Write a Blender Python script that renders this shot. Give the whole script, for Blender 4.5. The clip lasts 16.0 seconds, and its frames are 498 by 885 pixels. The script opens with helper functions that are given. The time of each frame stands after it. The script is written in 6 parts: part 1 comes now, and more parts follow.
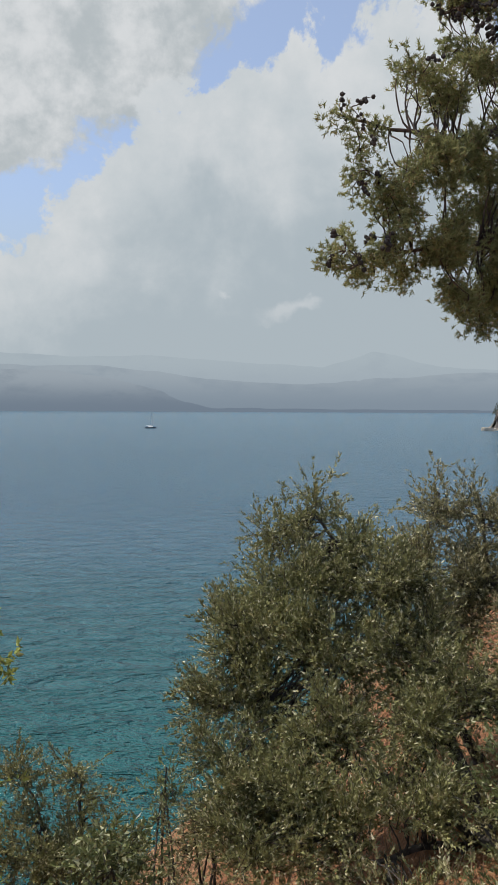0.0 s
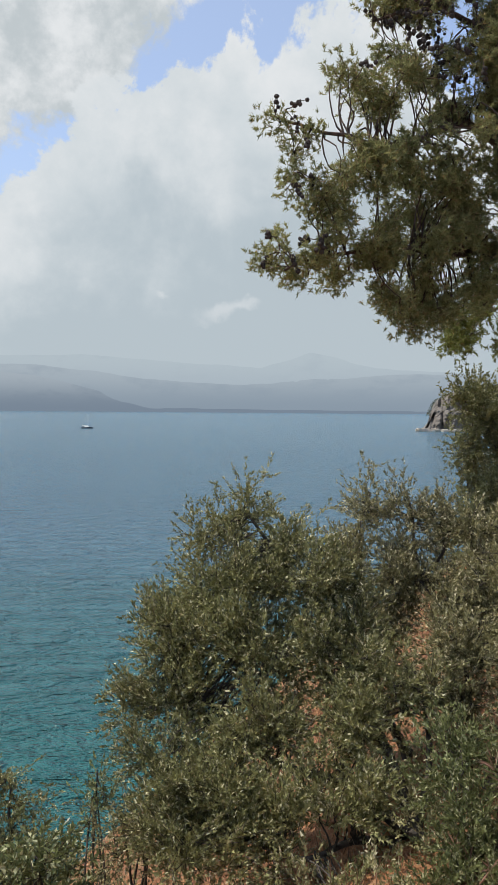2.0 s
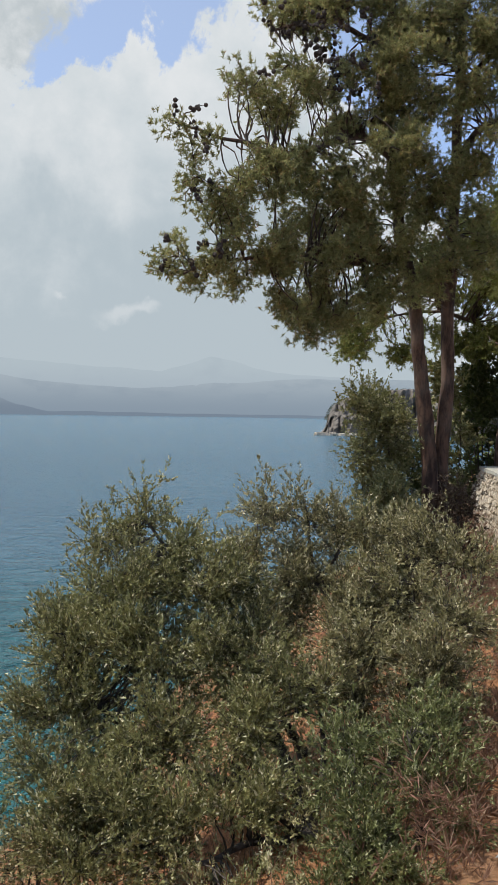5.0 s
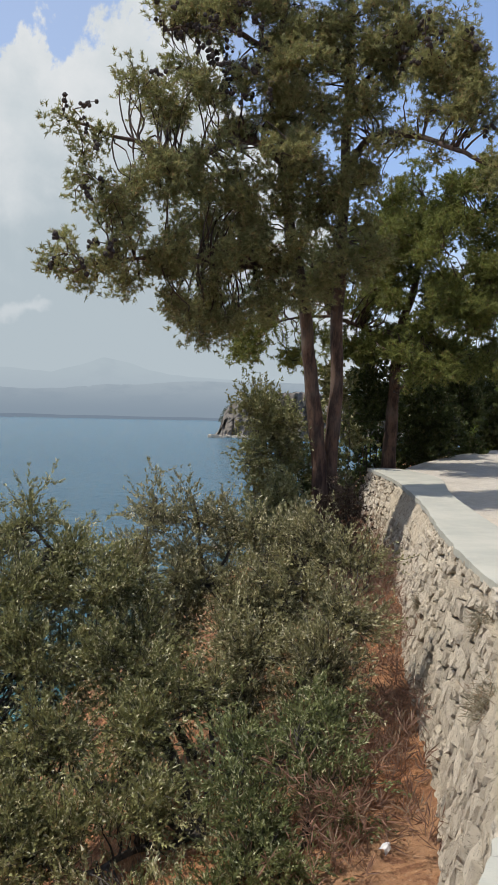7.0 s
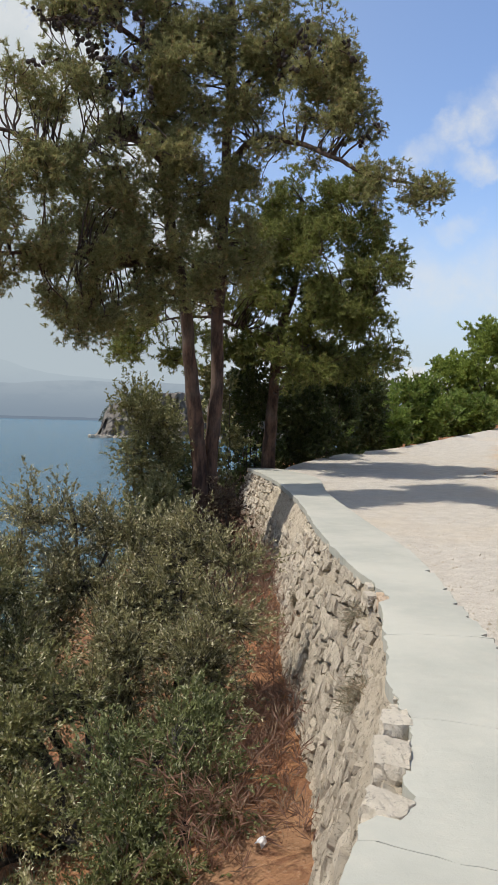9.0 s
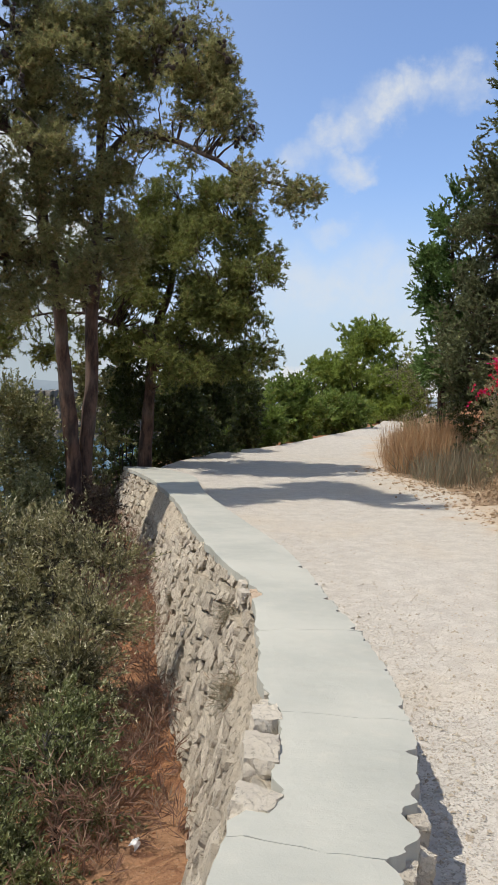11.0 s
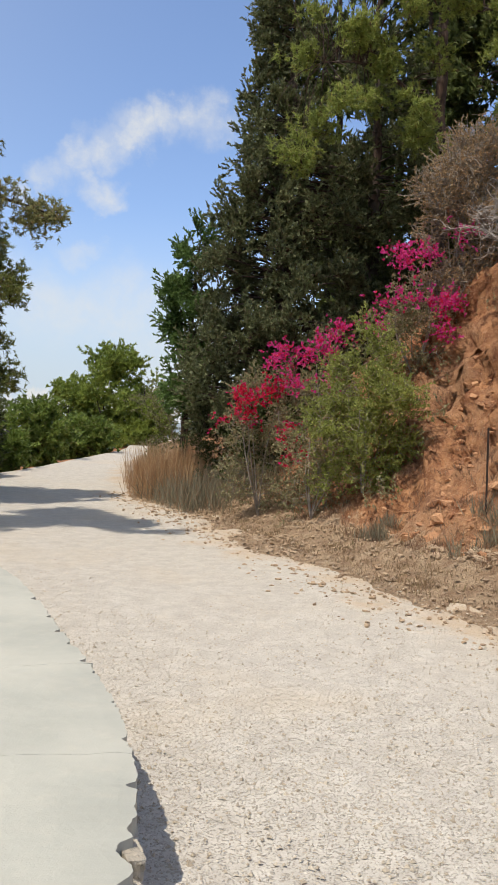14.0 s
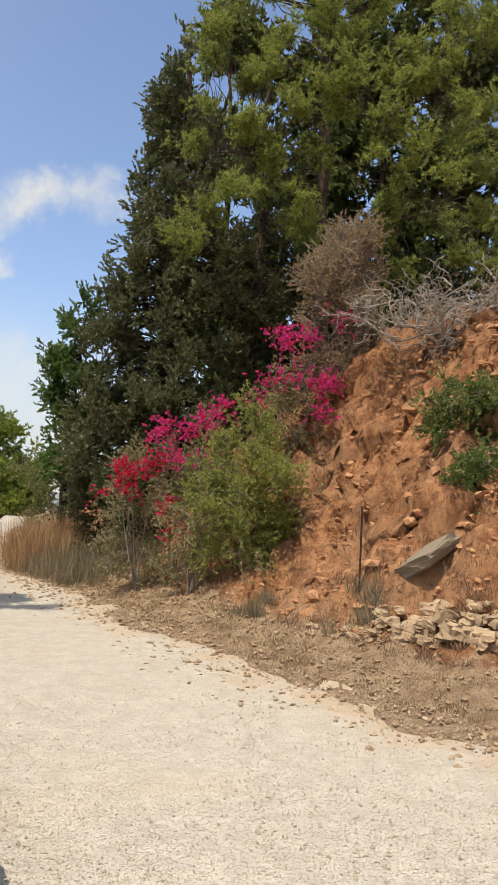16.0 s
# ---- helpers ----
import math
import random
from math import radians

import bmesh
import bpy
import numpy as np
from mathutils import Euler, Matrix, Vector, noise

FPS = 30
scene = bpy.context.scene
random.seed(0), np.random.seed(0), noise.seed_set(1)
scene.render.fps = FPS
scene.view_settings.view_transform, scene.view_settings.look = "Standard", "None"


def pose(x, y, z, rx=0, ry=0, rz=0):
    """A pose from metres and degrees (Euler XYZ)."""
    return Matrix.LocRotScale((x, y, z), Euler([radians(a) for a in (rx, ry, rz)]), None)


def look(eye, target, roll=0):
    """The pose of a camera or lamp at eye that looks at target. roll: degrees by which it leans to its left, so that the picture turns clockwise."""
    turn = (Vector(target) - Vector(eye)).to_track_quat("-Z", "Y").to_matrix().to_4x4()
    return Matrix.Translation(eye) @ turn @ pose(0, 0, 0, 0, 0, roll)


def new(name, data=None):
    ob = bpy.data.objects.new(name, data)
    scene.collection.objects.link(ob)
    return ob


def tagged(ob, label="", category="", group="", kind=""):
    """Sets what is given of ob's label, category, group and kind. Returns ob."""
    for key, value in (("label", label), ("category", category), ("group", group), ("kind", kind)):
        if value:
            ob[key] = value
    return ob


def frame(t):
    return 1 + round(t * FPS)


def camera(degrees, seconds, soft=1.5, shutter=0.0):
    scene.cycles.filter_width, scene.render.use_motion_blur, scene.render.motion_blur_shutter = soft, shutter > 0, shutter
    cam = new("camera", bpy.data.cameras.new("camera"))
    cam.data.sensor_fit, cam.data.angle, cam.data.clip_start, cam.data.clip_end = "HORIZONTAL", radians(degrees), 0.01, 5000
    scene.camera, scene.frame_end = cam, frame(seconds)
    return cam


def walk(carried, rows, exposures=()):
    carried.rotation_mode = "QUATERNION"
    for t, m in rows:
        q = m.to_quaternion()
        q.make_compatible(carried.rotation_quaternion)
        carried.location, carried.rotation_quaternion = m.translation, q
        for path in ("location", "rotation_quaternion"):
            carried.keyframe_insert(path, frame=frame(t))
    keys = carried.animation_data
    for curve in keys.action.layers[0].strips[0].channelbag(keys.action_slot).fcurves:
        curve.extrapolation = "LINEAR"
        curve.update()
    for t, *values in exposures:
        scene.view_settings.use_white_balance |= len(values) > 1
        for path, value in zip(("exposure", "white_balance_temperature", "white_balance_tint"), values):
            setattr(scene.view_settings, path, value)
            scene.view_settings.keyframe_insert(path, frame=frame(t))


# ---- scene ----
# camera: seconds, x, y, z from the first eye, yaw, pitch, lean to the left
EYE = 1.7
cam = camera(33.34, 16.0, soft=1.1)
ROWS = [
    (0.0, -0.000, 0.000, -0.000, 0.00, -2.30, 0.25),
    (0.5, 0.024, 0.002, -0.005, -0.85, -2.30, 0.34),
    (1.0, 0.032, 0.009, 0.001, -1.89, -2.37, 0.39),
    (1.5, 0.047, 0.012, 0.001, -3.16, -2.28, 0.38),
    (2.0, 0.047, -0.003, -0.002, -4.28, -2.25, 0.46),
    (2.5, 0.050, -0.011, 0.001, -5.56, -2.24, 0.54),
    (3.0, 0.054, 0.004, -0.004, -7.23, -2.16, 0.63),
    (3.5, 0.056, 0.003, -0.002, -8.42, -2.07, 0.69),
    (6.0, 0.085, -0.021, 0.004, -13.95, -1.75, 0.92),
    (6.5, 0.094, -0.018, 0.000, -16.05, -1.63, 1.03),
    (7.0, 0.108, -0.009, 0.000, -18.44, -1.66, 1.12),
    (7.5, 0.113, -0.004, 0.001, -20.51, -1.68, 1.20),
    (8.0, 0.122, -0.012, -0.001, -22.70, -1.67, 1.32),
    (8.5, 0.126, -0.022, -0.003, -24.65, -1.58, 1.37),
    (9.0, 0.127, -0.029, -0.005, -26.57, -1.45, 1.48),
    (9.5, 0.131, -0.037, -0.003, -28.82, -1.42, 1.49),
    (10.0, 0.142, -0.039, -0.006, -31.15, -1.42, 1.54),
    (12.5, 0.177, -0.055, 0.006, -40.46, -1.27, 1.77),
    (13.0, 0.198, -0.072, 0.010, -43.28, -1.12, 1.84),
    (13.5, 0.212, -0.087, 0.021, -48.01, -0.18, 1.91),
    (14.0, 0.216, -0.113, 0.034, -52.11, 0.86, 2.09),
    (14.5, 0.199, -0.134, 0.044, -54.39, 2.18, 2.40),
    (15.0, 0.196, -0.150, 0.047, -56.47, 3.39, 2.88),
    (15.5, 0.189, -0.165, 0.051, -58.32, 4.87, 2.87),
    (16.0, 0.184, -0.179, 0.063, -59.93, 6.24, 3.09),
]
walk(cam, [(t, pose(x, y, z + EYE, 90 + pitch, 0, yaw) @ pose(0, 0, 0, 0, 0, roll)) for t, x, y, z, yaw, pitch, roll in ROWS],
     exposures=[(0.0, -0.14, 6500, 10), (1.0, 0.02, 6500, 10), (2.0, 0.07, 6500, 10), (3.5, 0.06, 6500, 10), (6.5, 0.03, 6500, 10), (8.0, 0.0, 6500, 10), (12.5, 0.0, 6420, 10), (14.0, 0.05, 6650, 10), (16.0, 0.14, 7250, 10)])

# ---- daylight ----
SUN_AZ, SUN_EL = -84.0, 61.0          # degrees from +y towards +x, and above the horizon
WATER = -13.3
to_sun = Vector((math.sin(radians(SUN_AZ)) * math.cos(radians(SUN_EL)), math.cos(radians(SUN_AZ)) * math.cos(radians(SUN_EL)), math.sin(radians(SUN_EL))))
sun = new("sun", bpy.data.lights.new("sun", "SUN"))
sun.data.energy, sun.data.angle, sun.data.color = 4.2, radians(0.6), (1.0, 0.93, 0.82)
sun.matrix_world = look(to_sun * 50, (0, 0, 0))

world = bpy.data.worlds.new("world")
scene.world = world
world.use_nodes = True


class Nodes:
    """Short hand for building node trees."""

    def __init__(self, tree):
        self.t = tree
        tree.nodes.clear()

    def add(self, kind):
        return self.t.nodes.new(kind)

    def put(self, sock, value):
        if isinstance(value, bpy.types.NodeSocket):
            self.t.links.new(value, sock)
        elif value is not None:
            if hasattr(sock.default_value, "__len__") and len(sock.default_value) == 4 and len(value) == 3:
                value = (*value, 1)
            sock.default_value = value

    def math(self, op, a, b=None, c=None, clamp=False):
        n = self.add("ShaderNodeMath")
        n.operation, n.use_clamp = op, clamp
        for k, v in enumerate((a, b, c)):
            self.put(n.inputs[k], v)
        return n.outputs[0]

    def vec(self, op, a, b=None):
        n = self.add("ShaderNodeVectorMath")
        n.operation = op
        self.put(n.inputs[0], a)
        self.put(n.inputs[1], b)
        return n.outputs["Value"] if op in ("DOT_PRODUCT", "LENGTH", "DISTANCE") else n.outputs[0]

    def mix(self, fac, a, b, blend="MIX"):
        n = self.add("ShaderNodeMix")
        n.data_type, n.blend_type = "RGBA", blend
        self.put(n.inputs[0], fac)
        self.put(n.inputs[6], a)
        self.put(n.inputs[7], b)
        return n.outputs[2]

    def ramp(self, x, lo, hi, smooth=True, a=0.0, b=1.0):
        n = self.add("ShaderNodeMapRange")
        n.interpolation_type = "SMOOTHSTEP" if smooth else "LINEAR"
        for k, v in enumerate((x, lo, hi, a, b)):
            self.put(n.inputs[k], v)
        return n.outputs[0]

    def noise(self, vector, scale, detail=4.0, rough=0.55, distort=0.0, out=0):
        n = self.add("ShaderNodeTexNoise")
        self.put(n.inputs["Vector"], vector)
        for key, v in (("Scale", scale), ("Detail", detail), ("Roughness", rough), ("Distortion", distort)):
            n.inputs[key].default_value = v
        return n.outputs[out]

    def scaled(self, vector, xyz):
        n = self.add("ShaderNodeMapping")
        self.put(n.inputs["Vector"], vector)
        n.inputs["Scale"].default_value = xyz
        return n.outputs[0]

    def split(self, vector):
        n = self.add("ShaderNodeSeparateXYZ")
        self.put(n.inputs[0], vector)
        return n.outputs

    def bump(self, height, strength, distance, normal=None):
        n = self.add("ShaderNodeBump")
        n.inputs["Strength"].default_value, n.inputs["Distance"].default_value = strength, distance
        self.put(n.inputs["Height"], height)
        if normal:
            self.put(n.inputs["Normal"], normal)
        return n.outputs[0]


def way(az, el):
    a, e = radians(az), radians(el)
    return (math.sin(a) * math.cos(e), math.cos(a) * math.cos(e), math.sin(e))


def make_sky():
    n = Nodes(world.node_tree)
    coord = n.add("ShaderNodeTexCoord").outputs["Generated"]
    sky = n.add("ShaderNodeTexSky")
    sky.sky_type, sky.sun_disc, sky.sun_elevation, sky.sun_rotation = "NISHITA", False, radians(SUN_EL), radians(SUN_AZ)
    sky.air_density, sky.dust_density, sky.ozone_density = 1.0, 0.7, 1.6
    x, y, z = n.split(coord)
    az = n.math("DIVIDE", n.math("ARCTAN2", x, y), math.pi)
    el = n.math("DIVIDE", n.math("ARCSINE", z), math.pi / 2)

    def skyline(points):
        """A height above the horizon for each azimuth, both in degrees."""
        c = n.add("ShaderNodeFloatCurve")
        curve = c.mapping.curves[0]
        for k, (a, e) in enumerate(points):
            spot = (a / 360 + 0.5, e / 90)
            if k < 2:
                curve.points[k].location = spot
            else:
                curve.points.new(*spot)
        c.mapping.update()
        n.put(c.inputs["Value"], n.math("ADD", n.math("MULTIPLY", az, 0.5), 0.5))
        return c.outputs[0]

    degree = 1 / 90
    puff = n.math("SUBTRACT", n.noise(coord, 7.5, 9.0, 0.6, 0.25), 0.5)
    fray = n.math("SUBTRACT", n.noise(n.vec("ADD", coord, (3.1, 1.7, 0.4)), 22.0, 7.0, 0.62), 0.5)
    rag = n.math("ADD", n.math("MULTIPLY", puff, 19 * degree), n.math("MULTIPLY", fray, 6.0 * degree))
    # a bank of cumulus over the gulf, and a second mass above it
    under = n.math("ADD", n.math("SUBTRACT", skyline(BANK_TOP), el), rag)
    bank = n.ramp(under, -0.15 * degree, 0.9 * degree)
    over = n.math("ADD", n.math("SUBTRACT", el, skyline(HIGH_FOOT)), rag)
    high = n.ramp(over, -0.3 * degree, 1.6 * degree)
    body = n.noise(n.vec("ADD", coord, (0.7, 0.2, 1.9)), 10.0, 8.0, 0.6)
    lit = n.math("MULTIPLY", n.ramp(under, 13 * degree, 0.5 * degree), n.ramp(body, 0.32, 0.66, True, 0.35, 1.0))
    grey = n.mix(n.ramp(under, 1 * degree, 14 * degree), CLOUD_GREY, CLOUD_LOW)
    low = n.mix(lit, grey, CLOUD_WHITE)
    top = n.mix(n.ramp(n.math("ADD", body, n.math("MULTIPLY", fray, 0.4)), 0.36, 0.62), CLOUD_SHADE, CLOUD_WHITE)
    # thin streaks elsewhere
    streak = None
    warp = n.vec("SCALE", n.vec("SUBTRACT", n.noise(coord, 8.0, 7.0, 0.62, out=1), (0.5, 0.5, 0.5)))
    warp.node.inputs["Scale"].default_value = 0.13
    place = n.vec("ADD", coord, warp)
    for a, e, size, amount in WISPS:
        far = n.vec("DISTANCE", n.scaled(place, (1, 1, 1.6)), (*way(a, e)[:2], 1.6 * way(a, e)[2]))
        one = n.ramp(far, size, size * 0.2, True, 0.0, amount)
        streak = one if streak is None else n.math("MAXIMUM", streak, one)
    streak = n.math("MULTIPLY", streak, n.ramp(n.math("ADD", puff, fray), -0.16, 0.16, True, 0.45, 1.0))
    colour = n.mix(1.0, sky.outputs[0], SKY_TINT, "MULTIPLY")
    pale = n.mix(n.ramp(x, -0.2, 0.55), HAZE, HAZE_EAST)
    colour = n.mix(n.ramp(x, 0.72, 0.1, True, 0.0, 0.42), colour, (5.6, 6.3, 7.3))
    colour = n.mix(n.ramp(el, 17 * degree, 2.5 * degree, True, 0.0, 0.92), colour, pale)
    colour = n.mix(streak, colour, CLOUD_WHITE)
    colour = n.mix(high, colour, top)
    colour = n.mix(bank, colour, low)
    for a, e, size in PUFFS:
        far = n.vec("DISTANCE", n.scaled(n.vec("ADD", coord, n.vec("MULTIPLY", warp, (0.8, 0.8, 0.8))), (1, 1, 2.2)), (*way(a, e)[:2], 2.2 * way(a, e)[2]))
        colour = n.mix(n.ramp(far, size, size * 0.2, True, 0.0, 0.45), colour, CLOUD_WHITE)
    back = n.add("ShaderNodeBackground")
    n.put(back.inputs["Color"], colour)
    back.inputs["Strength"].default_value = SKY
    n.put(n.add("ShaderNodeOutputWorld").inputs["Surface"], back.outputs[0])


SKY = 0.1
SKY_TINT = (1.75, 1.8, 1.98)
CLOUD_WHITE, CLOUD_SHADE, CLOUD_GREY, CLOUD_LOW = (7.35, 7.6, 7.75), (5.0, 5.5, 5.75), (5.5, 6.15, 6.5), (4.5, 5.2, 5.65)
HAZE, HAZE_EAST = (4.5, 5.2, 5.65), (5.6, 6.5, 7.4)
# azimuth and elevation of the cumulus tops, and of the foot of the cloud above them
BANK_TOP = [(-180, 10), (180, 8), (-60, 14), (-30, 10), (-17, 12.5), (-10.5, 17.5), (-4.5, 21), (-1, 21.5), (2, 23), (8, 25.5), (13, 24.5), (18, 20), (24, 12), (30, 5), (50, 4), (80, 6)]
HIGH_FOOT = [(-180, 80), (180, 80), (-70, 40), (-30, 16), (-17, 14.6), (-10, 16), (-4.5, 20.6), (-1, 24), (1.5, 27.5), (5, 40), (12, 80), (60, 89), (120, 85)]
# small puffs low in front of the bank
PUFFS = [(1.6, 6.8, 0.035), (3.4, 7.1, 0.03), (-1.8, 8.0, 0.014)]
# azimuth, elevation, size and thickness of loose wisps
WISPS = [(48.4, 22.2, 0.05, 0.8), (45.7, 21.8, 0.05, 0.85), (43.4, 20.9, 0.05, 0.85), (41.6, 19.9, 0.05, 0.8), (39.9, 18.8, 0.045, 0.75), (38.4, 17.8, 0.04, 0.6), (41.9, 17.6, 0.04, 0.75), (42.3, 16.8, 0.03, 0.6), (36.5, 16.2, 0.025, 0.5), (40.5, 13.8, 0.035, 0.4), (33, 9.5, 0.07, 0.5), (38, 9.4, 0.11, 0.6), (43, 9.6, 0.11, 0.6), (31, 6, 0.08, 0.4), (46, 7, 0.08, 0.5), (100, 40, 0.3, 0.4), (-150, 50, 0.3, 0.5)]
make_sky()

# ---- materials ----


def material(name):
    m = bpy.data.materials.new(name)
    m.use_nodes = True
    n = Nodes(m.node_tree)
    surf = n.add("ShaderNodeBsdfPrincipled")
    n.put(n.add("ShaderNodeOutputMaterial").inputs["Surface"], surf.outputs[0])
    pos = n.add("ShaderNodeNewGeometry").outputs["Position"]
    return m, n, surf, pos


def leafy(name, dark, light, odd=None, odd_share=0.1, thin=0.35, rough=0.5):
    """Foliage: every leaf its own shade, with broad drifts of tone through the crown and light through the blade."""
    m = bpy.data.materials.new(name)
    m.use_nodes = True
    n = Nodes(m.node_tree)
    geo = n.add("ShaderNodeNewGeometry")
    rand, pos = geo.outputs["Random Per Island"], geo.outputs["Position"]
    drift = n.noise(pos, 1.1, 3.0)
    t = n.math("ADD", n.math("MULTIPLY", rand, 0.65), n.math("MULTIPLY", n.math("SUBTRACT", drift, 0.32), 0.9), clamp=True)
    col = n.mix(t, dark, light)
    if odd:
        pick = n.math("MULTIPLY", n.math("GREATER_THAN", n.math("FRACT", n.math("MULTIPLY", rand, 17.3)), 1 - odd_share), 1.0)
        col = n.mix(pick, col, odd)
    surf = n.add("ShaderNodeBsdfPrincipled")
    n.put(surf.inputs["Base Color"], col)
    surf.inputs["Roughness"].default_value = rough
    surf.inputs["Specular IOR Level"].default_value = 0.22
    thru = n.add("ShaderNodeBsdfTranslucent")
    n.put(thru.inputs["Color"], n.mix(0.5, col, light))
    both = n.add("ShaderNodeMixShader")
    both.inputs[0].default_value = thin
    n.put(both.inputs[1], surf.outputs[0])
    n.put(both.inputs[2], thru.outputs[0])
    n.put(n.add("ShaderNodeOutputMaterial").inputs["Surface"], both.outputs[0])
    return m


def bark(name, dark, light, scale=9.0):
    m, n, s, pos = material(name)
    coord = n.scaled(pos, (1, 1, 0.28))
    crack = n.noise(coord, scale, 6.0, 0.65)
    col = n.mix(n.ramp(crack, 0.36, 0.66), dark, light)
    col = n.mix(n.ramp(n.noise(pos, 1.7, 3.0), 0.4, 0.75, True, 0.0, 0.5), col, (0.16, 0.14, 0.12))
    n.put(s.inputs["Base Color"], col)
    s.inputs["Roughness"].default_value = 0.95
    n.put(s.inputs["Normal"], n.bump(crack, 1.0, 0.03))
    return m


def make_earth():
    m, n, s, pos = material("red earth")
    soil = n.add("ShaderNodeAttribute")
    soil.attribute_name = "soil"
    big, mid, fine = n.noise(pos, 0.55, 5.0, 0.6), n.noise(pos, 4.0, 7.0, 0.68), n.noise(pos, 32.0, 5.0, 0.7)
    col = n.mix(n.ramp(mid, 0.3, 0.7), (0.25, 0.09, 0.036), (0.60, 0.30, 0.14))
    col = n.mix(n.ramp(big, 0.45, 0.68, True, 0.0, 0.7), col, (0.50, 0.29, 0.16))
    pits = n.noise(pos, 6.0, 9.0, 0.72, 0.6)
    # shade of the hollows painted dark red, highlights of the ridges painted pale
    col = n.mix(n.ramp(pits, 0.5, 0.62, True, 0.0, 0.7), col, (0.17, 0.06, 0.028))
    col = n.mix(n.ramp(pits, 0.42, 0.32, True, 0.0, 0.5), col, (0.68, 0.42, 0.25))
    tan = n.mix(n.ramp(mid, 0.3, 0.7), (0.31, 0.195, 0.115), (0.54, 0.39, 0.25))
    col = n.mix(n.ramp(n.math("ADD", soil.outputs["Fac"], n.math("MULTIPLY", n.math("SUBTRACT", mid, 0.5), 1.2)), 0.25, 0.75), col, tan)
    col = n.mix(n.ramp(fine, 0.55, 0.75, True, 0.0, 0.6), col, (0.62, 0.45, 0.31))
    n.put(s.inputs["Base Color"], col)
    s.inputs["Roughness"].default_value = 0.95
    n.put(s.inputs["Normal"], n.bump(fine, 0.9, 0.025, n.bump(pits, 0.9, -0.12, n.bump(mid, 0.8, 0.09))))
    return m


def make_gravel():
    """Crushed limestone: pale dust with stones of two sizes standing out of it here and there."""
    m, n, s, pos = material("pale limestone gravel")
    big, mid, fine = n.noise(pos, 0.45, 5.0, 0.6), n.noise(pos, 5.0, 6.0, 0.65), n.noise(pos, 75.0, 5.0, 0.75)
    col = n.mix(n.ramp(mid, 0.3, 0.7), (0.47, 0.43, 0.375), (0.60, 0.555, 0.485))
    col = n.mix(n.ramp(fine, 0.42, 0.75, True, 0.0, 0.5), col, (0.36, 0.31, 0.24))
    height = n.math("MULTIPLY", fine, 0.4)
    for scale, share in ((42.0, 0.72), (95.0, 0.45)):
        cell = n.add("ShaderNodeTexVoronoi")
        n.put(cell.inputs["Vector"], n.vec("ADD", pos, n.vec("MULTIPLY", n.noise(pos, scale, 2.0, out=1), (0.012, 0.012, 0.012))))
        cell.inputs["Scale"].default_value = scale
        x, y, z = n.split(cell.outputs["Color"])
        stone = n.math("MULTIPLY", n.math("GREATER_THAN", x, share), n.ramp(cell.outputs["Distance"], 0.55, 0.25))
        col = n.mix(stone, col, n.mix(n.math("MULTIPLY", y, y), (0.40, 0.35, 0.28), (0.70, 0.65, 0.56)))
        height = n.math("ADD", height, stone)
    col = n.mix(n.ramp(big, 0.48, 0.72, True, 0.0, 0.35), col, (0.57, 0.47, 0.34))
    soil = n.add("ShaderNodeAttribute")
    soil.attribute_name = "soil"
    wash = n.ramp(n.math("ADD", soil.outputs["Fac"], n.math("MULTIPLY", n.math("SUBTRACT", n.noise(pos, 1.4, 6.0, 0.65), 0.5), 2.2)), 0.35, 1.1, True, 0.0, 0.6)
    col = n.mix(wash, col, n.mix(fine, (0.44, 0.29, 0.16), (0.62, 0.46, 0.29)))
    n.put(s.inputs["Base Color"], col)
    s.inputs["Roughness"].default_value = 0.95
    n.put(s.inputs["Normal"], n.bump(height, 0.9, 0.008, n.bump(mid, 0.5, 0.035)))
    return m


def make_stone(name, dark, light, scale=7.0, lichen=0.35, pitted=0.2):
    m, n, s, pos = material(name)
    rand = n.add("ShaderNodeObjectInfo").outputs["Random"]
    isl = n.add("ShaderNodeNewGeometry").outputs["Random Per Island"]
    own = n.math("FRACT", n.math("ADD", rand, isl))
    mid, fine = n.noise(pos, scale, 7.0, 0.65), n.noise(pos, scale * 7, 5.0, 0.7)
    col = n.mix(n.math("ADD", n.math("MULTIPLY", own, 0.6), n.math("MULTIPLY", mid, 0.6), clamp=True), dark, light)
    col = n.mix(n.ramp(n.noise(pos, scale * 1.7, 6.0, 0.7), 0.58, 0.72, True, 0.0, lichen), col, (0.12, 0.11, 0.095))
    col = n.mix(n.ramp(fine, 0.5, 0.8, True, 0.0, 0.35), col, (0.6, 0.53, 0.42))
    pits = n.noise(n.scaled(pos, (1, 1, 0.6)), scale * 3.2, 8.0, 0.75, 0.6)
    # the pits sunk by the bump below also get their shade as dark colour
    col = n.mix(n.ramp(pits, 0.52, 0.66, True, 0.0, pitted), col, (0.075, 0.065, 0.052))
    n.put(s.inputs["Base Color"], col)
    s.inputs["Roughness"].default_value = 0.93
    n.put(s.inputs["Normal"], n.bump(pits, pitted, -0.03, n.bump(fine, 0.8, 0.012, n.bump(mid, 0.8, 0.03))))
    return m


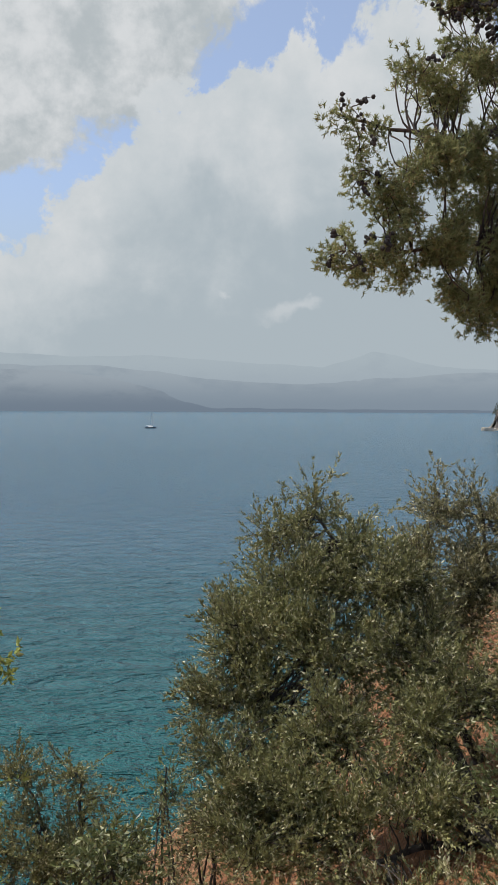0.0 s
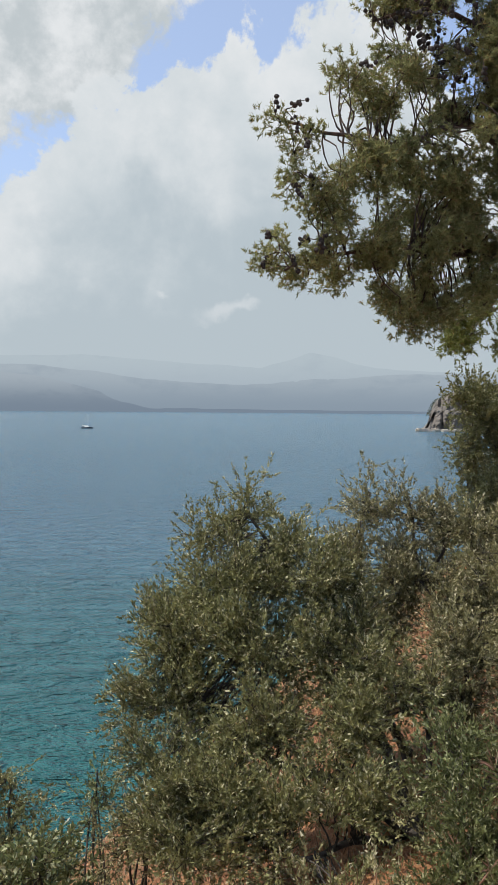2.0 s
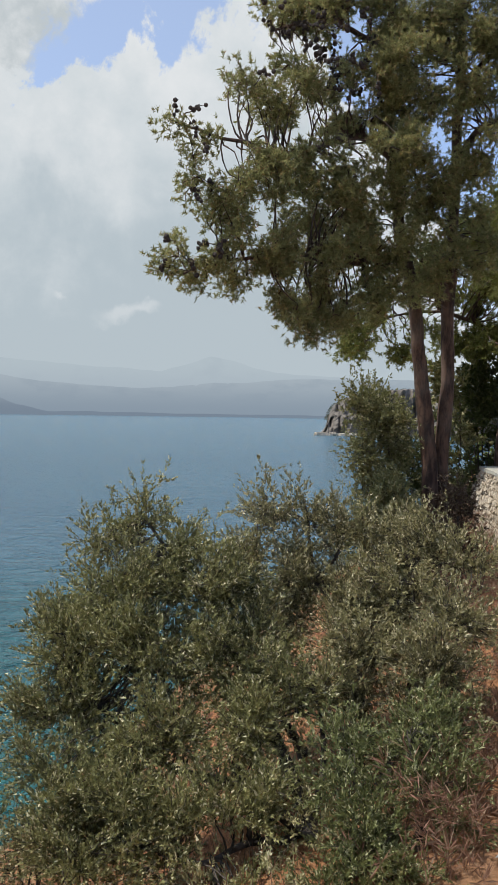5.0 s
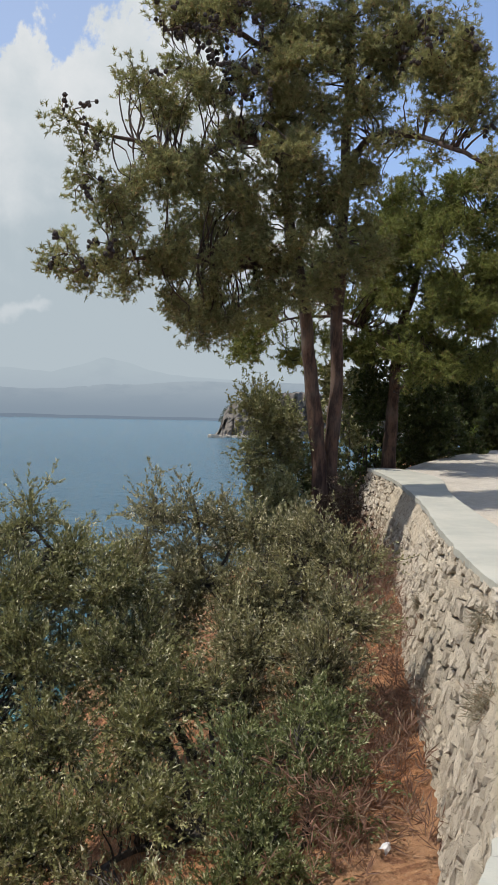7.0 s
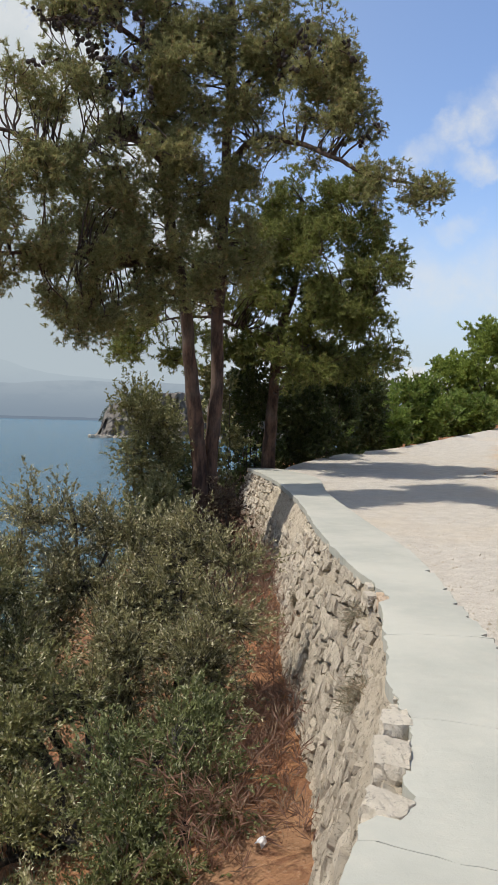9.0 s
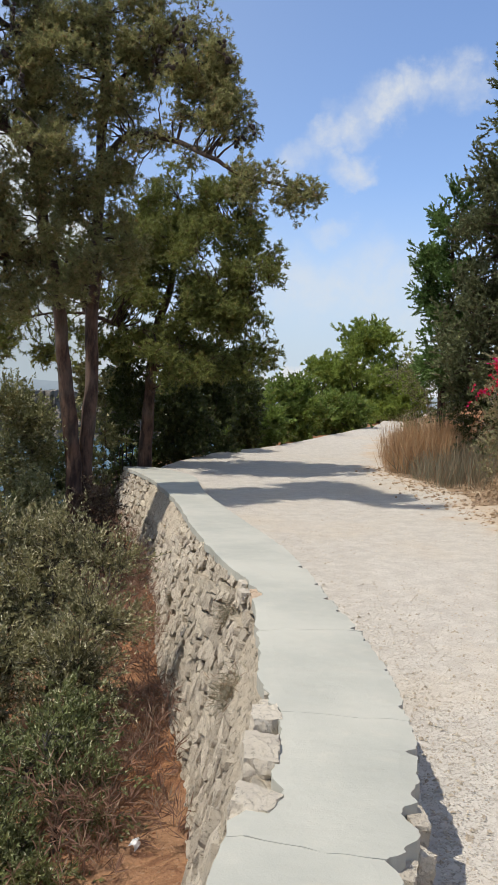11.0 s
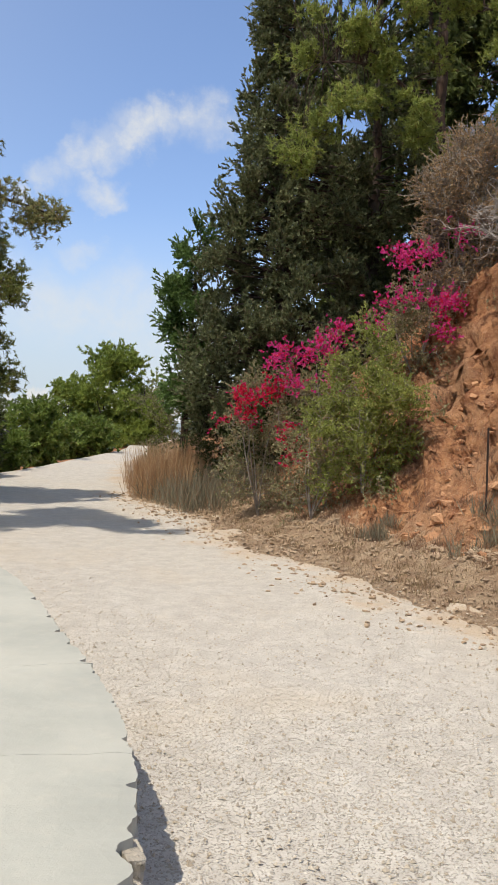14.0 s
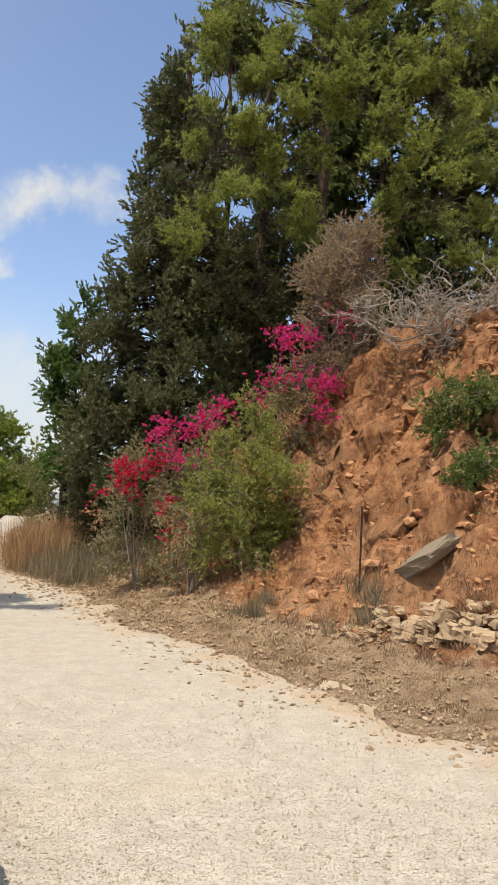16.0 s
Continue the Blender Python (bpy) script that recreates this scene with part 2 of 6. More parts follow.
def make_concrete():
    m, n, s, pos = material("pale worn concrete")
    big, mid, fine = n.noise(pos, 1.3, 5.0, 0.6), n.noise(pos, 6.0, 7.0, 0.65), n.noise(pos, 90.0, 4.0, 0.7)
    col = n.mix(n.ramp(big, 0.3, 0.7), (0.36, 0.36, 0.315), (0.45, 0.44, 0.38))
    col = n.mix(n.ramp(mid, 0.5, 0.75, True, 0.0, 0.4), col, (0.50, 0.47, 0.39))
    col = n.mix(n.ramp(fine, 0.58, 0.8, True, 0.0, 0.35), col, (0.3, 0.29, 0.27))
    n.put(s.inputs["Base Color"], col)
    s.inputs["Roughness"].default_value = 0.85
    n.put(s.inputs["Normal"], n.bump(fine, 0.35, 0.004, n.bump(mid, 0.35, 0.015)))
    return m


def make_water():
    m, n, s, pos = material("sea water")
    x, y, z = n.split(pos)
    wind = n.scaled(pos, (0.55, 1.0, 1.0))
    swell, chop, fine = n.noise(wind, 0.16, 4.0, 0.55), n.noise(wind, 0.55, 5.0, 0.6, 0.4), n.noise(wind, 2.2, 4.0, 0.6)
    patch = n.noise(n.scaled(pos, (0.25, 1, 1)), 0.02, 4.0, 0.6)
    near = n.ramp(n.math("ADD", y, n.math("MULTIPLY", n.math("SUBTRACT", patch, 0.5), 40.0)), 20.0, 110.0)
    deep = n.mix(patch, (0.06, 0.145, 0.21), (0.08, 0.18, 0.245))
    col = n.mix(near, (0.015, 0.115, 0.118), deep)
    n.put(s.inputs["Base Color"], col)
    s.inputs["Roughness"].default_value = 0.16
    s.inputs["IOR"].default_value = 1.33
    n.put(s.inputs["Normal"], n.bump(fine, 0.8, 0.45, n.bump(chop, 1.0, 2.8, n.bump(swell, 0.6, 2.0))))
    return m


def make_plain(name, colour, rough=0.8, metal=0.0, vary=0.25, scale=6.0):
    m, n, s, pos = material(name)
    mid = n.noise(pos, scale, 6.0, 0.6)
    n.put(s.inputs["Base Color"], n.mix(n.ramp(mid, 0.25, 0.75), tuple(c * (1 - vary) for c in colour), tuple(min(1, c * (1 + vary)) for c in colour)))
    s.inputs["Roughness"].default_value, s.inputs["Metallic"].default_value = rough, metal
    n.put(s.inputs["Normal"], n.bump(n.noise(pos, scale * 5, 4.0), 0.5, 0.01))
    return m


def make_painted_haze(name, low, high, patches, foot, top):
    """A far hillside: the haze of kilometres of summer air, painted in as glow."""
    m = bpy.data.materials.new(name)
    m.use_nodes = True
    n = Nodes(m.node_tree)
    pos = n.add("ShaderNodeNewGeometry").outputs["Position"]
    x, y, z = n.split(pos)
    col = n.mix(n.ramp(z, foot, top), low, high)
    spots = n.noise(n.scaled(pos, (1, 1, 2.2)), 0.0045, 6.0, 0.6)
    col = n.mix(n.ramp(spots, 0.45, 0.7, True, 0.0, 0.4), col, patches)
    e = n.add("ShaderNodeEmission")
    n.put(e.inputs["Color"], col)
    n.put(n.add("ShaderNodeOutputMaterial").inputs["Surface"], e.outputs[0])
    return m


EARTH, GRAVEL, CONCRETE, SEA = make_earth(), make_gravel(), make_concrete(), make_water()
STONE = make_stone("grey limestone", (0.30, 0.25, 0.19), (0.66, 0.58, 0.46), 12.0, 0.45, 0.75)
PALE_STONE = make_stone("pale broken limestone", (0.42, 0.36, 0.28), (0.74, 0.67, 0.55), 11.0, 0.3, 0.5)
RUBBLE = make_stone("reddish rubble", (0.29, 0.115, 0.05), (0.60, 0.33, 0.17), 9.0, 0.15, 0.4)
MORTAR = make_stone("weathered mortar", (0.31, 0.25, 0.185), (0.60, 0.52, 0.40), 9.0, 0.4, 0.85)
SLAB_ROCK = make_stone("grey slab rock", (0.15, 0.125, 0.092), (0.28, 0.235, 0.175), 9.0, 0.3, 0.3)
CLIFF = make_stone("cliff rock", (0.082, 0.075, 0.068), (0.20, 0.178, 0.155), 0.06, 0.3)
PINE_BARK = bark("pine bark", (0.028, 0.017, 0.013), (0.125, 0.075, 0.053))
OLIVE_BARK = bark("olive bark", (0.02, 0.017, 0.014), (0.10, 0.082, 0.066), 16.0)
TWIG = make_plain("grey dry twigs", (0.27, 0.23, 0.19))
PINE_GREEN = leafy("pine needles", (0.035, 0.042, 0.017), (0.46, 0.46, 0.20), (0.38, 0.23, 0.13), 0.1, 0.45)
PINE_LIGHT = leafy("fresh pine needles", (0.06, 0.09, 0.022), (0.46, 0.52, 0.14), (0.28, 0.18, 0.07), 0.05, 0.48)
PINE_OLIVE = leafy("olive-green pine needles", (0.028, 0.04, 0.014), (0.32, 0.35, 0.10), (0.25, 0.16, 0.07), 0.06, 0.33)
# darker copy of the needles: the shade of the wood is in the colour
PINE_DARK = leafy("pine needles with shade painted in", (0.03, 0.042, 0.016), (0.20, 0.24, 0.08), (0.12, 0.08, 0.04), 0.05)
OLIVE_GREEN = leafy("olive leaves", (0.024, 0.027, 0.011), (0.40, 0.395, 0.17), (0.62, 0.58, 0.38), 0.12, 0.18, 0.4)
OLIVE_DRY = leafy("thin dull olive leaves", (0.03, 0.029, 0.014), (0.45, 0.42, 0.21), (0.66, 0.6, 0.4), 0.16, 0.25, 0.42)
# dark evergreen leaf for shrubs under the crowns, part of their shade included
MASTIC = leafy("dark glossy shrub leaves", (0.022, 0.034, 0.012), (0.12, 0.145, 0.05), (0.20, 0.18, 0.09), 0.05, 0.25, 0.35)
EVERGREEN = leafy("glossy evergreen leaves", (0.035, 0.06, 0.018), (0.20, 0.27, 0.075), (0.3, 0.3, 0.14), 0.06, 0.3, 0.35)
SHRUB_DULL = leafy("grey-green shrub leaves", (0.06, 0.068, 0.026), (0.30, 0.30, 0.13), (0.42, 0.40, 0.24), 0.12, 0.25, 0.42)
MASTIC_OLIVE = leafy("dark olive leaves", (0.025, 0.034, 0.013), (0.29, 0.32, 0.13), (0.5, 0.5, 0.3), 0.14, 0.25, 0.32)
CYPRESS_GREEN = leafy("cypress sprays", (0.024, 0.033, 0.016), (0.27, 0.295, 0.14), (0.17, 0.135, 0.08), 0.08, 0.22)
YOUNG_CYPRESS = leafy("bright cypress sprays", (0.04, 0.08, 0.025), (0.21, 0.32, 0.095), None, 0.0, 0.25)
SHRUB_GREEN = leafy("shrub leaves", (0.065, 0.09, 0.022), (0.45, 0.49, 0.13), (0.26, 0.24, 0.10), 0.12)
BUSH_BRIGHT = leafy("bright scrub leaves", (0.06, 0.10, 0.018), (0.25, 0.33, 0.075), (0.24, 0.24, 0.09), 0.08)
MAGENTA = leafy("magenta bracts", (0.45, 0.02, 0.16), (0.82, 0.09, 0.38), (0.62, 0.02, 0.06), 0.3, 0.45)
CRIMSON = leafy("crimson bracts", (0.42, 0.008, 0.03), (0.72, 0.03, 0.09), (0.70, 0.04, 0.22), 0.2, 0.45)
DRY_LEAF = leafy("dry brown seed heads", (0.22, 0.14, 0.075), (0.56, 0.38, 0.20), (0.22, 0.2, 0.16), 0.2, 0.2)
FAR_GREEN = leafy("bright distant pine needles", (0.06, 0.10, 0.022), (0.38, 0.46, 0.10), None, 0.0, 0.35)
WARM_STONE = make_stone("rust-stained broken limestone", (0.34, 0.23, 0.15), (0.6, 0.46, 0.33), 11.0, 0.3, 0.5)
PALE_RUBBLE = make_stone("pale gravel stones", (0.36, 0.29, 0.21), (0.66, 0.58, 0.46), 12.0, 0.1)
TAN_STONE = make_stone("tan field stones", (0.24, 0.16, 0.10), (0.53, 0.39, 0.255), 8.0, 0.3, 0.4)
CONE = make_plain("dark pine cones", (0.035, 0.026, 0.022), 0.8)
TALL_STRAW = leafy("tall russet grass", (0.32, 0.19, 0.10), (0.60, 0.40, 0.23), (0.62, 0.46, 0.28), 0.2, 0.35)
GREY_WEED = leafy("grey dry weeds", (0.14, 0.13, 0.09), (0.32, 0.29, 0.2), (0.3, 0.2, 0.13), 0.25, 0.3)
GREY_LEAF = leafy("dull scrub leaves", (0.09, 0.095, 0.045), (0.45, 0.43, 0.23), (0.3, 0.2, 0.12), 0.3, 0.25)
DARK_BRUSH = leafy("dark reddish brush leaves", (0.05, 0.035, 0.025), (0.17, 0.12, 0.085), (0.24, 0.2, 0.12), 0.15, 0.25)
REDDISH = leafy("reddish dry brush", (0.14, 0.08, 0.055), (0.36, 0.21, 0.15), (0.3, 0.22, 0.15), 0.2, 0.25)
STRAW = leafy("dry grass", (0.17, 0.11, 0.068), (0.38, 0.265, 0.16), (0.30, 0.24, 0.12), 0.15, 0.3)
RUSSET = leafy("russet dry grass", (0.13, 0.075, 0.05), (0.32, 0.19, 0.12), (0.38, 0.27, 0.18), 0.2, 0.3)

# ---- mesh helpers ----


def rng(seed):
    return np.random.default_rng(seed)


def mesh_of(name, verts, faces, mat, smooth=False):
    """A mesh from arrays: faces all of one size."""
    verts, faces = np.asarray(verts, np.float32), np.asarray(faces, np.int32)
    me = bpy.data.meshes.new(name)
    me.vertices.add(len(verts))
    me.vertices.foreach_set("co", verts.ravel())
    me.loops.add(faces.size)
    me.loops.foreach_set("vertex_index", faces.ravel())
    me.polygons.add(len(faces))
    me.polygons.foreach_set("loop_start", np.arange(len(faces), dtype=np.int32) * faces.shape[1])
    me.materials.append(mat)
    me.update(calc_edges=True)
    me.polygons.foreach_set("use_smooth", np.full(len(faces), smooth))
    return me


def thing(name, base, label, category, group="", kind=""):
    """An Empty at the base of a thing, to which its parts are parented."""
    ob = new(name)
    ob.location = base
    ob.empty_display_size = 0.2
    return tagged(ob, label, category, group, kind)


def piece(name, me, parent=None, label="", m=None):
    """A part at its place in the world, under its thing or part."""
    ob = new(name, me)
    if m is not None:
        ob.matrix_world = m
    if parent is not None:
        base = parent.matrix_basis.copy()
        if parent.parent is not None:
            base = parent.parent.matrix_basis @ parent.matrix_parent_inverse @ base
        ob.parent = parent
        ob.matrix_parent_inverse = base.inverted()
    return tagged(ob, label)


def unit(v):
    return v / np.maximum(np.linalg.norm(v, axis=-1, keepdims=True), 1e-9)


def lattice(seed):
    return rng(seed).random((256, 256))


LATTICE = lattice(5)


def vnoise(x, y):
    x, y = np.asarray(x, float), np.asarray(y, float)
    i, j = np.floor(x).astype(int), np.floor(y).astype(int)
    u, v = x - i, y - j
    u, v = u * u * (3 - 2 * u), v * v * (3 - 2 * v)
    g = lambda a, b: LATTICE[a & 255, b & 255]
    return (g(i, j) * (1 - u) + g(i + 1, j) * u) * (1 - v) + (g(i, j + 1) * (1 - u) + g(i + 1, j + 1) * u) * v - 0.5


def fbm(x, y, octaves=4):
    return sum(vnoise(x * 2**k + 17 * k, y * 2**k - 31 * k) / 2**k for k in range(octaves))


def along(line, step):
    """Points every step metres along a smooth line through the given points."""
    p = np.asarray(line, float)
    p = np.vstack([2 * p[0] - p[1], p, 2 * p[-1] - p[-2]])
    out = []
    for a, b, c, d in zip(p, p[1:], p[2:], p[3:]):
        for t in np.linspace(0, 1, 12, endpoint=False):
            out.append(0.5 * (2 * b + (c - a) * t + (2 * a - 5 * b + 4 * c - d) * t**2 + (3 * b - a - 3 * c + d) * t**3))
    out = np.array(out + [p[-2]])
    s = np.r_[0, np.cumsum(np.linalg.norm(np.diff(out, axis=0), axis=1))]
    t = np.arange(0, s[-1], step)
    return np.stack([np.interp(t, s, out[:, k]) for k in range(out.shape[1])], 1)


def beside(x, y, line):
    """Distance from a line in plan (positive on its left) and how far along it."""
    best, side, run, gone = np.full(np.shape(x), 1e9), np.zeros(np.shape(x)), np.zeros(np.shape(x)), 0.0
    for a, b in zip(line, line[1:]):
        d = b - a
        length = np.hypot(*d)
        t = np.clip(((x - a[0]) * d[0] + (y - a[1]) * d[1]) / length**2, 0, 1)
        gap = np.hypot(x - a[0] - t * d[0], y - a[1] - t * d[1])
        near = gap < best
        cross = d[0] * (y - a[1]) - d[1] * (x - a[0])
        best, side, run = np.where(near, gap, best), np.where(near, np.sign(cross), side), np.where(near, gone + t * length, run)
        gone += length
    return best * side, run


def ease(x, a, b):
    t = np.clip((x - a) / (b - a), 0, 1)
    return t * t * (3 - 2 * t)


# ---- the lie of the land ----
WALL_TOP = 0.5
# sea edge of the parapet, from behind the camera to its far end, and the road's edge beyond it
SEA_EDGE = [(-14, 2.6), (-6, 1.25), (-2.2, 0.85), (-0.3, 0.95), (0.7, 1.28), (1.31, 1.76), (1.58, 2.06), (1.95, 2.5), (2.4, 3.05), (3.02, 3.92), (3.57, 4.8), (4.28, 6.32), (5.13, 8.18), (6.3, 10.57), (7.75, 14.07), (8.79, 17.36)]
ROAD_EDGE = [(-14, 2.2), (-6, 0.8), (-2.2, 0.38), (0, 0.5), (1.1, 0.95), (1.94, 1.59), (2.2, 1.83), (2.45, 2.08), (2.74, 2.42), (3.1, 2.9), (3.54, 3.6), (3.98, 4.38), (4.58, 5.4), (5.18, 6.53), (6.05, 8.46), (7.6, 11.9), (9.0, 14.6), (9.5, 17.2)]
SHOULDER = np.array([(-60, 14), (-14, 2.6), (-6, 1.1), (-2.2, 0.6), (0, 0.75), (1.6, 1.75), (2.4, 2.6), (3.5, 4.4), (5.0, 7.3), (6.8, 11.0), (8.3, 14.6), (9.6, 17.0), (12.0, 19.2), (14.1, 20.7), (16, 21.4), (22.4, 25.8), (30, 31.2), (36, 36.4), (50, 46), (110, 80)], float)
FOOT = np.array([(7.6, -60), (7.8, -8), (8.0, 0), (8.3, 1.8), (8.95, 3.6), (9.75, 5.3), (10.45, 6.5), (11.6, 8.6), (12.9, 10.5), (14.9, 14.0), (17.8, 18.0), (23, 23), (30, 29), (36.2, 35.0), (50, 43), (110, 72)], float)


def road_height(x, y):
    d = np.maximum(np.hypot(x, y) - 6.5, 0)
    d = np.where(x + y < 0, 0, d)
    return 0.05 * (d - 1.5 * (1 - np.exp(-d / 1.5)))


def land(x, y, rough=1.0):
    x, y = np.asarray(x, float), np.asarray(y, float)
    road = road_height(x, y)
    off, run = beside(x, y, SHOULDER)
    sea = np.maximum(off, 0)
    drop = 1.0 * ease(sea, 0.02, 0.34) + 0.22 * np.clip(sea - 0.4, 0, 2.2) + 0.8 * np.clip(sea - 2.6, 0, 6) + 1.1 * np.clip(sea - 8.6, 0, 30)
    far = ease(run, run_of_end, run_of_end + 4)
    drop = drop * (1 - 0.75 * far * (1 - ease(sea, 2, 4.5)))
    h = road - drop + rough * (0.10 * fbm(x * 1.1, y * 1.1) + 0.05 * fbm(x * 5, y * 5)) * ease(sea, 0.4, 1.2) + 0.7 * fbm(x * 0.3, y * 0.3) * ease(sea, 3, 9)
    h = np.maximum(h, WATER - 3)
    up, run2 = beside(x, y, FOOT)
    bank = np.maximum(-up, 0)
    tall = 0.25 + 0.75 * (1 - ease(run2, bank_run, bank_run + 9))
    rise = 0.30 * ease(bank, 0.1, 1.2) + 0.55 * ease(bank, 1.1, 2.2) + 4.9 * tall * ease(bank + 0.5 * fbm(x * 0.5, y * 0.5), 1.4, 5.7) + 0.10 * np.clip(bank - 6, 0, 40)
    rise = rise + rough * ease(bank, 0.3, 2.5) * (0.32 * fbm(x * 0.9, y * 0.9) + 0.9 * np.abs(fbm(x * 1.7, y * 1.7, 3)) + 0.3 * fbm(x * 3.1, y * 3.1, 2) + 0.35 * np.abs(fbm(x * 3.6, y * 3.6, 1)) - 0.2)
    h = np.where(bank > 0, road + rise, h)
    h = h + rough * 0.012 * fbm(x * 3, y * 3) * (sea == 0) * (bank == 0)
    return h


run_of_end = float(beside(np.array([9.6]), np.array([17.0]), SHOULDER)[1][0])
bank_run = float(beside(np.array([9.75]), np.array([7.0]), FOOT)[1][0]) + 1.3


def stretch(fine0, fine1, step, lo, hi):
    """Grid lines: even over the near stretch, wider and wider beyond it."""
    mid = np.arange(fine0, fine1, step)
    out, s = [mid[-1]], step
    while out[-1] < hi:
        s *= 1.12
        out.append(out[-1] + s)
    back, s = [mid[0]], step
    while back[-1] > lo:
        s *= 1.12
        back.append(back[-1] - s)
    return np.r_[back[:0:-1], mid, out[1:]]


def sheet(xs, ys):
    n, k = len(xs), len(ys)
    idx = np.arange(n * k).reshape(n, k)
    return np.stack([idx[:-1, :-1], idx[1:, :-1], idx[1:, 1:], idx[:-1, 1:]], -1).reshape(-1, 4)


def build_ground():
    xs, ys = stretch(0, 15, 0.1, -70, 130), stretch(1.0, 14, 0.1, -60, 130)
    x, y = np.meshgrid(xs, ys, indexing="ij")
    z = land(x, y)
    bank = np.maximum(-beside(x, y, FOOT)[0], 0)
    # the eroded face is craggy: ledges lean out over hollows
    crag = ease(bank, 2.0, 2.8) * (1 - ease(bank, 6.5, 8.5)) * (np.hypot(x, y) < 24)
    ledge = fbm(x * 2.3 + z * 2.0, y * 2.3 + z * 3.1) + 0.6 * fbm(x * 5.1, z * 5.5 + y * 3.0, 3)
    px, py = x + crag * 0.46 * ledge, y + crag * 0.32 * fbm(x * 3.3 + 9, y * 2.1 + z * 4)
    z = z + crag * 0.12 * fbm(x * 6 + 5, y * 6, 2)
    f = sheet(xs, ys)
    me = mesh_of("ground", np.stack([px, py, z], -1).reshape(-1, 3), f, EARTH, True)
    soil = (1 - ease(bank, 0.6, 1.9)) * (beside(x, y, SHOULDER)[0] < -0.5)
    me.attributes.new("soil", "FLOAT", "POINT").data.foreach_set("value", soil.ravel().astype(np.float32))
    tagged(new("ground", me), "red stony earth slope and roadside bank above the sea", "ground", kind="structure")


def build_road():
    a, b = along(SHOULDER[1:], 0.25), along(FOOT[1:], 0.25)
    n, k = 420, 46
    f = np.linspace(0, 1, n)
    pa = np.stack([np.interp(f, np.linspace(0, 1, len(a)), a[:, i]) for i in (0, 1)], 1)
    # the nearest point across the road; behind the look-out the rows fan out along the foot of the bank
    d2 = ((pa[:, None] - b[None]) ** 2).sum(-1)
    pb = b[np.maximum.accumulate(d2.argmin(1))]
    first = int(((pa - [1.6, 1.75]) ** 2).sum(1).argmin())
    low = np.linspace(-25, pb[first, 1], first)
    pb[:first] = np.column_stack([np.interp(low, FOOT[:6, 1], FOOT[:6, 0]), low])
    away = unit(pb - pa)
    pb = pb + away * (0.55 * fbm(pb[:, 0] * 0.9, pb[:, 1] * 0.9) + 0.25 * fbm(pb[:, 0] * 4, pb[:, 1] * 4))[:, None]
    pa = pa - away * 0.05
    w = np.linspace(0, 1.03, k)
    p = pa[:, None] * (1 - w[None, :, None]) + pb[:, None] * w[None, :, None]
    x, y = p[..., 0], p[..., 1]
    z = road_height(x, y) + 0.02 + 0.012 * fbm(x * 2.2, y * 2.2) + 0.02 * fbm(x * 0.6, y * 0.6)
    z = z - 0.05 * ease(w, 0.88, 1.03)[None] * (1 + 3.2 * fbm(x * 2.6, y * 2.6))
    me = mesh_of("road", np.stack([x, y, z], -1).reshape(-1, 3), sheet(np.arange(n), np.arange(k)), GRAVEL, True)
    wash = ease(w, 0.62, 1.0)[None] + 0 * x
    me.attributes.new("soil", "FLOAT", "POINT").data.foreach_set("value", wash.ravel().astype(np.float32))
    tagged(new("road", me), "pale unpaved gravel track along the parapet", "road", kind="structure")


def build_sea():
    ys = np.r_[np.linspace(-60, 200, 60), np.geomspace(210, 4700, 60)]
    xs = np.r_[-np.geomspace(4700, 160, 40), np.linspace(-150, 150, 40), np.geomspace(160, 4700, 40)]
    x, y = np.meshgrid(xs, ys, indexing="ij")
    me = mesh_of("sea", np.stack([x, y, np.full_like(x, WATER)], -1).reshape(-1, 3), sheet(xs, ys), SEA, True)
    tagged(new("sea", me), "calm teal and blue gulf with small ripples", "water", kind="structure")


def ridge(name, dist, heights, mat, label):
    """A far range of hills: a long sloping mass with the given skyline (azimuth, elevation)."""
    az = np.linspace(-45, 60, 700)
    top = np.interp(az, [h[0] for h in heights], [h[1] for h in heights])
    top = top + 0.16 * fbm(az * 0.35, az * 0 + dist * 0.01, 5) * ease(top, 0, 1.5)
    top = EYE + dist * np.tan(np.radians(top))
    a = np.radians(az)
    rows = []
    for k in range(9):
        f = k / 8
        d = dist - (1 - f) * 250 + 40 * fbm(az * 0.8, np.full_like(az, k * 0.6), 3)
        z = WATER - 2 + (np.maximum(top, WATER + 4) - WATER) * (f**0.8)
        rows.append(np.stack([d * np.sin(a), d * np.cos(a), z], -1))
    v = np.stack(rows, 1)
    me = mesh_of(name, v.reshape(-1, 3), sheet(az, np.arange(9)), mat, True)
    tagged(new(name, me), label, "mountain", kind="structure")


build_ground()
build_road()
build_sea()
# haze is mixed into these colours; the hills glow and take no light
HILL_FAR = make_painted_haze("farthest hazy mountains", (0.36, 0.425, 0.485), (0.425, 0.495, 0.54), (0.37, 0.435, 0.49), 40, 320)
HILL_MID = make_painted_haze("hazy mountains", (0.24, 0.30, 0.365), (0.365, 0.425, 0.475), (0.255, 0.315, 0.38), 0, 230)
HILL_NEAR = make_painted_haze("nearer hazy hills", (0.18, 0.23, 0.292), (0.35, 0.405, 0.455), (0.18, 0.23, 0.29), 0, 190)
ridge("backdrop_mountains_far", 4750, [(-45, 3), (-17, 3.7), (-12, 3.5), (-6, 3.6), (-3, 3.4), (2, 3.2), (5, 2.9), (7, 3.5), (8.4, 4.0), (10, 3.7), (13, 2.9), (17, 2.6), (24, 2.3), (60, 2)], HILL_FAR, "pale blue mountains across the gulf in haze")
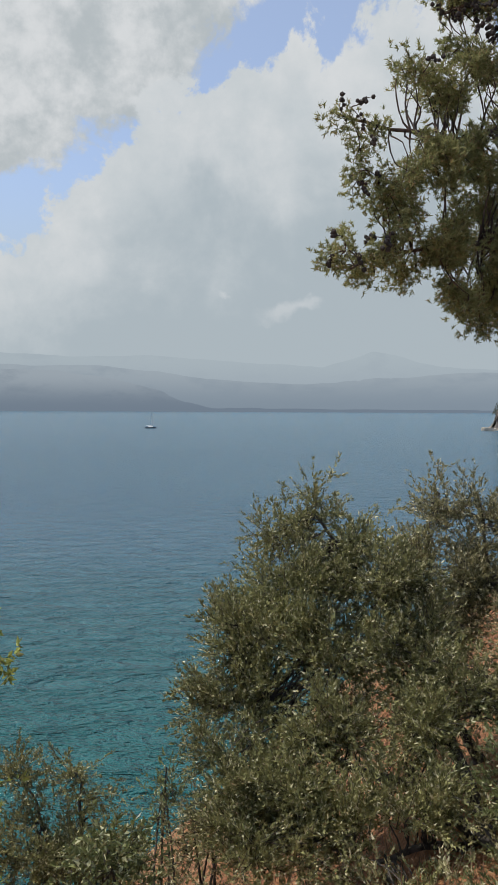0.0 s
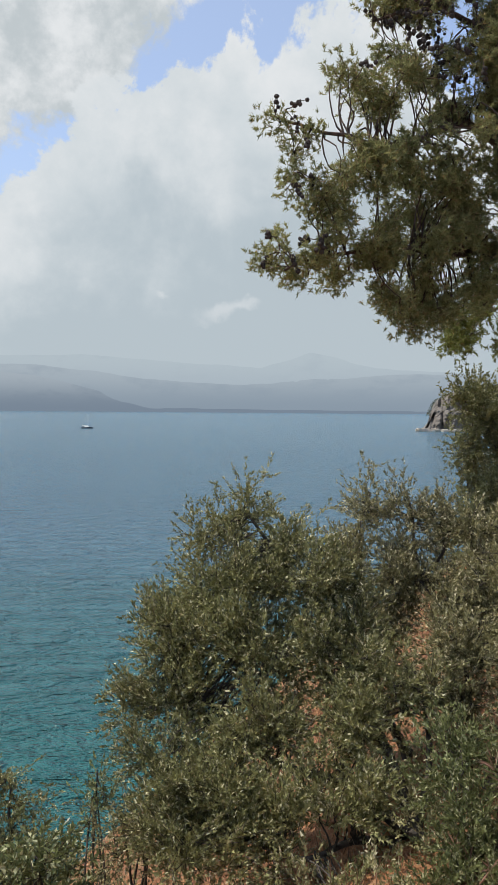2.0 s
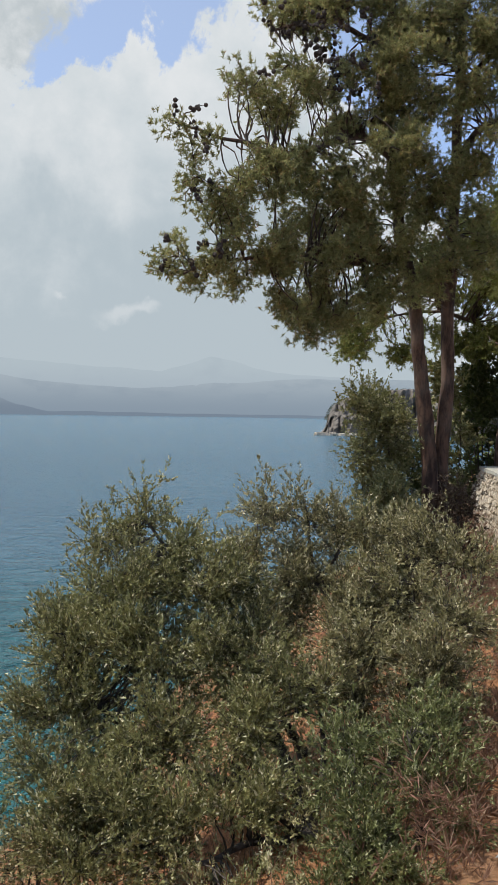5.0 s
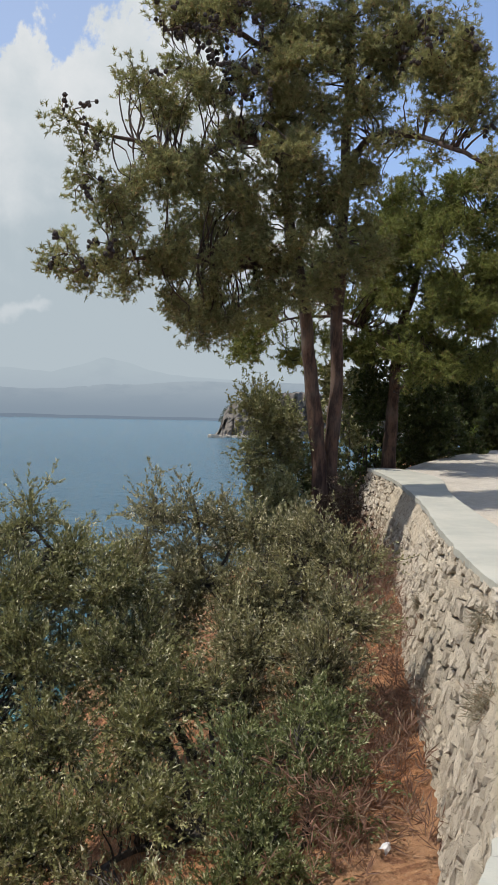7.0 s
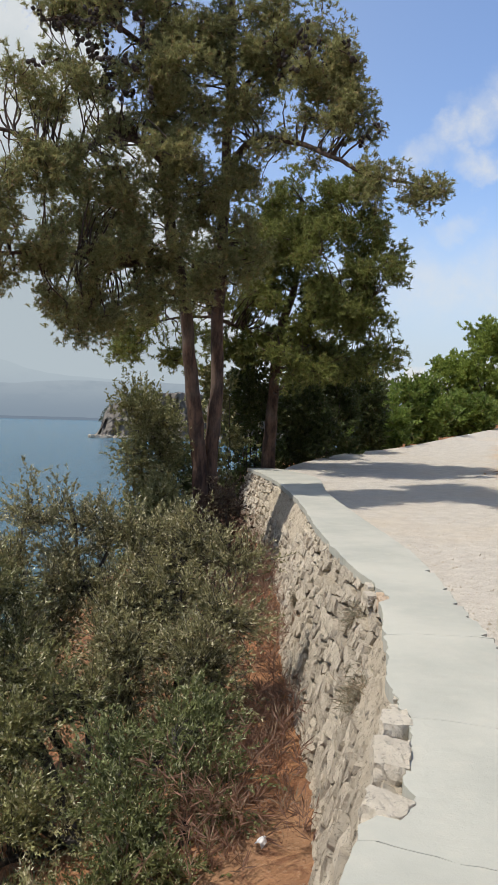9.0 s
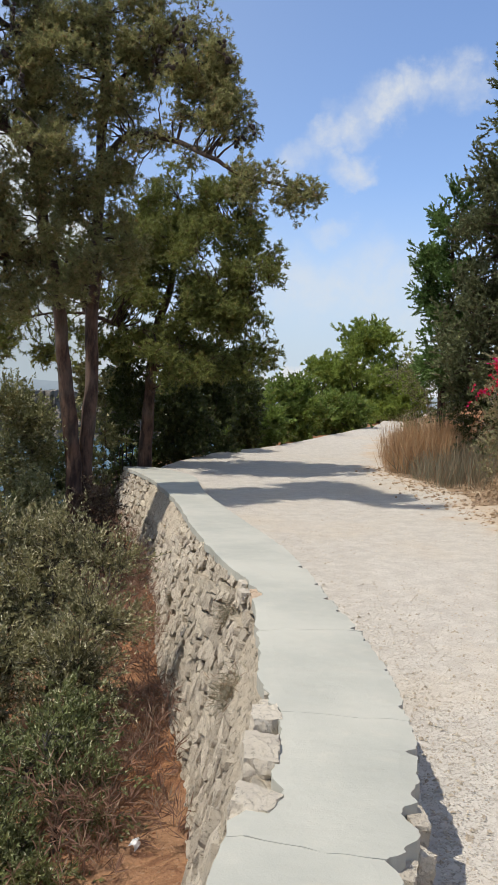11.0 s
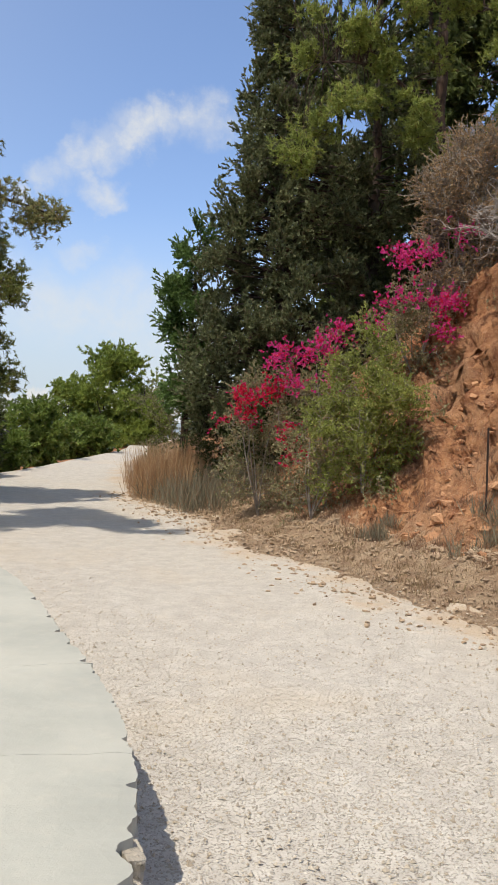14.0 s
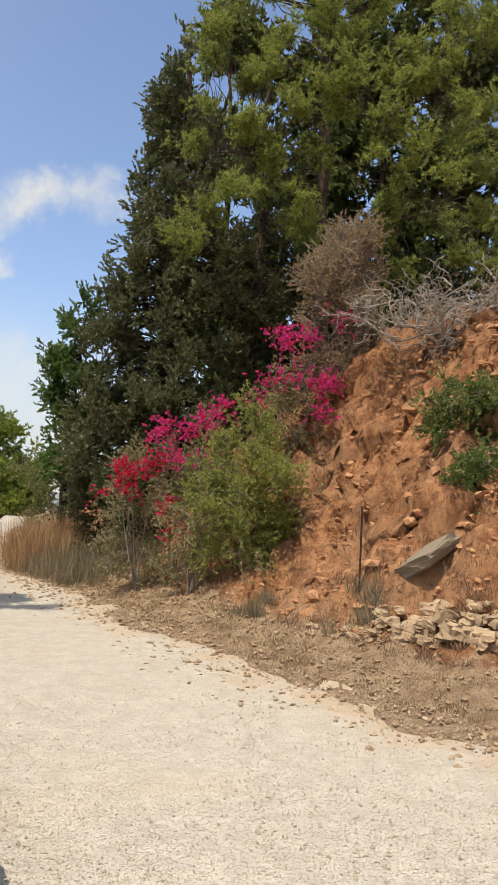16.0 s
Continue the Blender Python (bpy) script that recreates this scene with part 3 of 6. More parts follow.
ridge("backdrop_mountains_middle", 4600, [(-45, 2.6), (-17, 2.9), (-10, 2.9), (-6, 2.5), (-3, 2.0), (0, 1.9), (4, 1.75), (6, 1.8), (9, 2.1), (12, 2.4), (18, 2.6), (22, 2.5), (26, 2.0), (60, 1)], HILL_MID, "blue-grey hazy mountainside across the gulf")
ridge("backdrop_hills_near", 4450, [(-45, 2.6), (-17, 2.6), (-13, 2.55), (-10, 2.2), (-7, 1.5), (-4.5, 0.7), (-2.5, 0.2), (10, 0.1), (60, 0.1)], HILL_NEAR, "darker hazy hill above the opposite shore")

# ---- plants: how they are grown ----


def tubes(paths, radii, sides=5):
    """Round branches along many paths of equal point count: paths (N, K, 3), radii (N, K)."""
    paths, radii = np.asarray(paths, float), np.asarray(radii, float)
    n, k = paths.shape[:2]
    d = unit(np.gradient(paths, axis=1))
    ref = np.where(np.abs(d[..., 2:3]) > 0.9, [[[1.0, 0, 0]]], [[[0, 0, 1.0]]])
    u = unit(np.cross(d, ref))
    v = np.cross(d, u)
    a = np.linspace(0, 2 * np.pi, sides, endpoint=False)
    ring = u[:, :, None] * np.cos(a)[None, None, :, None] + v[:, :, None] * np.sin(a)[None, None, :, None]
    verts = paths[:, :, None] + ring * radii[:, :, None, None]
    idx = np.arange(n * k * sides).reshape(n, k, sides)
    nxt = np.roll(idx, -1, axis=2)
    faces = np.stack([idx[:, :-1], nxt[:, :-1], nxt[:, 1:], idx[:, 1:]], -1).reshape(-1, 4)
    return verts.reshape(-1, 3), faces


def bent(a, b, k, r, wild=0.12, sag=0.0):
    """Crooked paths from points a to points b with k points each."""
    t = np.linspace(0, 1, k)[None, :, None]
    far = np.linalg.norm(b - a, axis=-1)[:, None, None]
    p = a[:, None] * (1 - t) + b[:, None] * t
    for harmonic in (1, 2, 3):
        p = p + np.sin(np.pi * t * harmonic) * r.normal(size=(len(a), 1, 3)) * far * wild / harmonic**1.3
    p[..., 2] += (np.sin(np.pi * t) * far * sag)[..., 0]
    return p


def blades(base, direction, length, width, r, fold=0.25):
    """Leaves: one folded diamond each, from its base along its direction."""
    n = len(base)
    d = unit(direction)
    side = unit(np.cross(d, r.normal(size=(n, 3))))
    up = np.cross(side, d)
    length, width = np.broadcast_to(length, n)[:, None], np.broadcast_to(width, n)[:, None]
    mid = base + d * length * 0.45
    v = np.stack([base, mid + side * width / 2 + up * width * fold, base + d * length, mid - side * width / 2 + up * width * fold], 1)
    i = np.arange(n)[:, None] * 4
    faces = np.concatenate([i + [0, 1, 2], i + [0, 2, 3]])
    return v.reshape(-1, 3), faces


def needles(base, direction, length, width, r, broad=0.0):
    """Needles and small narrow leaves: one slim triangle each."""
    n = len(base)
    d = unit(direction)
    side = unit(np.cross(d, r.normal(size=(n, 3))))
    length, width = np.broadcast_to(length, n)[:, None], np.broadcast_to(width, n)[:, None]
    v = np.stack([base + d * length * broad - side * width / 2, base + d * length * broad + side * width / 2, base + d * length], 1)
    return v.reshape(-1, 3), np.arange(3 * n).reshape(-1, 3)


def in_lobes(lobes, density, r, hollow=0.35, pad=0.0):
    """Places of leaf clusters in a crown made of ellipsoid lobes (x, y, z, rx, ry, rz, fullness): few at the heart, most towards the outside."""
    out, outward = [], []
    for x, y, z, rx, ry, rz, full in lobes:
        n = max(4, int(full * density * 4.19 * rx * ry * rz))
        # the lobe breaks up into clumps with gaps between them
        k = max(4, n // 7)
        d = unit(r.normal(size=(k, 3)))
        heart = d * (hollow + (1 - hollow) * r.random((k, 1)) ** 0.5) * (1 + 0.15 * r.normal(size=(k, 1)))
        own = r.integers(0, k, n)
        q = heart[own] + unit(r.normal(size=(n, 3))) * r.random((n, 1)) * 0.62 * k ** (-1 / 3) * 1.6
        out.append(q * [max(e - pad, 0.6 * e) for e in (rx, ry, rz)] + [x, y, z])
        outward.append(unit(q))
    return np.concatenate(out), np.concatenate(outward)


def nearest_on(points, joints):
    best = np.zeros(len(points), int)
    for k in range(0, len(points), 400):
        best[k : k + 400] = ((points[k : k + 400, None] - joints[None]) ** 2).sum(-1).argmin(1)
    return best


STYLE = {
    # twigs per cluster, twig length, lift, leaves per twig, leaf length, leaf width, share of the twig that is bare
    "pine": (13, 0.105, 0.3, 17, 0.066, 0.015, 0.15),
    "pine_mid": (12, 0.15, 0.3, 18, 0.09, 0.022, 0.15),
    "far_pine": (8, 0.42, 0.4, 22, 0.19, 0.08, 0.2),
    "olive": (8, 0.21, 0.45, 22, 0.036, 0.0135, 0.05),
    "cypress": (9, 0.24, 0.45, 20, 0.075, 0.042, 0.05),
    "shrub": (8, 0.24, 0.45, 15, 0.055, 0.026, 0.1),
    "far_shrub": (8, 0.45, 0.5, 14, 0.17, 0.09, 0.1),
    "flower": (7, 0.22, 0.2, 10, 0.055, 0.045, 0.1),
    "shade": (8, 0.34, 0.45, 14, 0.11, 0.06, 0.1),
    "wood": (8, 0.5, 0.4, 20, 0.22, 0.12, 0.1),
    "brush": (9, 0.2, 0.5, 13, 0.13, 0.009, 0.0),
    "dry": (9, 0.26, 0.4, 7, 0.05, 0.022, 0.4),
}


# how far the shoots of a bough spread, how far leaves stand off their shoot, and how far they point ahead
HABIT = {"pine": (0.7, 1.0, 0.75), "pine_mid": (0.7, 1.0, 0.75), "olive": (0.55, 0.62, 0.8), "cypress": (0.6, 0.7, 0.8)}


def foliage(points, outward, style, r, spread=0.35, fill=1.0):
    """Twigs and leaves round every cluster. Returns twig paths, and leaf vertices and faces."""
    twigs, long_, lift, per, length, width, bare = STYLE[style]
    per = max(3, int(per * fill))
    n = len(points)
    size = long_ * (0.55 + 0.8 * r.random((n, twigs, 1)))
    if style in HABIT:
        # a bough tip with shoots along it, all tending the same way
        fan, wild, ahead = HABIT[style]
        lead = unit(r.normal(size=(n, 1, 3)) * 0.5 + outward[:, None] * 0.8 + [0, 0, lift])
        d = unit(r.normal(size=(n, twigs, 3)) * fan + lead + [0, 0, lift * 0.4])
        start = points[:, None] + lead * (r.random((n, twigs, 1)) - 0.45) * long_ * 2.0 + np.clip(r.normal(size=(n, twigs, 3)), -1.3, 1.3) * spread * (0.30 if "pine" in style else 0.14)
    else:
        wild, ahead = 0.8, 0.7
        d = unit(r.normal(size=(n, twigs, 3)) * 0.8 + outward[:, None] * 0.8 + [0, 0, lift])
        start = points[:, None] + r.normal(size=(n, twigs, 3)) * spread * 0.35
    end = start + d * size
    end[..., 2] -= 0.15 * size[..., 0] * r.random((n, twigs))
    t = bare + (1 - bare) * r.random((n, twigs, per, 1)) ** 0.8
    base = start[:, :, None] * (1 - t) + end[:, :, None] * t
    aim = unit(r.normal(size=base.shape)) * wild + d[:, :, None] * ahead + [0, 0, 0.12]
    base, aim = base.reshape(-1, 3), aim.reshape(-1, 3)
    m = len(base)
    ll, ww = length * (0.7 + 0.6 * r.random(m)), width * (0.75 + 0.5 * r.random(m))
    if style == "olive":
        v, f = needles(base, aim, ll * 1.15, ww * 1.15, r, 0.25)
    else:
        v, f = (needles if style in ("pine", "pine_mid", "far_pine", "cypress", "far_shrub", "shade", "wood") else blades)(base, aim, ll, ww, r)
    return start.reshape(-1, 3), end.reshape(-1, 3), v, f


def grow(name, base, stems, lobes, style, leaf, wood, label, category, seed, density=4.0, thick=0.05, group="", twig_r=0.004, fill=1.0, spread=0.35, extra=(), hollow=0.35):
    """A tree or shrub: its stems are crooked tapered tubes, its crown thousands of leaves on twigs that spring from them.
    stems: (points, radius at the foot, radius at the tip, part name)."""
    r = rng(seed)
    root = thing(name, base, label, category, group)
    joints, sizes = [], []
    for pts, r0, r1, part_name in stems:
        p = along(np.asarray(pts, float), max(0.08, r0 * 1.2))
        k = len(p)
        wob = np.stack([fbm(np.arange(k) * 0.21 + seed, np.full(k, 3.1 * i)) for i in range(3)], 1) * r0 * 0.9
        p = p + wob * np.linspace(0.2, 1, k)[:, None]
        rad = (r0 + (r1 - r0) * np.linspace(0, 1, k) ** 0.8) * (1 + 0.12 * fbm(np.arange(k) * 0.35, np.full(k, seed * 0.7)))
        if part_name == "trunk":
            rad = rad * (1 + 0.5 * np.exp(-np.arange(k) * max(0.08, r0 * 1.2) / (2.2 * r0)))
        v, f = tubes(p[None], rad[None], 10 if r0 > 0.06 else 6)
        piece(part_name, mesh_of(part_name, v, f, wood, True), root)
        joints.append(p)
        sizes.append(rad)
    joints, sizes = np.concatenate(joints), np.concatenate(sizes)
    # the leaves reach past their clusters: draw the clusters in by that much
    pts, out = in_lobes(lobes, density, r, hollow, STYLE[style][1] * 0.6)
    near = nearest_on(pts, joints)
    # boughs: from the stems to every third cluster, then from those to the rest
    hub = np.arange(len(pts)) % 3 == 0
    first = bent(joints[near[hub]], pts[hub], 7, r, 0.10, 0.05)
    rad = np.linspace(1, 0.25, 7)[None] * np.minimum(sizes[near[hub]] * 0.6, thick * (0.4 + 0.16 * np.linalg.norm(pts[hub] - joints[near[hub]], axis=1)))[:, None]
    v1, f1 = tubes(first, np.maximum(rad, twig_r), 4)
    knots = first[:, 2:].reshape(-1, 3)
    second = bent(knots[nearest_on(pts[~hub], knots)], pts[~hub], 4, r, 0.12, 0.03)
    v2, f2 = tubes(second, np.linspace(2.2, 1, 4)[None] * twig_r * 1.3 * np.ones((len(second), 1)), 3)
    a, b, lv, lf = foliage(pts, out, style, r, spread, fill)
    few = np.arange(len(a)) % (8 if style in ("pine", "pine_mid", "cypress", "far_pine", "far_shrub", "shade", "wood") else 3 if style != "dry" else 1) == 0
    a, b = a[few], b[few]
    v3, f3 = tubes(np.stack([a, b], 1), np.array([[1.1, 0.5]]) * twig_r * np.ones((len(a), 1)), 3)
    allv = np.concatenate([v1, v2, v3])
    allf = np.concatenate([f1, f2 + len(v1), f3 + len(v1) + len(v2)])
    tagged(piece("twigwork", mesh_of("twigwork", allv, allf, wood, True), root), kind="stuff")
    tagged(piece("crown", mesh_of("crown", lv, lf, leaf), root), kind="stuff")
    for part_name, mat, share, style2, few in extra:
        pick = few if few is not None else r.random(len(pts)) < share
        q = pts[pick] if few is None else in_lobes(few, max(density * 3, 90), r, 0.2)[0]
        o = out[pick] if few is None else unit(q - np.mean(pts, axis=0))
        _, _, ev, ef = foliage(q, o, style2, r, spread * 0.8, fill)
        tagged(piece(part_name, mesh_of(part_name, ev, ef, mat), root), kind="stuff")
    return root


ORIGIN = (0.0, 0.0, EYE)


def polar(az, el, d):
    """A place by azimuth, elevation and distance in plan from a look-out."""
    a = radians(az)
    return (ORIGIN[0] + d * math.sin(a), ORIGIN[1] + d * math.cos(a), ORIGIN[2] + d * math.tan(radians(el)))


def lobe(az, el, d, w, h, deep=None, full=1.0):
    """A crown lobe: centre by direction and distance, half width and half height in degrees; full: how leafy it is."""
    x, y, z = polar(az, el, d)
    rw, rh = d * math.tan(radians(w)), d * math.tan(radians(h))
    return (x, y, z, rw, deep or rw, rh, full)


def ground_at(x, y):
    return float(land(np.array([x]), np.array([y]))[0])


def on_ground(az, d):
    x, y, _ = polar(az, 0, d)
    return (x, y, ground_at(x, y))


def mound(name, az, el, d, w, h, style, leaf, wood, label, category, seed, density, extra=(), fill=1.0, thick=0.02, spread=0.3, more=(), twig_r=0.003):
    x, y, _ = polar(az, 0, d)
    base = (x, y, ground_at(x, y))
    stems = []
    r = rng(seed)
    for k in range(5):
        tip = polar(az + w * (r.random() - 0.5) * 1.2, el + h * (r.random() - 0.3), d)
        mid = tuple((np.array(base) + np.array(tip)) / 2 + r.normal(size=3) * 0.12)
        stems.append(([base, mid, tip], thick, thick * 0.35, "stem"))
    foot = np.degrees(np.arctan2(base[2] - ORIGIN[2], d))
    skirt = [lobe(az + w * o, (el * 0.45 + foot * 0.55), d, w * 0.55, max(0.5, (el - foot) * 0.42)) for o in (-0.35, 0.35)] + [lobe(az + w * o, el * 0.18 + foot * 0.82, d, w * 0.5, max(0.4, (el - foot) * 0.2)) for o in (-0.5, 0.05, 0.5)]
    lobes = [*skirt, lobe(az, el, d, w, h), lobe(az - w * 0.5, el - h * 0.4, d - 0.2, w * 0.6, h * 0.6), lobe(az + w * 0.5, el - h * 0.3, d + 0.1, w * 0.6, h * 0.7), *more]
    return grow(name, base, stems, lobes, style, leaf, wood, label, category, seed, density=density, thick=thick, extra=extra, fill=fill, spread=spread, twig_r=twig_r)


# ---- pines by the parapet ----
ORIGIN = (0.11, -0.01, EYE)
b = on_ground(23.5, 14.5)
grow("pine_tree", b,
     [([b, polar(23.4, -4, 14.5), polar(22.9, 1, 14.4), polar(22.3, 5, 14.3), polar(21.7, 10, 14.1), polar(20.9, 13, 14.0), polar(20.3, 18, 14.0), polar(20.2, 22, 14), polar(20.4, 31, 14)], 0.165, 0.05, "trunk"),
      ([polar(21.7, 9.8, 14.1), polar(20.5, 10.6, 13.8), polar(17, 10.2, 13.2), polar(14, 11, 12.6), polar(10, 10.5, 12), polar(6, 9.5, 11.6)], 0.07, 0.015, "limb"),
      ([polar(20.3, 17, 14), polar(18, 18.3, 13.6), polar(14, 17.3, 13), polar(10, 18, 12.2), polar(5.5, 19, 11.5)], 0.075, 0.015, "limb"),
      ([polar(20.2, 23, 14), polar(16, 25.0, 13.3), polar(12, 24.5, 12.8)], 0.06, 0.02, "limb")],
     [lobe(8.5, 9.6, 11.9, 2.2, 1.2), lobe(12.5, 11.5, 12.3, 2.4, 2.0), lobe(15, 7.6, 12.8, 2.4, 1.4), lobe(18, 6.8, 13.2, 2.0, 1.6), lobe(20.6, 8.0, 13.4, 1.8, 1.8), lobe(10, 14, 12, 2.2, 1.6), lobe(17, 13, 12.9, 2.2, 2.2), lobe(5.3, 19.0, 11.5, 1.7, 1.2, full=0.55), lobe(8, 17.3, 11.8, 1.6, 1.8, full=0.8), lobe(6.0, 15.2, 11.6, 1.0, 1.3, full=0.6), lobe(9.5, 15.0, 11.9, 1.8, 1.6), lobe(11, 16.5, 12.1, 2.4, 2.6), lobe(10.5, 20.6, 12.2, 1.5, 1.8), lobe(6.6, 10.8, 11.7, 2.5, 1.2, full=0.8), lobe(9, 12.3, 11.9, 2.0, 1.6, full=0.8),
      lobe(11.5, 9.2, 12.2, 2.6, 1.9), lobe(13.5, 6.6, 12.6, 2.4, 1.4), lobe(15.5, 11.0, 12.8, 2.4, 2.6), lobe(14.8, 15.5, 12.9, 3.0, 3.2), lobe(13.5, 21, 12.8, 2.6, 2.8), lobe(12.4, 25.2, 12.8, 1.5, 1.2), lobe(15.5, 25.5, 13.2, 2.8, 2.4),
      lobe(18.5, 20.5, 13.5, 2.8, 3.2), lobe(18, 27, 13.8, 3.4, 2.6), lobe(19, 14, 13.4, 2.4, 2.6), lobe(18.4, 10.2, 13.4, 2.0, 1.8), lobe(14, 30, 13.4, 3, 2), lobe(20.5, 17, 13, 2.4, 2.4), lobe(21, 22, 13.2, 2.4, 2.4), lobe(16.5, 8.2, 13, 2.0, 1.6), lobe(20.6, 11.8, 13.2, 1.8, 2.0)],
     "pine", PINE_GREEN, PINE_BARK, "tall pine with reddish-brown trunk leaning over the sea slope", "pine tree", 11, density=86.0, thick=0.035)
b = on_ground(24.0, 14.7)
grow("pine_tree", b,
     [([b, polar(24.1, -3, 14.7), polar(24.3, 3, 14.6), polar(24.4, 10, 14.6), polar(24.7, 16, 14.6), polar(24.8, 22, 14.5), polar(24.6, 32, 14.5)], 0.155, 0.05, "trunk"),
      ([polar(24.7, 16.5, 14.5), polar(26.5, 18.5, 14), polar(30, 18.3, 13.5), polar(34, 16.6, 13), polar(39, 15.3, 12.8)], 0.075, 0.015, "limb"),
      ([polar(24.4, 12, 14.5), polar(22.5, 14.5, 14.2), polar(21, 18.5, 14)], 0.05, 0.02, "limb"),
      ([polar(24.8, 21, 14.5), polar(28, 23, 14), polar(32, 22, 13.6)], 0.06, 0.015, "limb")],
     [lobe(21.5, 24, 14, 2.6, 3.0), lobe(23, 29.5, 14.4, 4, 2.6), lobe(25, 25, 14, 2.2, 2.6), lobe(28, 23.5, 13.9, 2.4, 2.2), lobe(31.5, 19.9, 13.4, 2.0, 1.5, full=1.6), lobe(33.4, 19.4, 13.3, 1.5, 1.4, full=1.6), lobe(31, 22.4, 13.5, 2.4, 1.5, full=1.6), lobe(31.4, 25.4, 13.6, 0.8, 2.2, full=1.6), lobe(28.3, 26.5, 14, 1.3, 2.0, full=1.6), lobe(32.6, 22.6, 13.5, 1.3, 1.8, full=1.6), lobe(29.6, 24.6, 13.7, 1.3, 1.8, full=1.6), lobe(33.0, 20.8, 13.3, 1.6, 1.2, full=1.6), lobe(26.6, 23.2, 13.9, 1.8, 1.6), lobe(27.2, 28.8, 14, 1.0, 1.8),
      lobe(37.8, 15.5, 12.8, 1.6, 1.2, full=1.6), lobe(39, 15.0, 12.8, 1.0, 1.0, full=1.6), lobe(35.4, 15.9, 13, 1.4, 1.0, full=1.6), lobe(22.5, 15.2, 13.9, 2.4, 2.8), lobe(23.6, 10.8, 13.7, 2.2, 2.0), lobe(26.5, 20.6, 14.1, 1.6, 1.3), lobe(21.8, 19.6, 13.8, 1.8, 1.8), lobe(25.2, 15, 13.6, 2.0, 2.4), lobe(24, 20.5, 13.6, 2.2, 2.4), lobe(26.4, 11.4, 13.8, 1.8, 2.0), lobe(22.6, 8.4, 13.6, 1.6, 1.4), lobe(26.4, 17.6, 13.8, 1.6, 1.4), lobe(28.6, 18.9, 13.8, 1.5, 1.1), lobe(31.2, 17.6, 13.4, 1.4, 0.8), lobe(33.6, 16.6, 13.1, 1.3, 0.8), lobe(30.2, 20.8, 13.5, 1.8, 1.2)],
     "pine", PINE_GREEN, PINE_BARK, "tall two-stemmed pine with long limb reaching over the track", "pine tree", 12, density=88.0, thick=0.035)
b = on_ground(28.0, 20.2)
grow("pine_tree", b,
     [([b, polar(28.1, -1, 19.9), polar(28.3, 4, 19.9), polar(29.5, 10, 19.9), polar(30, 15, 19.9)], 0.2, 0.05, "trunk"),
      ([polar(28.8, 5, 19.9), polar(31.5, 8, 19.3), polar(35, 8.5, 18.7)], 0.07, 0.02, "limb"),
      ([polar(29.5, 10, 19.9), polar(32, 13, 19.3), polar(35, 14, 19.1)], 0.06, 0.02, "limb"),
      ([polar(28.7, 5, 19.9), polar(24, 7, 19.0), polar(19.5, 6.5, 18.3)], 0.06, 0.02, "limb")],
     [lobe(30, 14.6, 19.1, 3.2, 2.0), lobe(33, 13.2, 19.0, 2.8, 2.2), lobe(30, 11.0, 18.7, 3.4, 2.8), lobe(34.4, 10.0, 18.7, 2.6, 2.6), lobe(31, 7.2, 18.5, 3.6, 2.4), lobe(34.8, 6.4, 18.4, 2.2, 2.1), lobe(27, 8.4, 19.2, 2.6, 3.2), lobe(35.6, 12.8, 18.7, 1.4, 1.6), lobe(27, 13, 19.4, 3.0, 2.8), lobe(27.6, 5.0, 19.7, 2.4, 1.6),
      lobe(18.6, 5.8, 18.0, 2.0, 2.0), lobe(20.8, 8.0, 18.3, 1.9, 2.2), lobe(17.6, 4.4, 18.0, 1.3, 1.0), lobe(21.5, 5.0, 18.3, 1.6, 1.6), lobe(31, 4.2, 18.6, 3.8, 1.5), lobe(35.2, 4.8, 18.3, 1.6, 1.4), lobe(24.5, 10, 19.4, 2.4, 3.0), lobe(33.4, 15.4, 18.8, 1.8, 1.4), lobe(25, 5.5, 19.6, 2.4, 1.6), lobe(33, 8.6, 18.7, 2.6, 2.4)],
     "pine_mid", PINE_OLIVE, PINE_BARK, "bushy yellow-green pine shading the track beside the parapet", "pine tree", 13, density=30.0, thick=0.035)

# ---- shrubs under the pines ----
for k, (az, el, d, w, h, mat, label) in enumerate([
    (19.6, -0.9, 14.6, 2.1, 3.3, SHRUB_DULL, "dense grey-green shrub at the foot of the pines"),
    (20.6, -6.4, 13.2, 2.4, 2.0, SHRUB_DULL, "leafy grey-green shrub below the pine trunks"),
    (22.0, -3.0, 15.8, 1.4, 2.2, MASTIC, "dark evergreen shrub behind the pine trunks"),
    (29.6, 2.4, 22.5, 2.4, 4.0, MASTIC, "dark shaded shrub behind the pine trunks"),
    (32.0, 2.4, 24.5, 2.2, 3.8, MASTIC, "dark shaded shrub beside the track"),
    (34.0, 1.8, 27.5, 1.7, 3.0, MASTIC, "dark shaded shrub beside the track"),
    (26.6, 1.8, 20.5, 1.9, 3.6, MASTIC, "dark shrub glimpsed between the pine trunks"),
    (24.6, 0.6, 19.5, 1.5, 3.0, SHRUB_DULL, "shrub glimpsed between the pine trunks"),
    (25.1, -5.6, 14.2, 1.3, 1.5, DARK_BRUSH, "low reddish-brown brush behind the end of the wall"),
]):
    mound("shrub", az, el, d, w, h, "shrub" if d < 16 else "shade", mat, OLIVE_BARK, label, "shrub", 30 + k, 100.0 if d < 16 else 19.0)

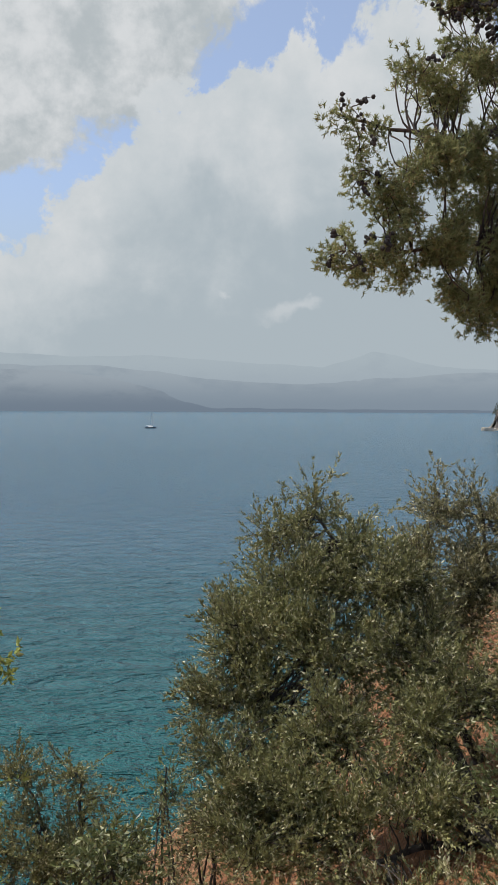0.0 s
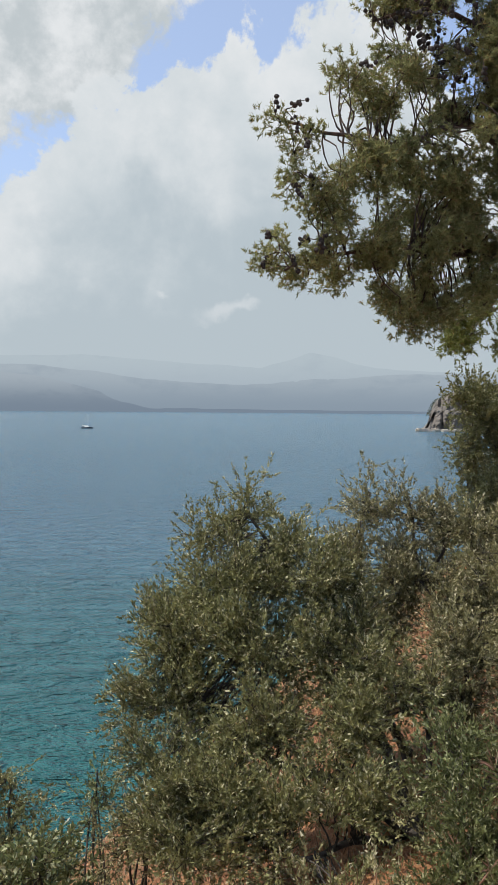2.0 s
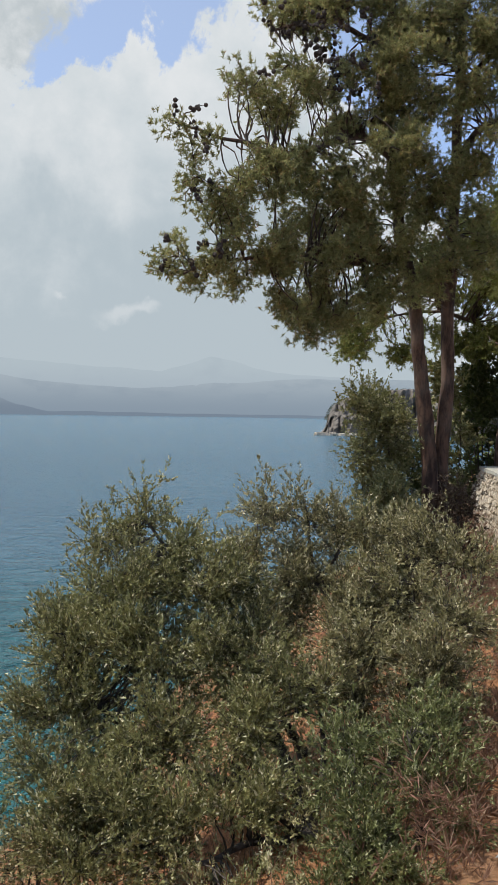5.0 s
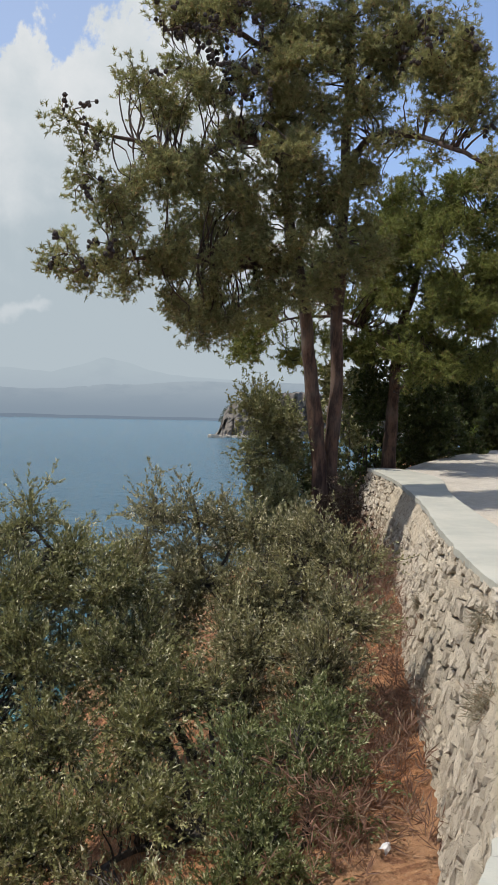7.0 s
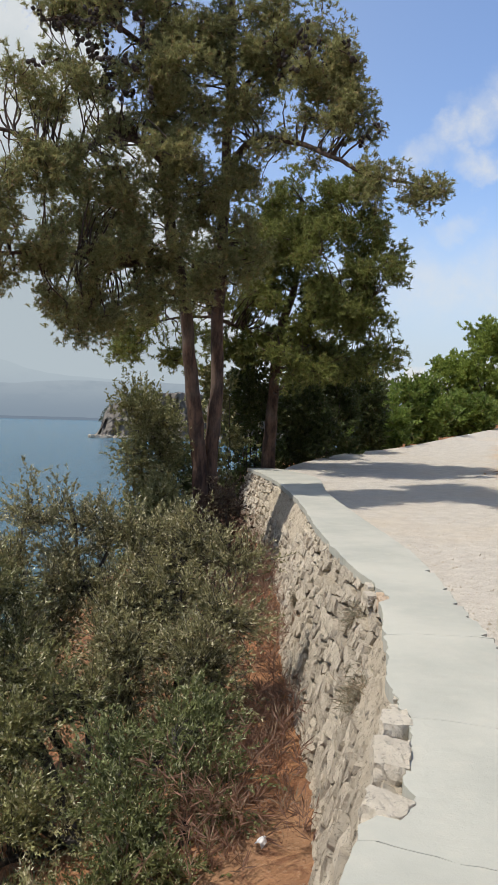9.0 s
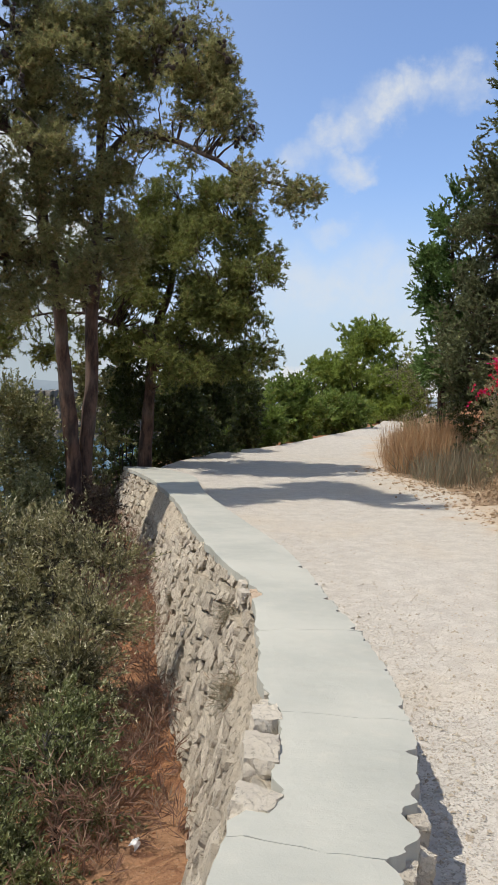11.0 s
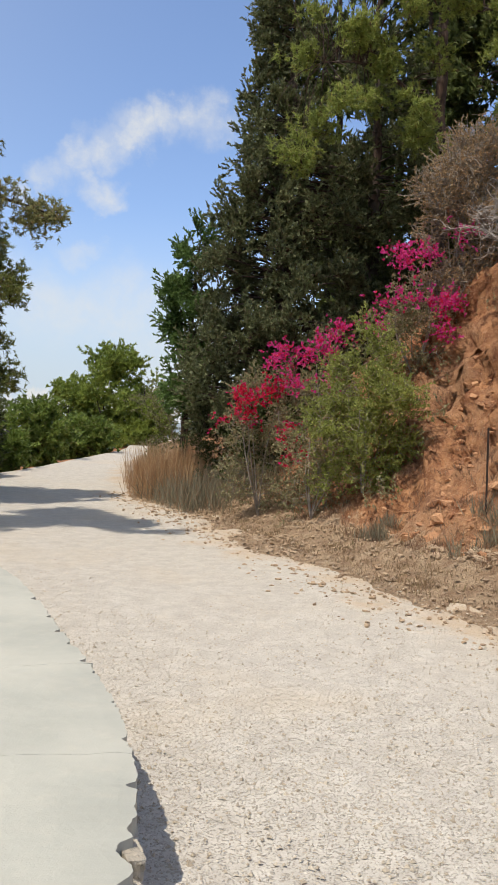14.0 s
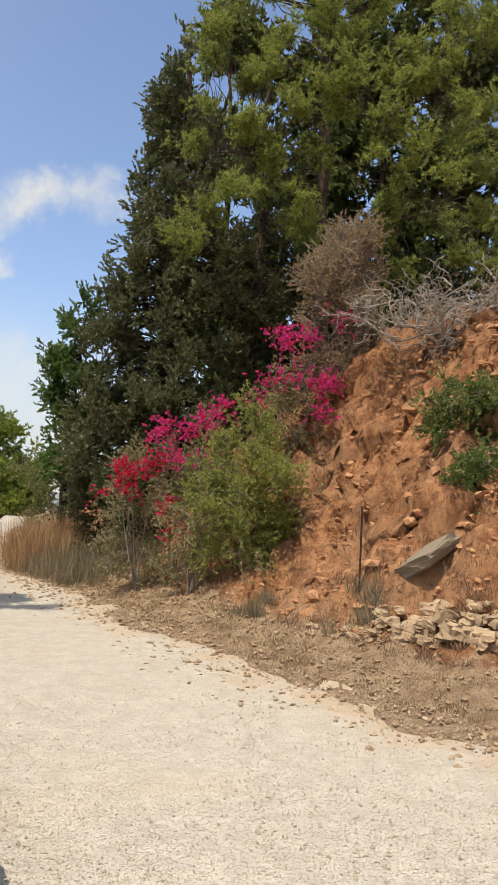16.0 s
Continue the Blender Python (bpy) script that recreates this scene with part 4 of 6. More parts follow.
# ---- olives on the slope below the parapet ----
ORIGIN = (0.08, 0.0, EYE)
b = (1.55, 5.6, ground_at(1.55, 5.6))
grow("olive_tree", b,
     [([b, polar(15.8, -27, 6.0), polar(13.8, -22.5, 6.6), polar(11, -16.5, 7.2), polar(7, -11, 7.5), polar(4, -7, 7.6)], 0.07, 0.012, "trunk"),
      ([polar(15.6, -27.2, 6.0), polar(12.5, -25.2, 6.2), polar(10.9, -24.3, 6.3), polar(6.1, -23.2, 6.4), polar(1, -19.5, 6.8), polar(-2, -17, 7)], 0.055, 0.01, "limb"),
      ([polar(15.2, -27.5, 6.0), polar(11.5, -27.6, 5.9), polar(8, -28.8, 5.7), polar(4, -27.5, 5.8)], 0.04, 0.008, "limb"),
      ([polar(15.8, -27, 6.0), polar(16.6, -22, 6.4), polar(15.6, -17, 6.8)], 0.04, 0.008, "limb")],
     [lobe(3.4, -7.3, 7.6, 1.7, 1.9), lobe(1.6, -8.8, 7.6, 1.7, 1.7), lobe(6.3, -8.9, 7.5, 2.2, 2.1), lobe(2.4, -12.2, 7.3, 3.2, 2.8), lobe(8.0, -12.0, 7.2, 3.2, 2.8), lobe(-0.4, -15.6, 7, 3.4, 2.6), lobe(-0.9, -19.6, 6.9, 3.4, 2.8), lobe(5, -16.8, 6.8, 3.6, 3.0), lobe(10.5, -16.5, 6.8, 3.4, 3.0),
      lobe(-0.2, -24, 6.3, 4.0, 3.0), lobe(5.5, -21, 6.3, 3.6, 2.6, full=0.85), lobe(11, -20.8, 6.4, 3.4, 2.6, full=0.8), lobe(0.5, -28.2, 5.8, 4.5, 2.6), lobe(6.5, -27.5, 5.8, 3.4, 2.2, full=0.9), lobe(14.5, -19, 6.6, 2.8, 2.8, full=0.8), lobe(11, -30.5, 5.4, 3.4, 2.0, full=0.8), lobe(10, -25.8, 5.9, 4.0, 2.2, full=0.8), lobe(3, -25, 6.1, 3.0, 2.0)],
     "olive", OLIVE_GREEN, OLIVE_BARK, "wild olive tree with small grey-green leaves on the sea slope", "olive tree", 21, density=400.0, hollow=0.5, thick=0.02, twig_r=0.003, spread=0.24)
b = (2.1, 7.4, ground_at(2.1, 7.4))
grow("olive_tree", b,
     [([b, polar(12.2, -17, 7.8), polar(14.4, -12.4, 7.9), polar(15.5, -10.4, 8), polar(15, -5.5, 8)], 0.045, 0.01, "trunk"),
      ([polar(13, -15.5, 7.8), polar(12, -12, 7.9), polar(11.8, -7, 8)], 0.03, 0.008, "limb"),
      ([polar(14.4, -12.4, 7.9), polar(17, -10, 7.9), polar(18, -7.5, 8)], 0.03, 0.008, "limb")],
     [lobe(12.6, -6.8, 8, 1.8, 1.9), lobe(15.0, -7.0, 8, 1.8, 1.9), lobe(11.5, -10.4, 8, 2.0, 2), lobe(15.5, -10.8, 7.9, 2.6, 2.2), lobe(17.6, -8.6, 8, 1.8, 1.8), lobe(14.5, -14, 7.8, 3.0, 2.2), lobe(18, -13.5, 7.8, 2.2, 2.2)],
     "olive", OLIVE_DRY, OLIVE_BARK, "sparse wild olive with dull leaves and bare grey twigs", "olive tree", 22, density=360.0, thick=0.018, twig_r=0.0034, fill=0.85, spread=0.24)
b = (2.45, 6.3, ground_at(2.45, 6.3))
grow("olive_tree", b,
     [([b, polar(21.1, -23, 6.8), polar(22.1, -20, 7.1), polar(22.5, -15.7, 7.5), polar(22.6, -10, 7.8)], 0.045, 0.01, "trunk"),
      ([polar(21.1, -23, 6.8), polar(24.5, -18, 7.1), polar(26, -12, 7.5)], 0.035, 0.008, "limb"),
      ([polar(20.8, -23.5, 6.8), polar(19, -18, 7.1), polar(19, -12, 7.5)], 0.03, 0.008, "limb")],
     [lobe(20.2, -8.3, 8, 2.4, 1.7), lobe(23.4, -8.8, 8, 2.2, 1.6), lobe(26.0, -9.8, 7.9, 1.8, 1.6), lobe(21.2, -12.0, 7.7, 3.2, 2.4), lobe(25.4, -13, 7.5, 2.6, 2.4), lobe(19.4, -16, 7.2, 3.0, 2.6), lobe(24, -17, 7.0, 3.0, 2.6), lobe(18.6, -19.6, 6.8, 2.6, 2.4), lobe(23.5, -20.5, 6.8, 2.4, 2.2)],
     "olive", OLIVE_DRY, OLIVE_BARK, "twiggy wild olive with pale dull leaves near the wall", "olive tree", 25, density=430.0, hollow=0.5, thick=0.018, twig_r=0.0036, fill=0.85, spread=0.24)
b = (2.3, 5.2, ground_at(2.3, 5.2))
grow("olive_tree", b,
     [([b, polar(23.5, -25, 5.7), polar(22.5, -21, 5.9)], 0.04, 0.01, "trunk"),
      ([b, polar(20.5, -27, 5.6), polar(18.5, -23, 5.8)], 0.035, 0.008, "limb")],
     [lobe(23.2, -21, 6.0, 3.0, 2.4), lobe(19.5, -23, 5.8, 2.8, 2.4), lobe(24.2, -24.5, 5.7, 2.6, 2.4), lobe(20.5, -27.5, 5.4, 3.4, 2.6), lobe(18, -31, 5.2, 3.6, 2.6), lobe(23, -29, 5.3, 2.6, 2.2)],
     "olive", MASTIC_OLIVE, OLIVE_BARK, "low dark olive bush beside the foot of the wall", "olive tree", 23, density=400.0, thick=0.018, twig_r=0.0025, spread=0.2)
b = (-1.75, 8.3, ground_at(-1.75, 8.3))
grow("olive_tree", b,
     [([b, polar(-12, -27, 8.4), polar(-12, -23.5, 8.6)], 0.05, 0.012, "trunk"), ([b, polar(-14.5, -26.5, 8.3), polar(-16, -23.5, 8.4)], 0.035, 0.01, "limb")],
     [lobe(-12.4, -23.6, 8.6, 2.0, 1.4), lobe(-10.6, -25, 8.5, 1.8, 1.4), lobe(-16.2, -23, 8.4, 2.2, 1.6), lobe(-12, -26.6, 8.3, 3.2, 1.9), lobe(-16, -27, 8.1, 3.4, 2.2), lobe(-12, -30, 7.8, 4.6, 2.2)],
     "olive", OLIVE_GREEN, OLIVE_BARK, "rounded olive bush low on the slope above the water", "olive tree", 24, density=150.0, thick=0.02, twig_r=0.003, spread=0.26)

# ---- trees and scrub beyond the bend ----
ORIGIN = (0.2, -0.07, EYE)
for k, (az, el, d, w, h, style, mat, label, name, dense) in enumerate([
    (42.6, 3.8, 52, 2.6, 3.6, "far_pine", FAR_GREEN, "rounded bright green pine beyond the bend of the track", "pine_tree", 2.4),
    (40.3, 2.8, 56, 1.9, 2.2, "far_pine", FAR_GREEN, "lower rounded pine beyond the bend of the track", "pine_tree", 2.4),
    (45.2, 2.6, 50, 2.0, 2.8, "far_pine", FAR_GREEN, "rounded bright green pine beyond the bend of the track", "pine_tree", 2.4),
    (40.6, 0.9, 40, 2.2, 1.5, "far_shrub", BUSH_BRIGHT, "bright green scrub along the outer edge of the track", "shrub", 5.0),
    (37.8, 1.3, 34, 2.1, 1.8, "far_shrub", BUSH_BRIGHT, "bright green scrub along the outer edge of the track", "shrub", 6.0),
    (35.0, 0.4, 29, 1.8, 2.0, "far_shrub", BUSH_BRIGHT, "bright green scrub along the outer edge of the track", "shrub", 8.0),
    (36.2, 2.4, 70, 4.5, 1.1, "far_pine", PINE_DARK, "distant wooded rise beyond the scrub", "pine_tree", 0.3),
]):
    mound(name, az, el, d, w, h, style, mat, OLIVE_BARK, label, "pine tree" if "pine" in name else "shrub", 40 + k, dense, thick=0.08, spread=0.6, more=[lobe(az + w * 0.1, el + h * 0.55, d, w * 0.5, h * 0.45)])

# ---- the wooded bank across the track ----
ORIGIN = (0.19, -0.17, EYE + 0.06)
b = on_ground(54, 20)
grow("cypress_tree", b,
     [([b, polar(54, 8, 20), polar(54, 20, 20), polar(54.5, 33, 20)], 0.3, 0.05, "trunk")],
     [lobe(51, 7, 19.5, 3.4, 4.5), lobe(52, 14, 19.6, 3.6, 4.5), lobe(53, 21, 19.8, 3.4, 4.5), lobe(54, 28, 20, 3, 4.5), lobe(56, 8, 19.5, 4, 5), lobe(57, 17, 20, 3.5, 5), lobe(50, 2.5, 19.5, 3, 2.5), lobe(49.6, 6.5, 20.2, 2.4, 3.6), lobe(49.8, 11.5, 20.2, 2.2, 3.4), lobe(51.6, 23, 19.7, 1.6, 3.6), lobe(50.6, 17, 19.6, 1.8, 3.0), lobe(53, 29.5, 19.9, 2.2, 3.0)],
     "cypress", CYPRESS_GREEN, PINE_BARK, "large dark green cypress with dense layered sprays", "cypress tree", 61, density=21.0, fill=1.0, spread=0.5)
b = on_ground(60, 21)
grow("cypress_tree", b,
     [([b, polar(60, 8, 21), polar(60, 20, 21), polar(60, 30, 21)], 0.25, 0.05, "trunk")],
     [lobe(60, 10, 20.5, 4, 5), lobe(61, 18, 20.5, 3.5, 5), lobe(60, 25, 21, 3, 4)],
     "cypress", CYPRESS_GREEN, PINE_BARK, "dark shaded cypress among the pines on the bank", "cypress tree", 62, density=11.0, spread=0.5)
b = on_ground(47.6, 21)
grow("cypress_tree", b,
     [([b, polar(47.6, 5, 21), polar(48, 14, 21)], 0.12, 0.03, "trunk")],
     [lobe(47.2, 9.5, 20.6, 1.8, 2.4), lobe(48, 13, 20.8, 1.4, 2.2), lobe(48, 5, 20.6, 2, 3), lobe(46.3, 10.5, 20.6, 1.0, 1.4)],
     "cypress", YOUNG_CYPRESS, PINE_BARK, "young bright green cypress in front of darker ones", "cypress tree", 63, density=52.0, spread=0.4)
b = on_ground(64.5, 20)
grow("pine_tree", b,
     [([b, polar(64.5, 12, 20), polar(64.3, 22, 19.6), polar(64, 30, 19.4), polar(64, 38, 19)], 0.2, 0.06, "trunk"),
      ([polar(64.3, 22, 19.6), polar(60, 25, 18.6), polar(56, 25.5, 17.8)], 0.08, 0.02, "limb"),
      ([polar(64, 28, 19.4), polar(68, 28, 18.5), polar(72, 29, 18)], 0.08, 0.02, "limb"),
      ([polar(64.3, 20, 19.6), polar(68, 21, 19), polar(72, 22, 18.5)], 0.06, 0.02, "limb")],
     [lobe(55, 20.6, 17.6, 2.4, 1.6), lobe(58, 22.5, 17.6, 3, 2.2), lobe(56.5, 26.5, 17.6, 3, 2.4), lobe(61.5, 26.5, 17.8, 3.2, 2.6), lobe(60.5, 31, 18, 3.4, 2.6), lobe(56, 31.5, 17.8, 2.8, 2.2), lobe(65.5, 29.5, 18.2, 3.2, 2.6), lobe(63.5, 22, 18.2, 3, 2.2), lobe(65, 34, 18.4, 4, 2.6), lobe(70, 31, 17.8, 3.2, 2.8), lobe(70, 26, 18, 3, 2.4), lobe(74.5, 28.5, 17.4, 3, 2.8), lobe(74.5, 23, 17.4, 2.8, 2.4), lobe(75, 33.5, 17.4, 3.4, 3), lobe(76.5, 19, 17.6, 2.6, 2.2), lobe(70, 21.5, 18.6, 2.6, 2), lobe(58, 36, 18, 4, 2.4), lobe(68, 18, 19, 3, 2.4)],
     "pine_mid", PINE_LIGHT, PINE_BARK, "big pine with fresh green needles above the red bank", "pine tree", 64, density=15.0, thick=0.035)

# bougainvillea and the green shrub on the foot of the bank
mound("bougainvillea", 52.8, 3.0, 16.2, 2.8, 3.2, "shrub", GREY_LEAF, TWIG, "bougainvillea with crimson bracts and bare grey stems", "bougainvillea", 71, 26.0, [("blossom", CRIMSON, 0, "flower", [lobe(51.2, 2.4, 15.8, 1.0, 0.7), lobe(52.4, 3.2, 15.8, 1.3, 0.9), lobe(53.8, 4.2, 15.8, 1.1, 0.8), lobe(54.2, 1.6, 15.6, 0.5, 0.5), lobe(54.6, 0.2, 15.6, 0.45, 0.9)])], 0.6)
mound("bougainvillea", 57, 5.6, 16.0, 2.6, 2.8, "shrub", GREY_LEAF, TWIG, "bougainvillea with magenta bracts along the bank", "bougainvillea", 72, 26.0, [("blossom", MAGENTA, 0, "flower", [lobe(54.4, 6.2, 15.6, 1.4, 0.8), lobe(56.2, 7.0, 15.6, 1.5, 0.8), lobe(58.4, 8.2, 15.7, 1.2, 0.7), lobe(60.3, 8.8, 15.8, 0.7, 0.5), lobe(57.2, 4.6, 15.0, 0.7, 0.5), lobe(55.6, 5.0, 15.2, 0.8, 0.5)])], 0.6)
mound("bougainvillea", 63, 10.5, 16.2, 2.4, 3.4, "shrub", GREY_LEAF, TWIG, "tall bougainvillea with magenta bracts climbing the bank", "bougainvillea", 73, 24.0, [("blossom", MAGENTA, 0, "flower", [lobe(62.6, 13.6, 15.9, 1.5, 0.9), lobe(63.9, 10.6, 15.8, 1.3, 1.3), lobe(61.4, 10.8, 15.8, 0.9, 0.8), lobe(66.2, 14.8, 15.8, 0.8, 0.5), lobe(64.4, 8.4, 15.6, 0.6, 0.8)])], 0.6)
mound("shrub", 59.8, 4.1, 14.4, 3.5, 4.7, "shrub", SHRUB_GREEN, TWIG, "leafy green shrub at the foot of the red bank", "shrub", 74, 38.0, (), 0.9)
mound("shrub", 56.4, 1.0, 14.8, 2.2, 2.4, "shrub", GREY_LEAF, TWIG, "dull weedy shrub below the bougainvillea", "shrub", 81, 30.0, (), 0.7)
mound("dry_shrub", 65.6, 18.8, 16.4, 2.9, 3.4, "dry", DRY_LEAF, TWIG, "withered brown shrub full of dry seed heads", "shrub", 75, 45.0, (), 1.2, twig_r=0.006, more=[lobe(65.9, 16.2, 16.3, 2.6, 2.0), lobe(66.8, 19.4, 16.3, 2.2, 2.6)])


def dead_bush(az, el, d, seed):
    """A dead shrub: bare crooked branches forking three times, some hanging down the face."""
    r = rng(seed)
    foot = np.array(polar(az, el, d))
    root = thing("dead_bush", tuple(foot), "tangle of bare grey dead branches on the bank", "dead bush")
    across = np.array([math.cos(radians(az)), -math.sin(radians(az)), 0])
    for k in range(26):
        a = r.uniform(-1.5, 1.5)
        aim = across * math.sin(a) * 1.5 + np.array([0, 0, math.cos(a) * 1.15 - 0.15]) + r.normal(size=3) * 0.25
        start = foot + across * r.normal() * 0.45 + [0, 0, r.normal() * 0.12]
        main = bent(start[None], (start + aim * r.uniform(0.7, 1.25))[None], 12, r, 0.13)
        v, f = tubes(main, np.linspace(0.022, 0.008, 12)[None] * r.uniform(0.7, 1.2), 5)
        knots = main[0][3:]
        p = knots[r.integers(0, len(knots), 9)]
        side = bent(p, p + unit(r.normal(size=p.shape) * 0.8 + aim * 0.7) * r.uniform(0.25, 0.6, (9, 1)), 8, r, 0.16)
        v2, f2 = tubes(side, np.linspace(0.011, 0.005, 8)[None] * np.ones((9, 1)), 4)
        q = side[:, 3:].reshape(-1, 3)[r.integers(0, 45, 30)]
        tip = bent(q, q + unit(r.normal(size=q.shape) + aim * 0.4) * r.uniform(0.1, 0.3, (30, 1)), 5, r, 0.18)
        v3, f3 = tubes(tip, np.linspace(0.007, 0.0035, 5)[None] * np.ones((30, 1)), 3)
        piece("branch", mesh_of("branch", np.concatenate([v, v2, v3]), np.concatenate([f, f2 + len(v), f3 + len(v) + len(v2)]), DEAD_WOOD, True), root)


DEAD_WOOD = make_plain("bleached dead wood", (0.32, 0.28, 0.245))
dead_bush(74.0, 14.0, 14.9, 76)
mound("shrub", 75, 9.9, 12.9, 3.4, 0.7, "shrub", EVERGREEN, TWIG, "dark green evergreen trailing across the red bank", "shrub", 77, 70.0)
mound("shrub", 76.2, 4.4, 12.2, 2.0, 2.6, "shrub", EVERGREEN, TWIG, "dark green evergreen growing on the red bank", "shrub", 78, 50.0)
mound("shrub", 47.2, 2.6, 24, 2.4, 2.8, "shrub", SHRUB_DULL, TWIG, "low scrub under the cypresses", "shrub", 79, 12.0, (), 1.0)
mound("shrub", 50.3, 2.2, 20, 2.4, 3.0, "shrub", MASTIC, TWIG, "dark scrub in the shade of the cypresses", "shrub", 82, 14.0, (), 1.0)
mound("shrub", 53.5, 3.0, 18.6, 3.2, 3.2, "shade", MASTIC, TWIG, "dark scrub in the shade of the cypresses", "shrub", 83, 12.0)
# dark wood behind, its shade carried in the needle colour
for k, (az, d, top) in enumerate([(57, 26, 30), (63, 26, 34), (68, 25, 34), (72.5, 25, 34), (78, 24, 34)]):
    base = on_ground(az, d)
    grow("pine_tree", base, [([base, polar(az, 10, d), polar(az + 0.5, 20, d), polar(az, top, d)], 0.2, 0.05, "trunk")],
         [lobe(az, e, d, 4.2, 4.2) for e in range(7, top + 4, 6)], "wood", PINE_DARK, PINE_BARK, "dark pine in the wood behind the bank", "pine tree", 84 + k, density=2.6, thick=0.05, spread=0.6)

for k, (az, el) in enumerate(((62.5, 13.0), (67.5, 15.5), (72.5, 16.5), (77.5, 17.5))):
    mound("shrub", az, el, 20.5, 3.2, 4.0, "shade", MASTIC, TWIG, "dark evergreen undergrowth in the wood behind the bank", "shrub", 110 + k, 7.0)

# growth at the brink below the first look-out
ORIGIN = (0.0, 0.0, EYE)
mound("shrub", -20.2, -15.5, 5.2, 2.6, 3.0, "shrub", SHRUB_GREEN, OLIVE_BARK, "glossy green shrub at the edge of the slope", "shrub", 101, 60.0)
mound("shrub", -9.8, -28.6, 5.6, 1.5, 1.4, "shrub", MASTIC_OLIVE, OLIVE_BARK, "young shrub with dull olive-green leaves", "shrub", 102, 120.0)
mound("shrub", -5.6, -24.6, 7.4, 0.8, 3.2, "olive", MASTIC_OLIVE, OLIVE_BARK, "slender upright shoots with narrow leaves", "shrub", 103, 240.0, (), 0.6)
mound("shrub", -2.6, -27.5, 6.4, 2.4, 2.6, "olive", OLIVE_DRY, OLIVE_BARK, "dry twiggy shrub on the brink of the slope", "shrub", 104, 220.0, (), 0.6)

# ---- the parapet wall ----
left, right = along(SEA_EDGE, 0.05), along(ROAD_EDGE, 0.05)
run_left = np.r_[0, np.cumsum(np.linalg.norm(np.diff(left, axis=0), axis=1))]
mate = right[((left[:, None] - right[None]) ** 2).sum(-1).argmin(1)]
mate = np.stack([np.convolve(np.pad(mate[:, i], 8, "edge"), np.ones(17) / 17, "valid") for i in (0, 1)], 1)
wall = thing("parapet_wall", (3.6, 4.6, 0), "low parapet of rough grey rubble stone with pale concrete coping", "wall", kind="structure")


def run_at(x, y):
    return float(run_left[((left - [x, y]) ** 2).sum(1).argmin()])


def lift(s):
    """The coping climbs a little with the track towards its far end."""
    return 0.12 * ease(s, run_at(5.1, 8.2), run_left[-1])


def render_over(s, h):
    """How far patches of old render still cover the stones of the sea face."""
    return fbm(s * 0.55 + 2, s * 0 + h * 2.2, 3) + 0.22 * np.clip((run_at(1.3, 1.75) + 2.6 - s) / 2.0, 0, 1)


def build_core():
    """The mortared body: a rough battered face towards the sea, an upright one towards the track."""
    near = run_at(1.2, 1.6)
    s = np.r_[np.arange(0, near, 0.08), np.arange(near, near + 7, 0.028), np.arange(near + 7, run_left[-1], 0.05)]
    a = np.stack([np.interp(s, run_left, left[:, i]) for i in (0, 1)], 1)
    c = np.stack([np.interp(s, run_left, mate[:, i]) for i in (0, 1)], 1)
    out = unit(a - c)
    rows = []
    for z in np.r_[-1.8, -1.5, -1.2, np.linspace(-1.0, 0.425, 50)]:
        off = np.interp(z, [-1.8, -1.0, 0.0, 0.43], [0.56, 0.38, 0.16, -0.02]) - 0.058 + 0.05 * np.clip(3 * render_over(s, (z + 1) / 1.4), 0, 1) + 0.035 * fbm(s * 2.6, s * 0 + z * 3.1) + 0.05 * fbm(s * 9, s * 0 + z * 11) - 0.06 * np.clip(np.abs(fbm(s * 15 + 3, s * 0 + z * 19, 3)) - 0.1, 0, 1)
        rows.append(np.column_stack([a + out * off[:, None], np.full(len(s), z)]))
    for off, z in ((-0.05, 0.43), (0.05, 0.43), (0.05, 0.25), (0.03, 0.05), (0.02, -0.3)):
        p = (a if off == -0.05 else c) + out * off + (out * (0.05 * fbm(s * 6, s * 0 + z * 9))[:, None] if 0 < z < 0.4 else 0)
        rows.append(np.column_stack([p, np.full(len(s), z)]))
    v = np.stack(rows, 1)
    v[..., 2] += lift(s)[:, None] * np.clip((v[..., 2] + 1) / 1.43, 0, 1)
    return mesh_of("body", v.reshape(-1, 3), sheet(s, np.arange(len(rows))), MORTAR, True)


piece("body", build_core(), wall)


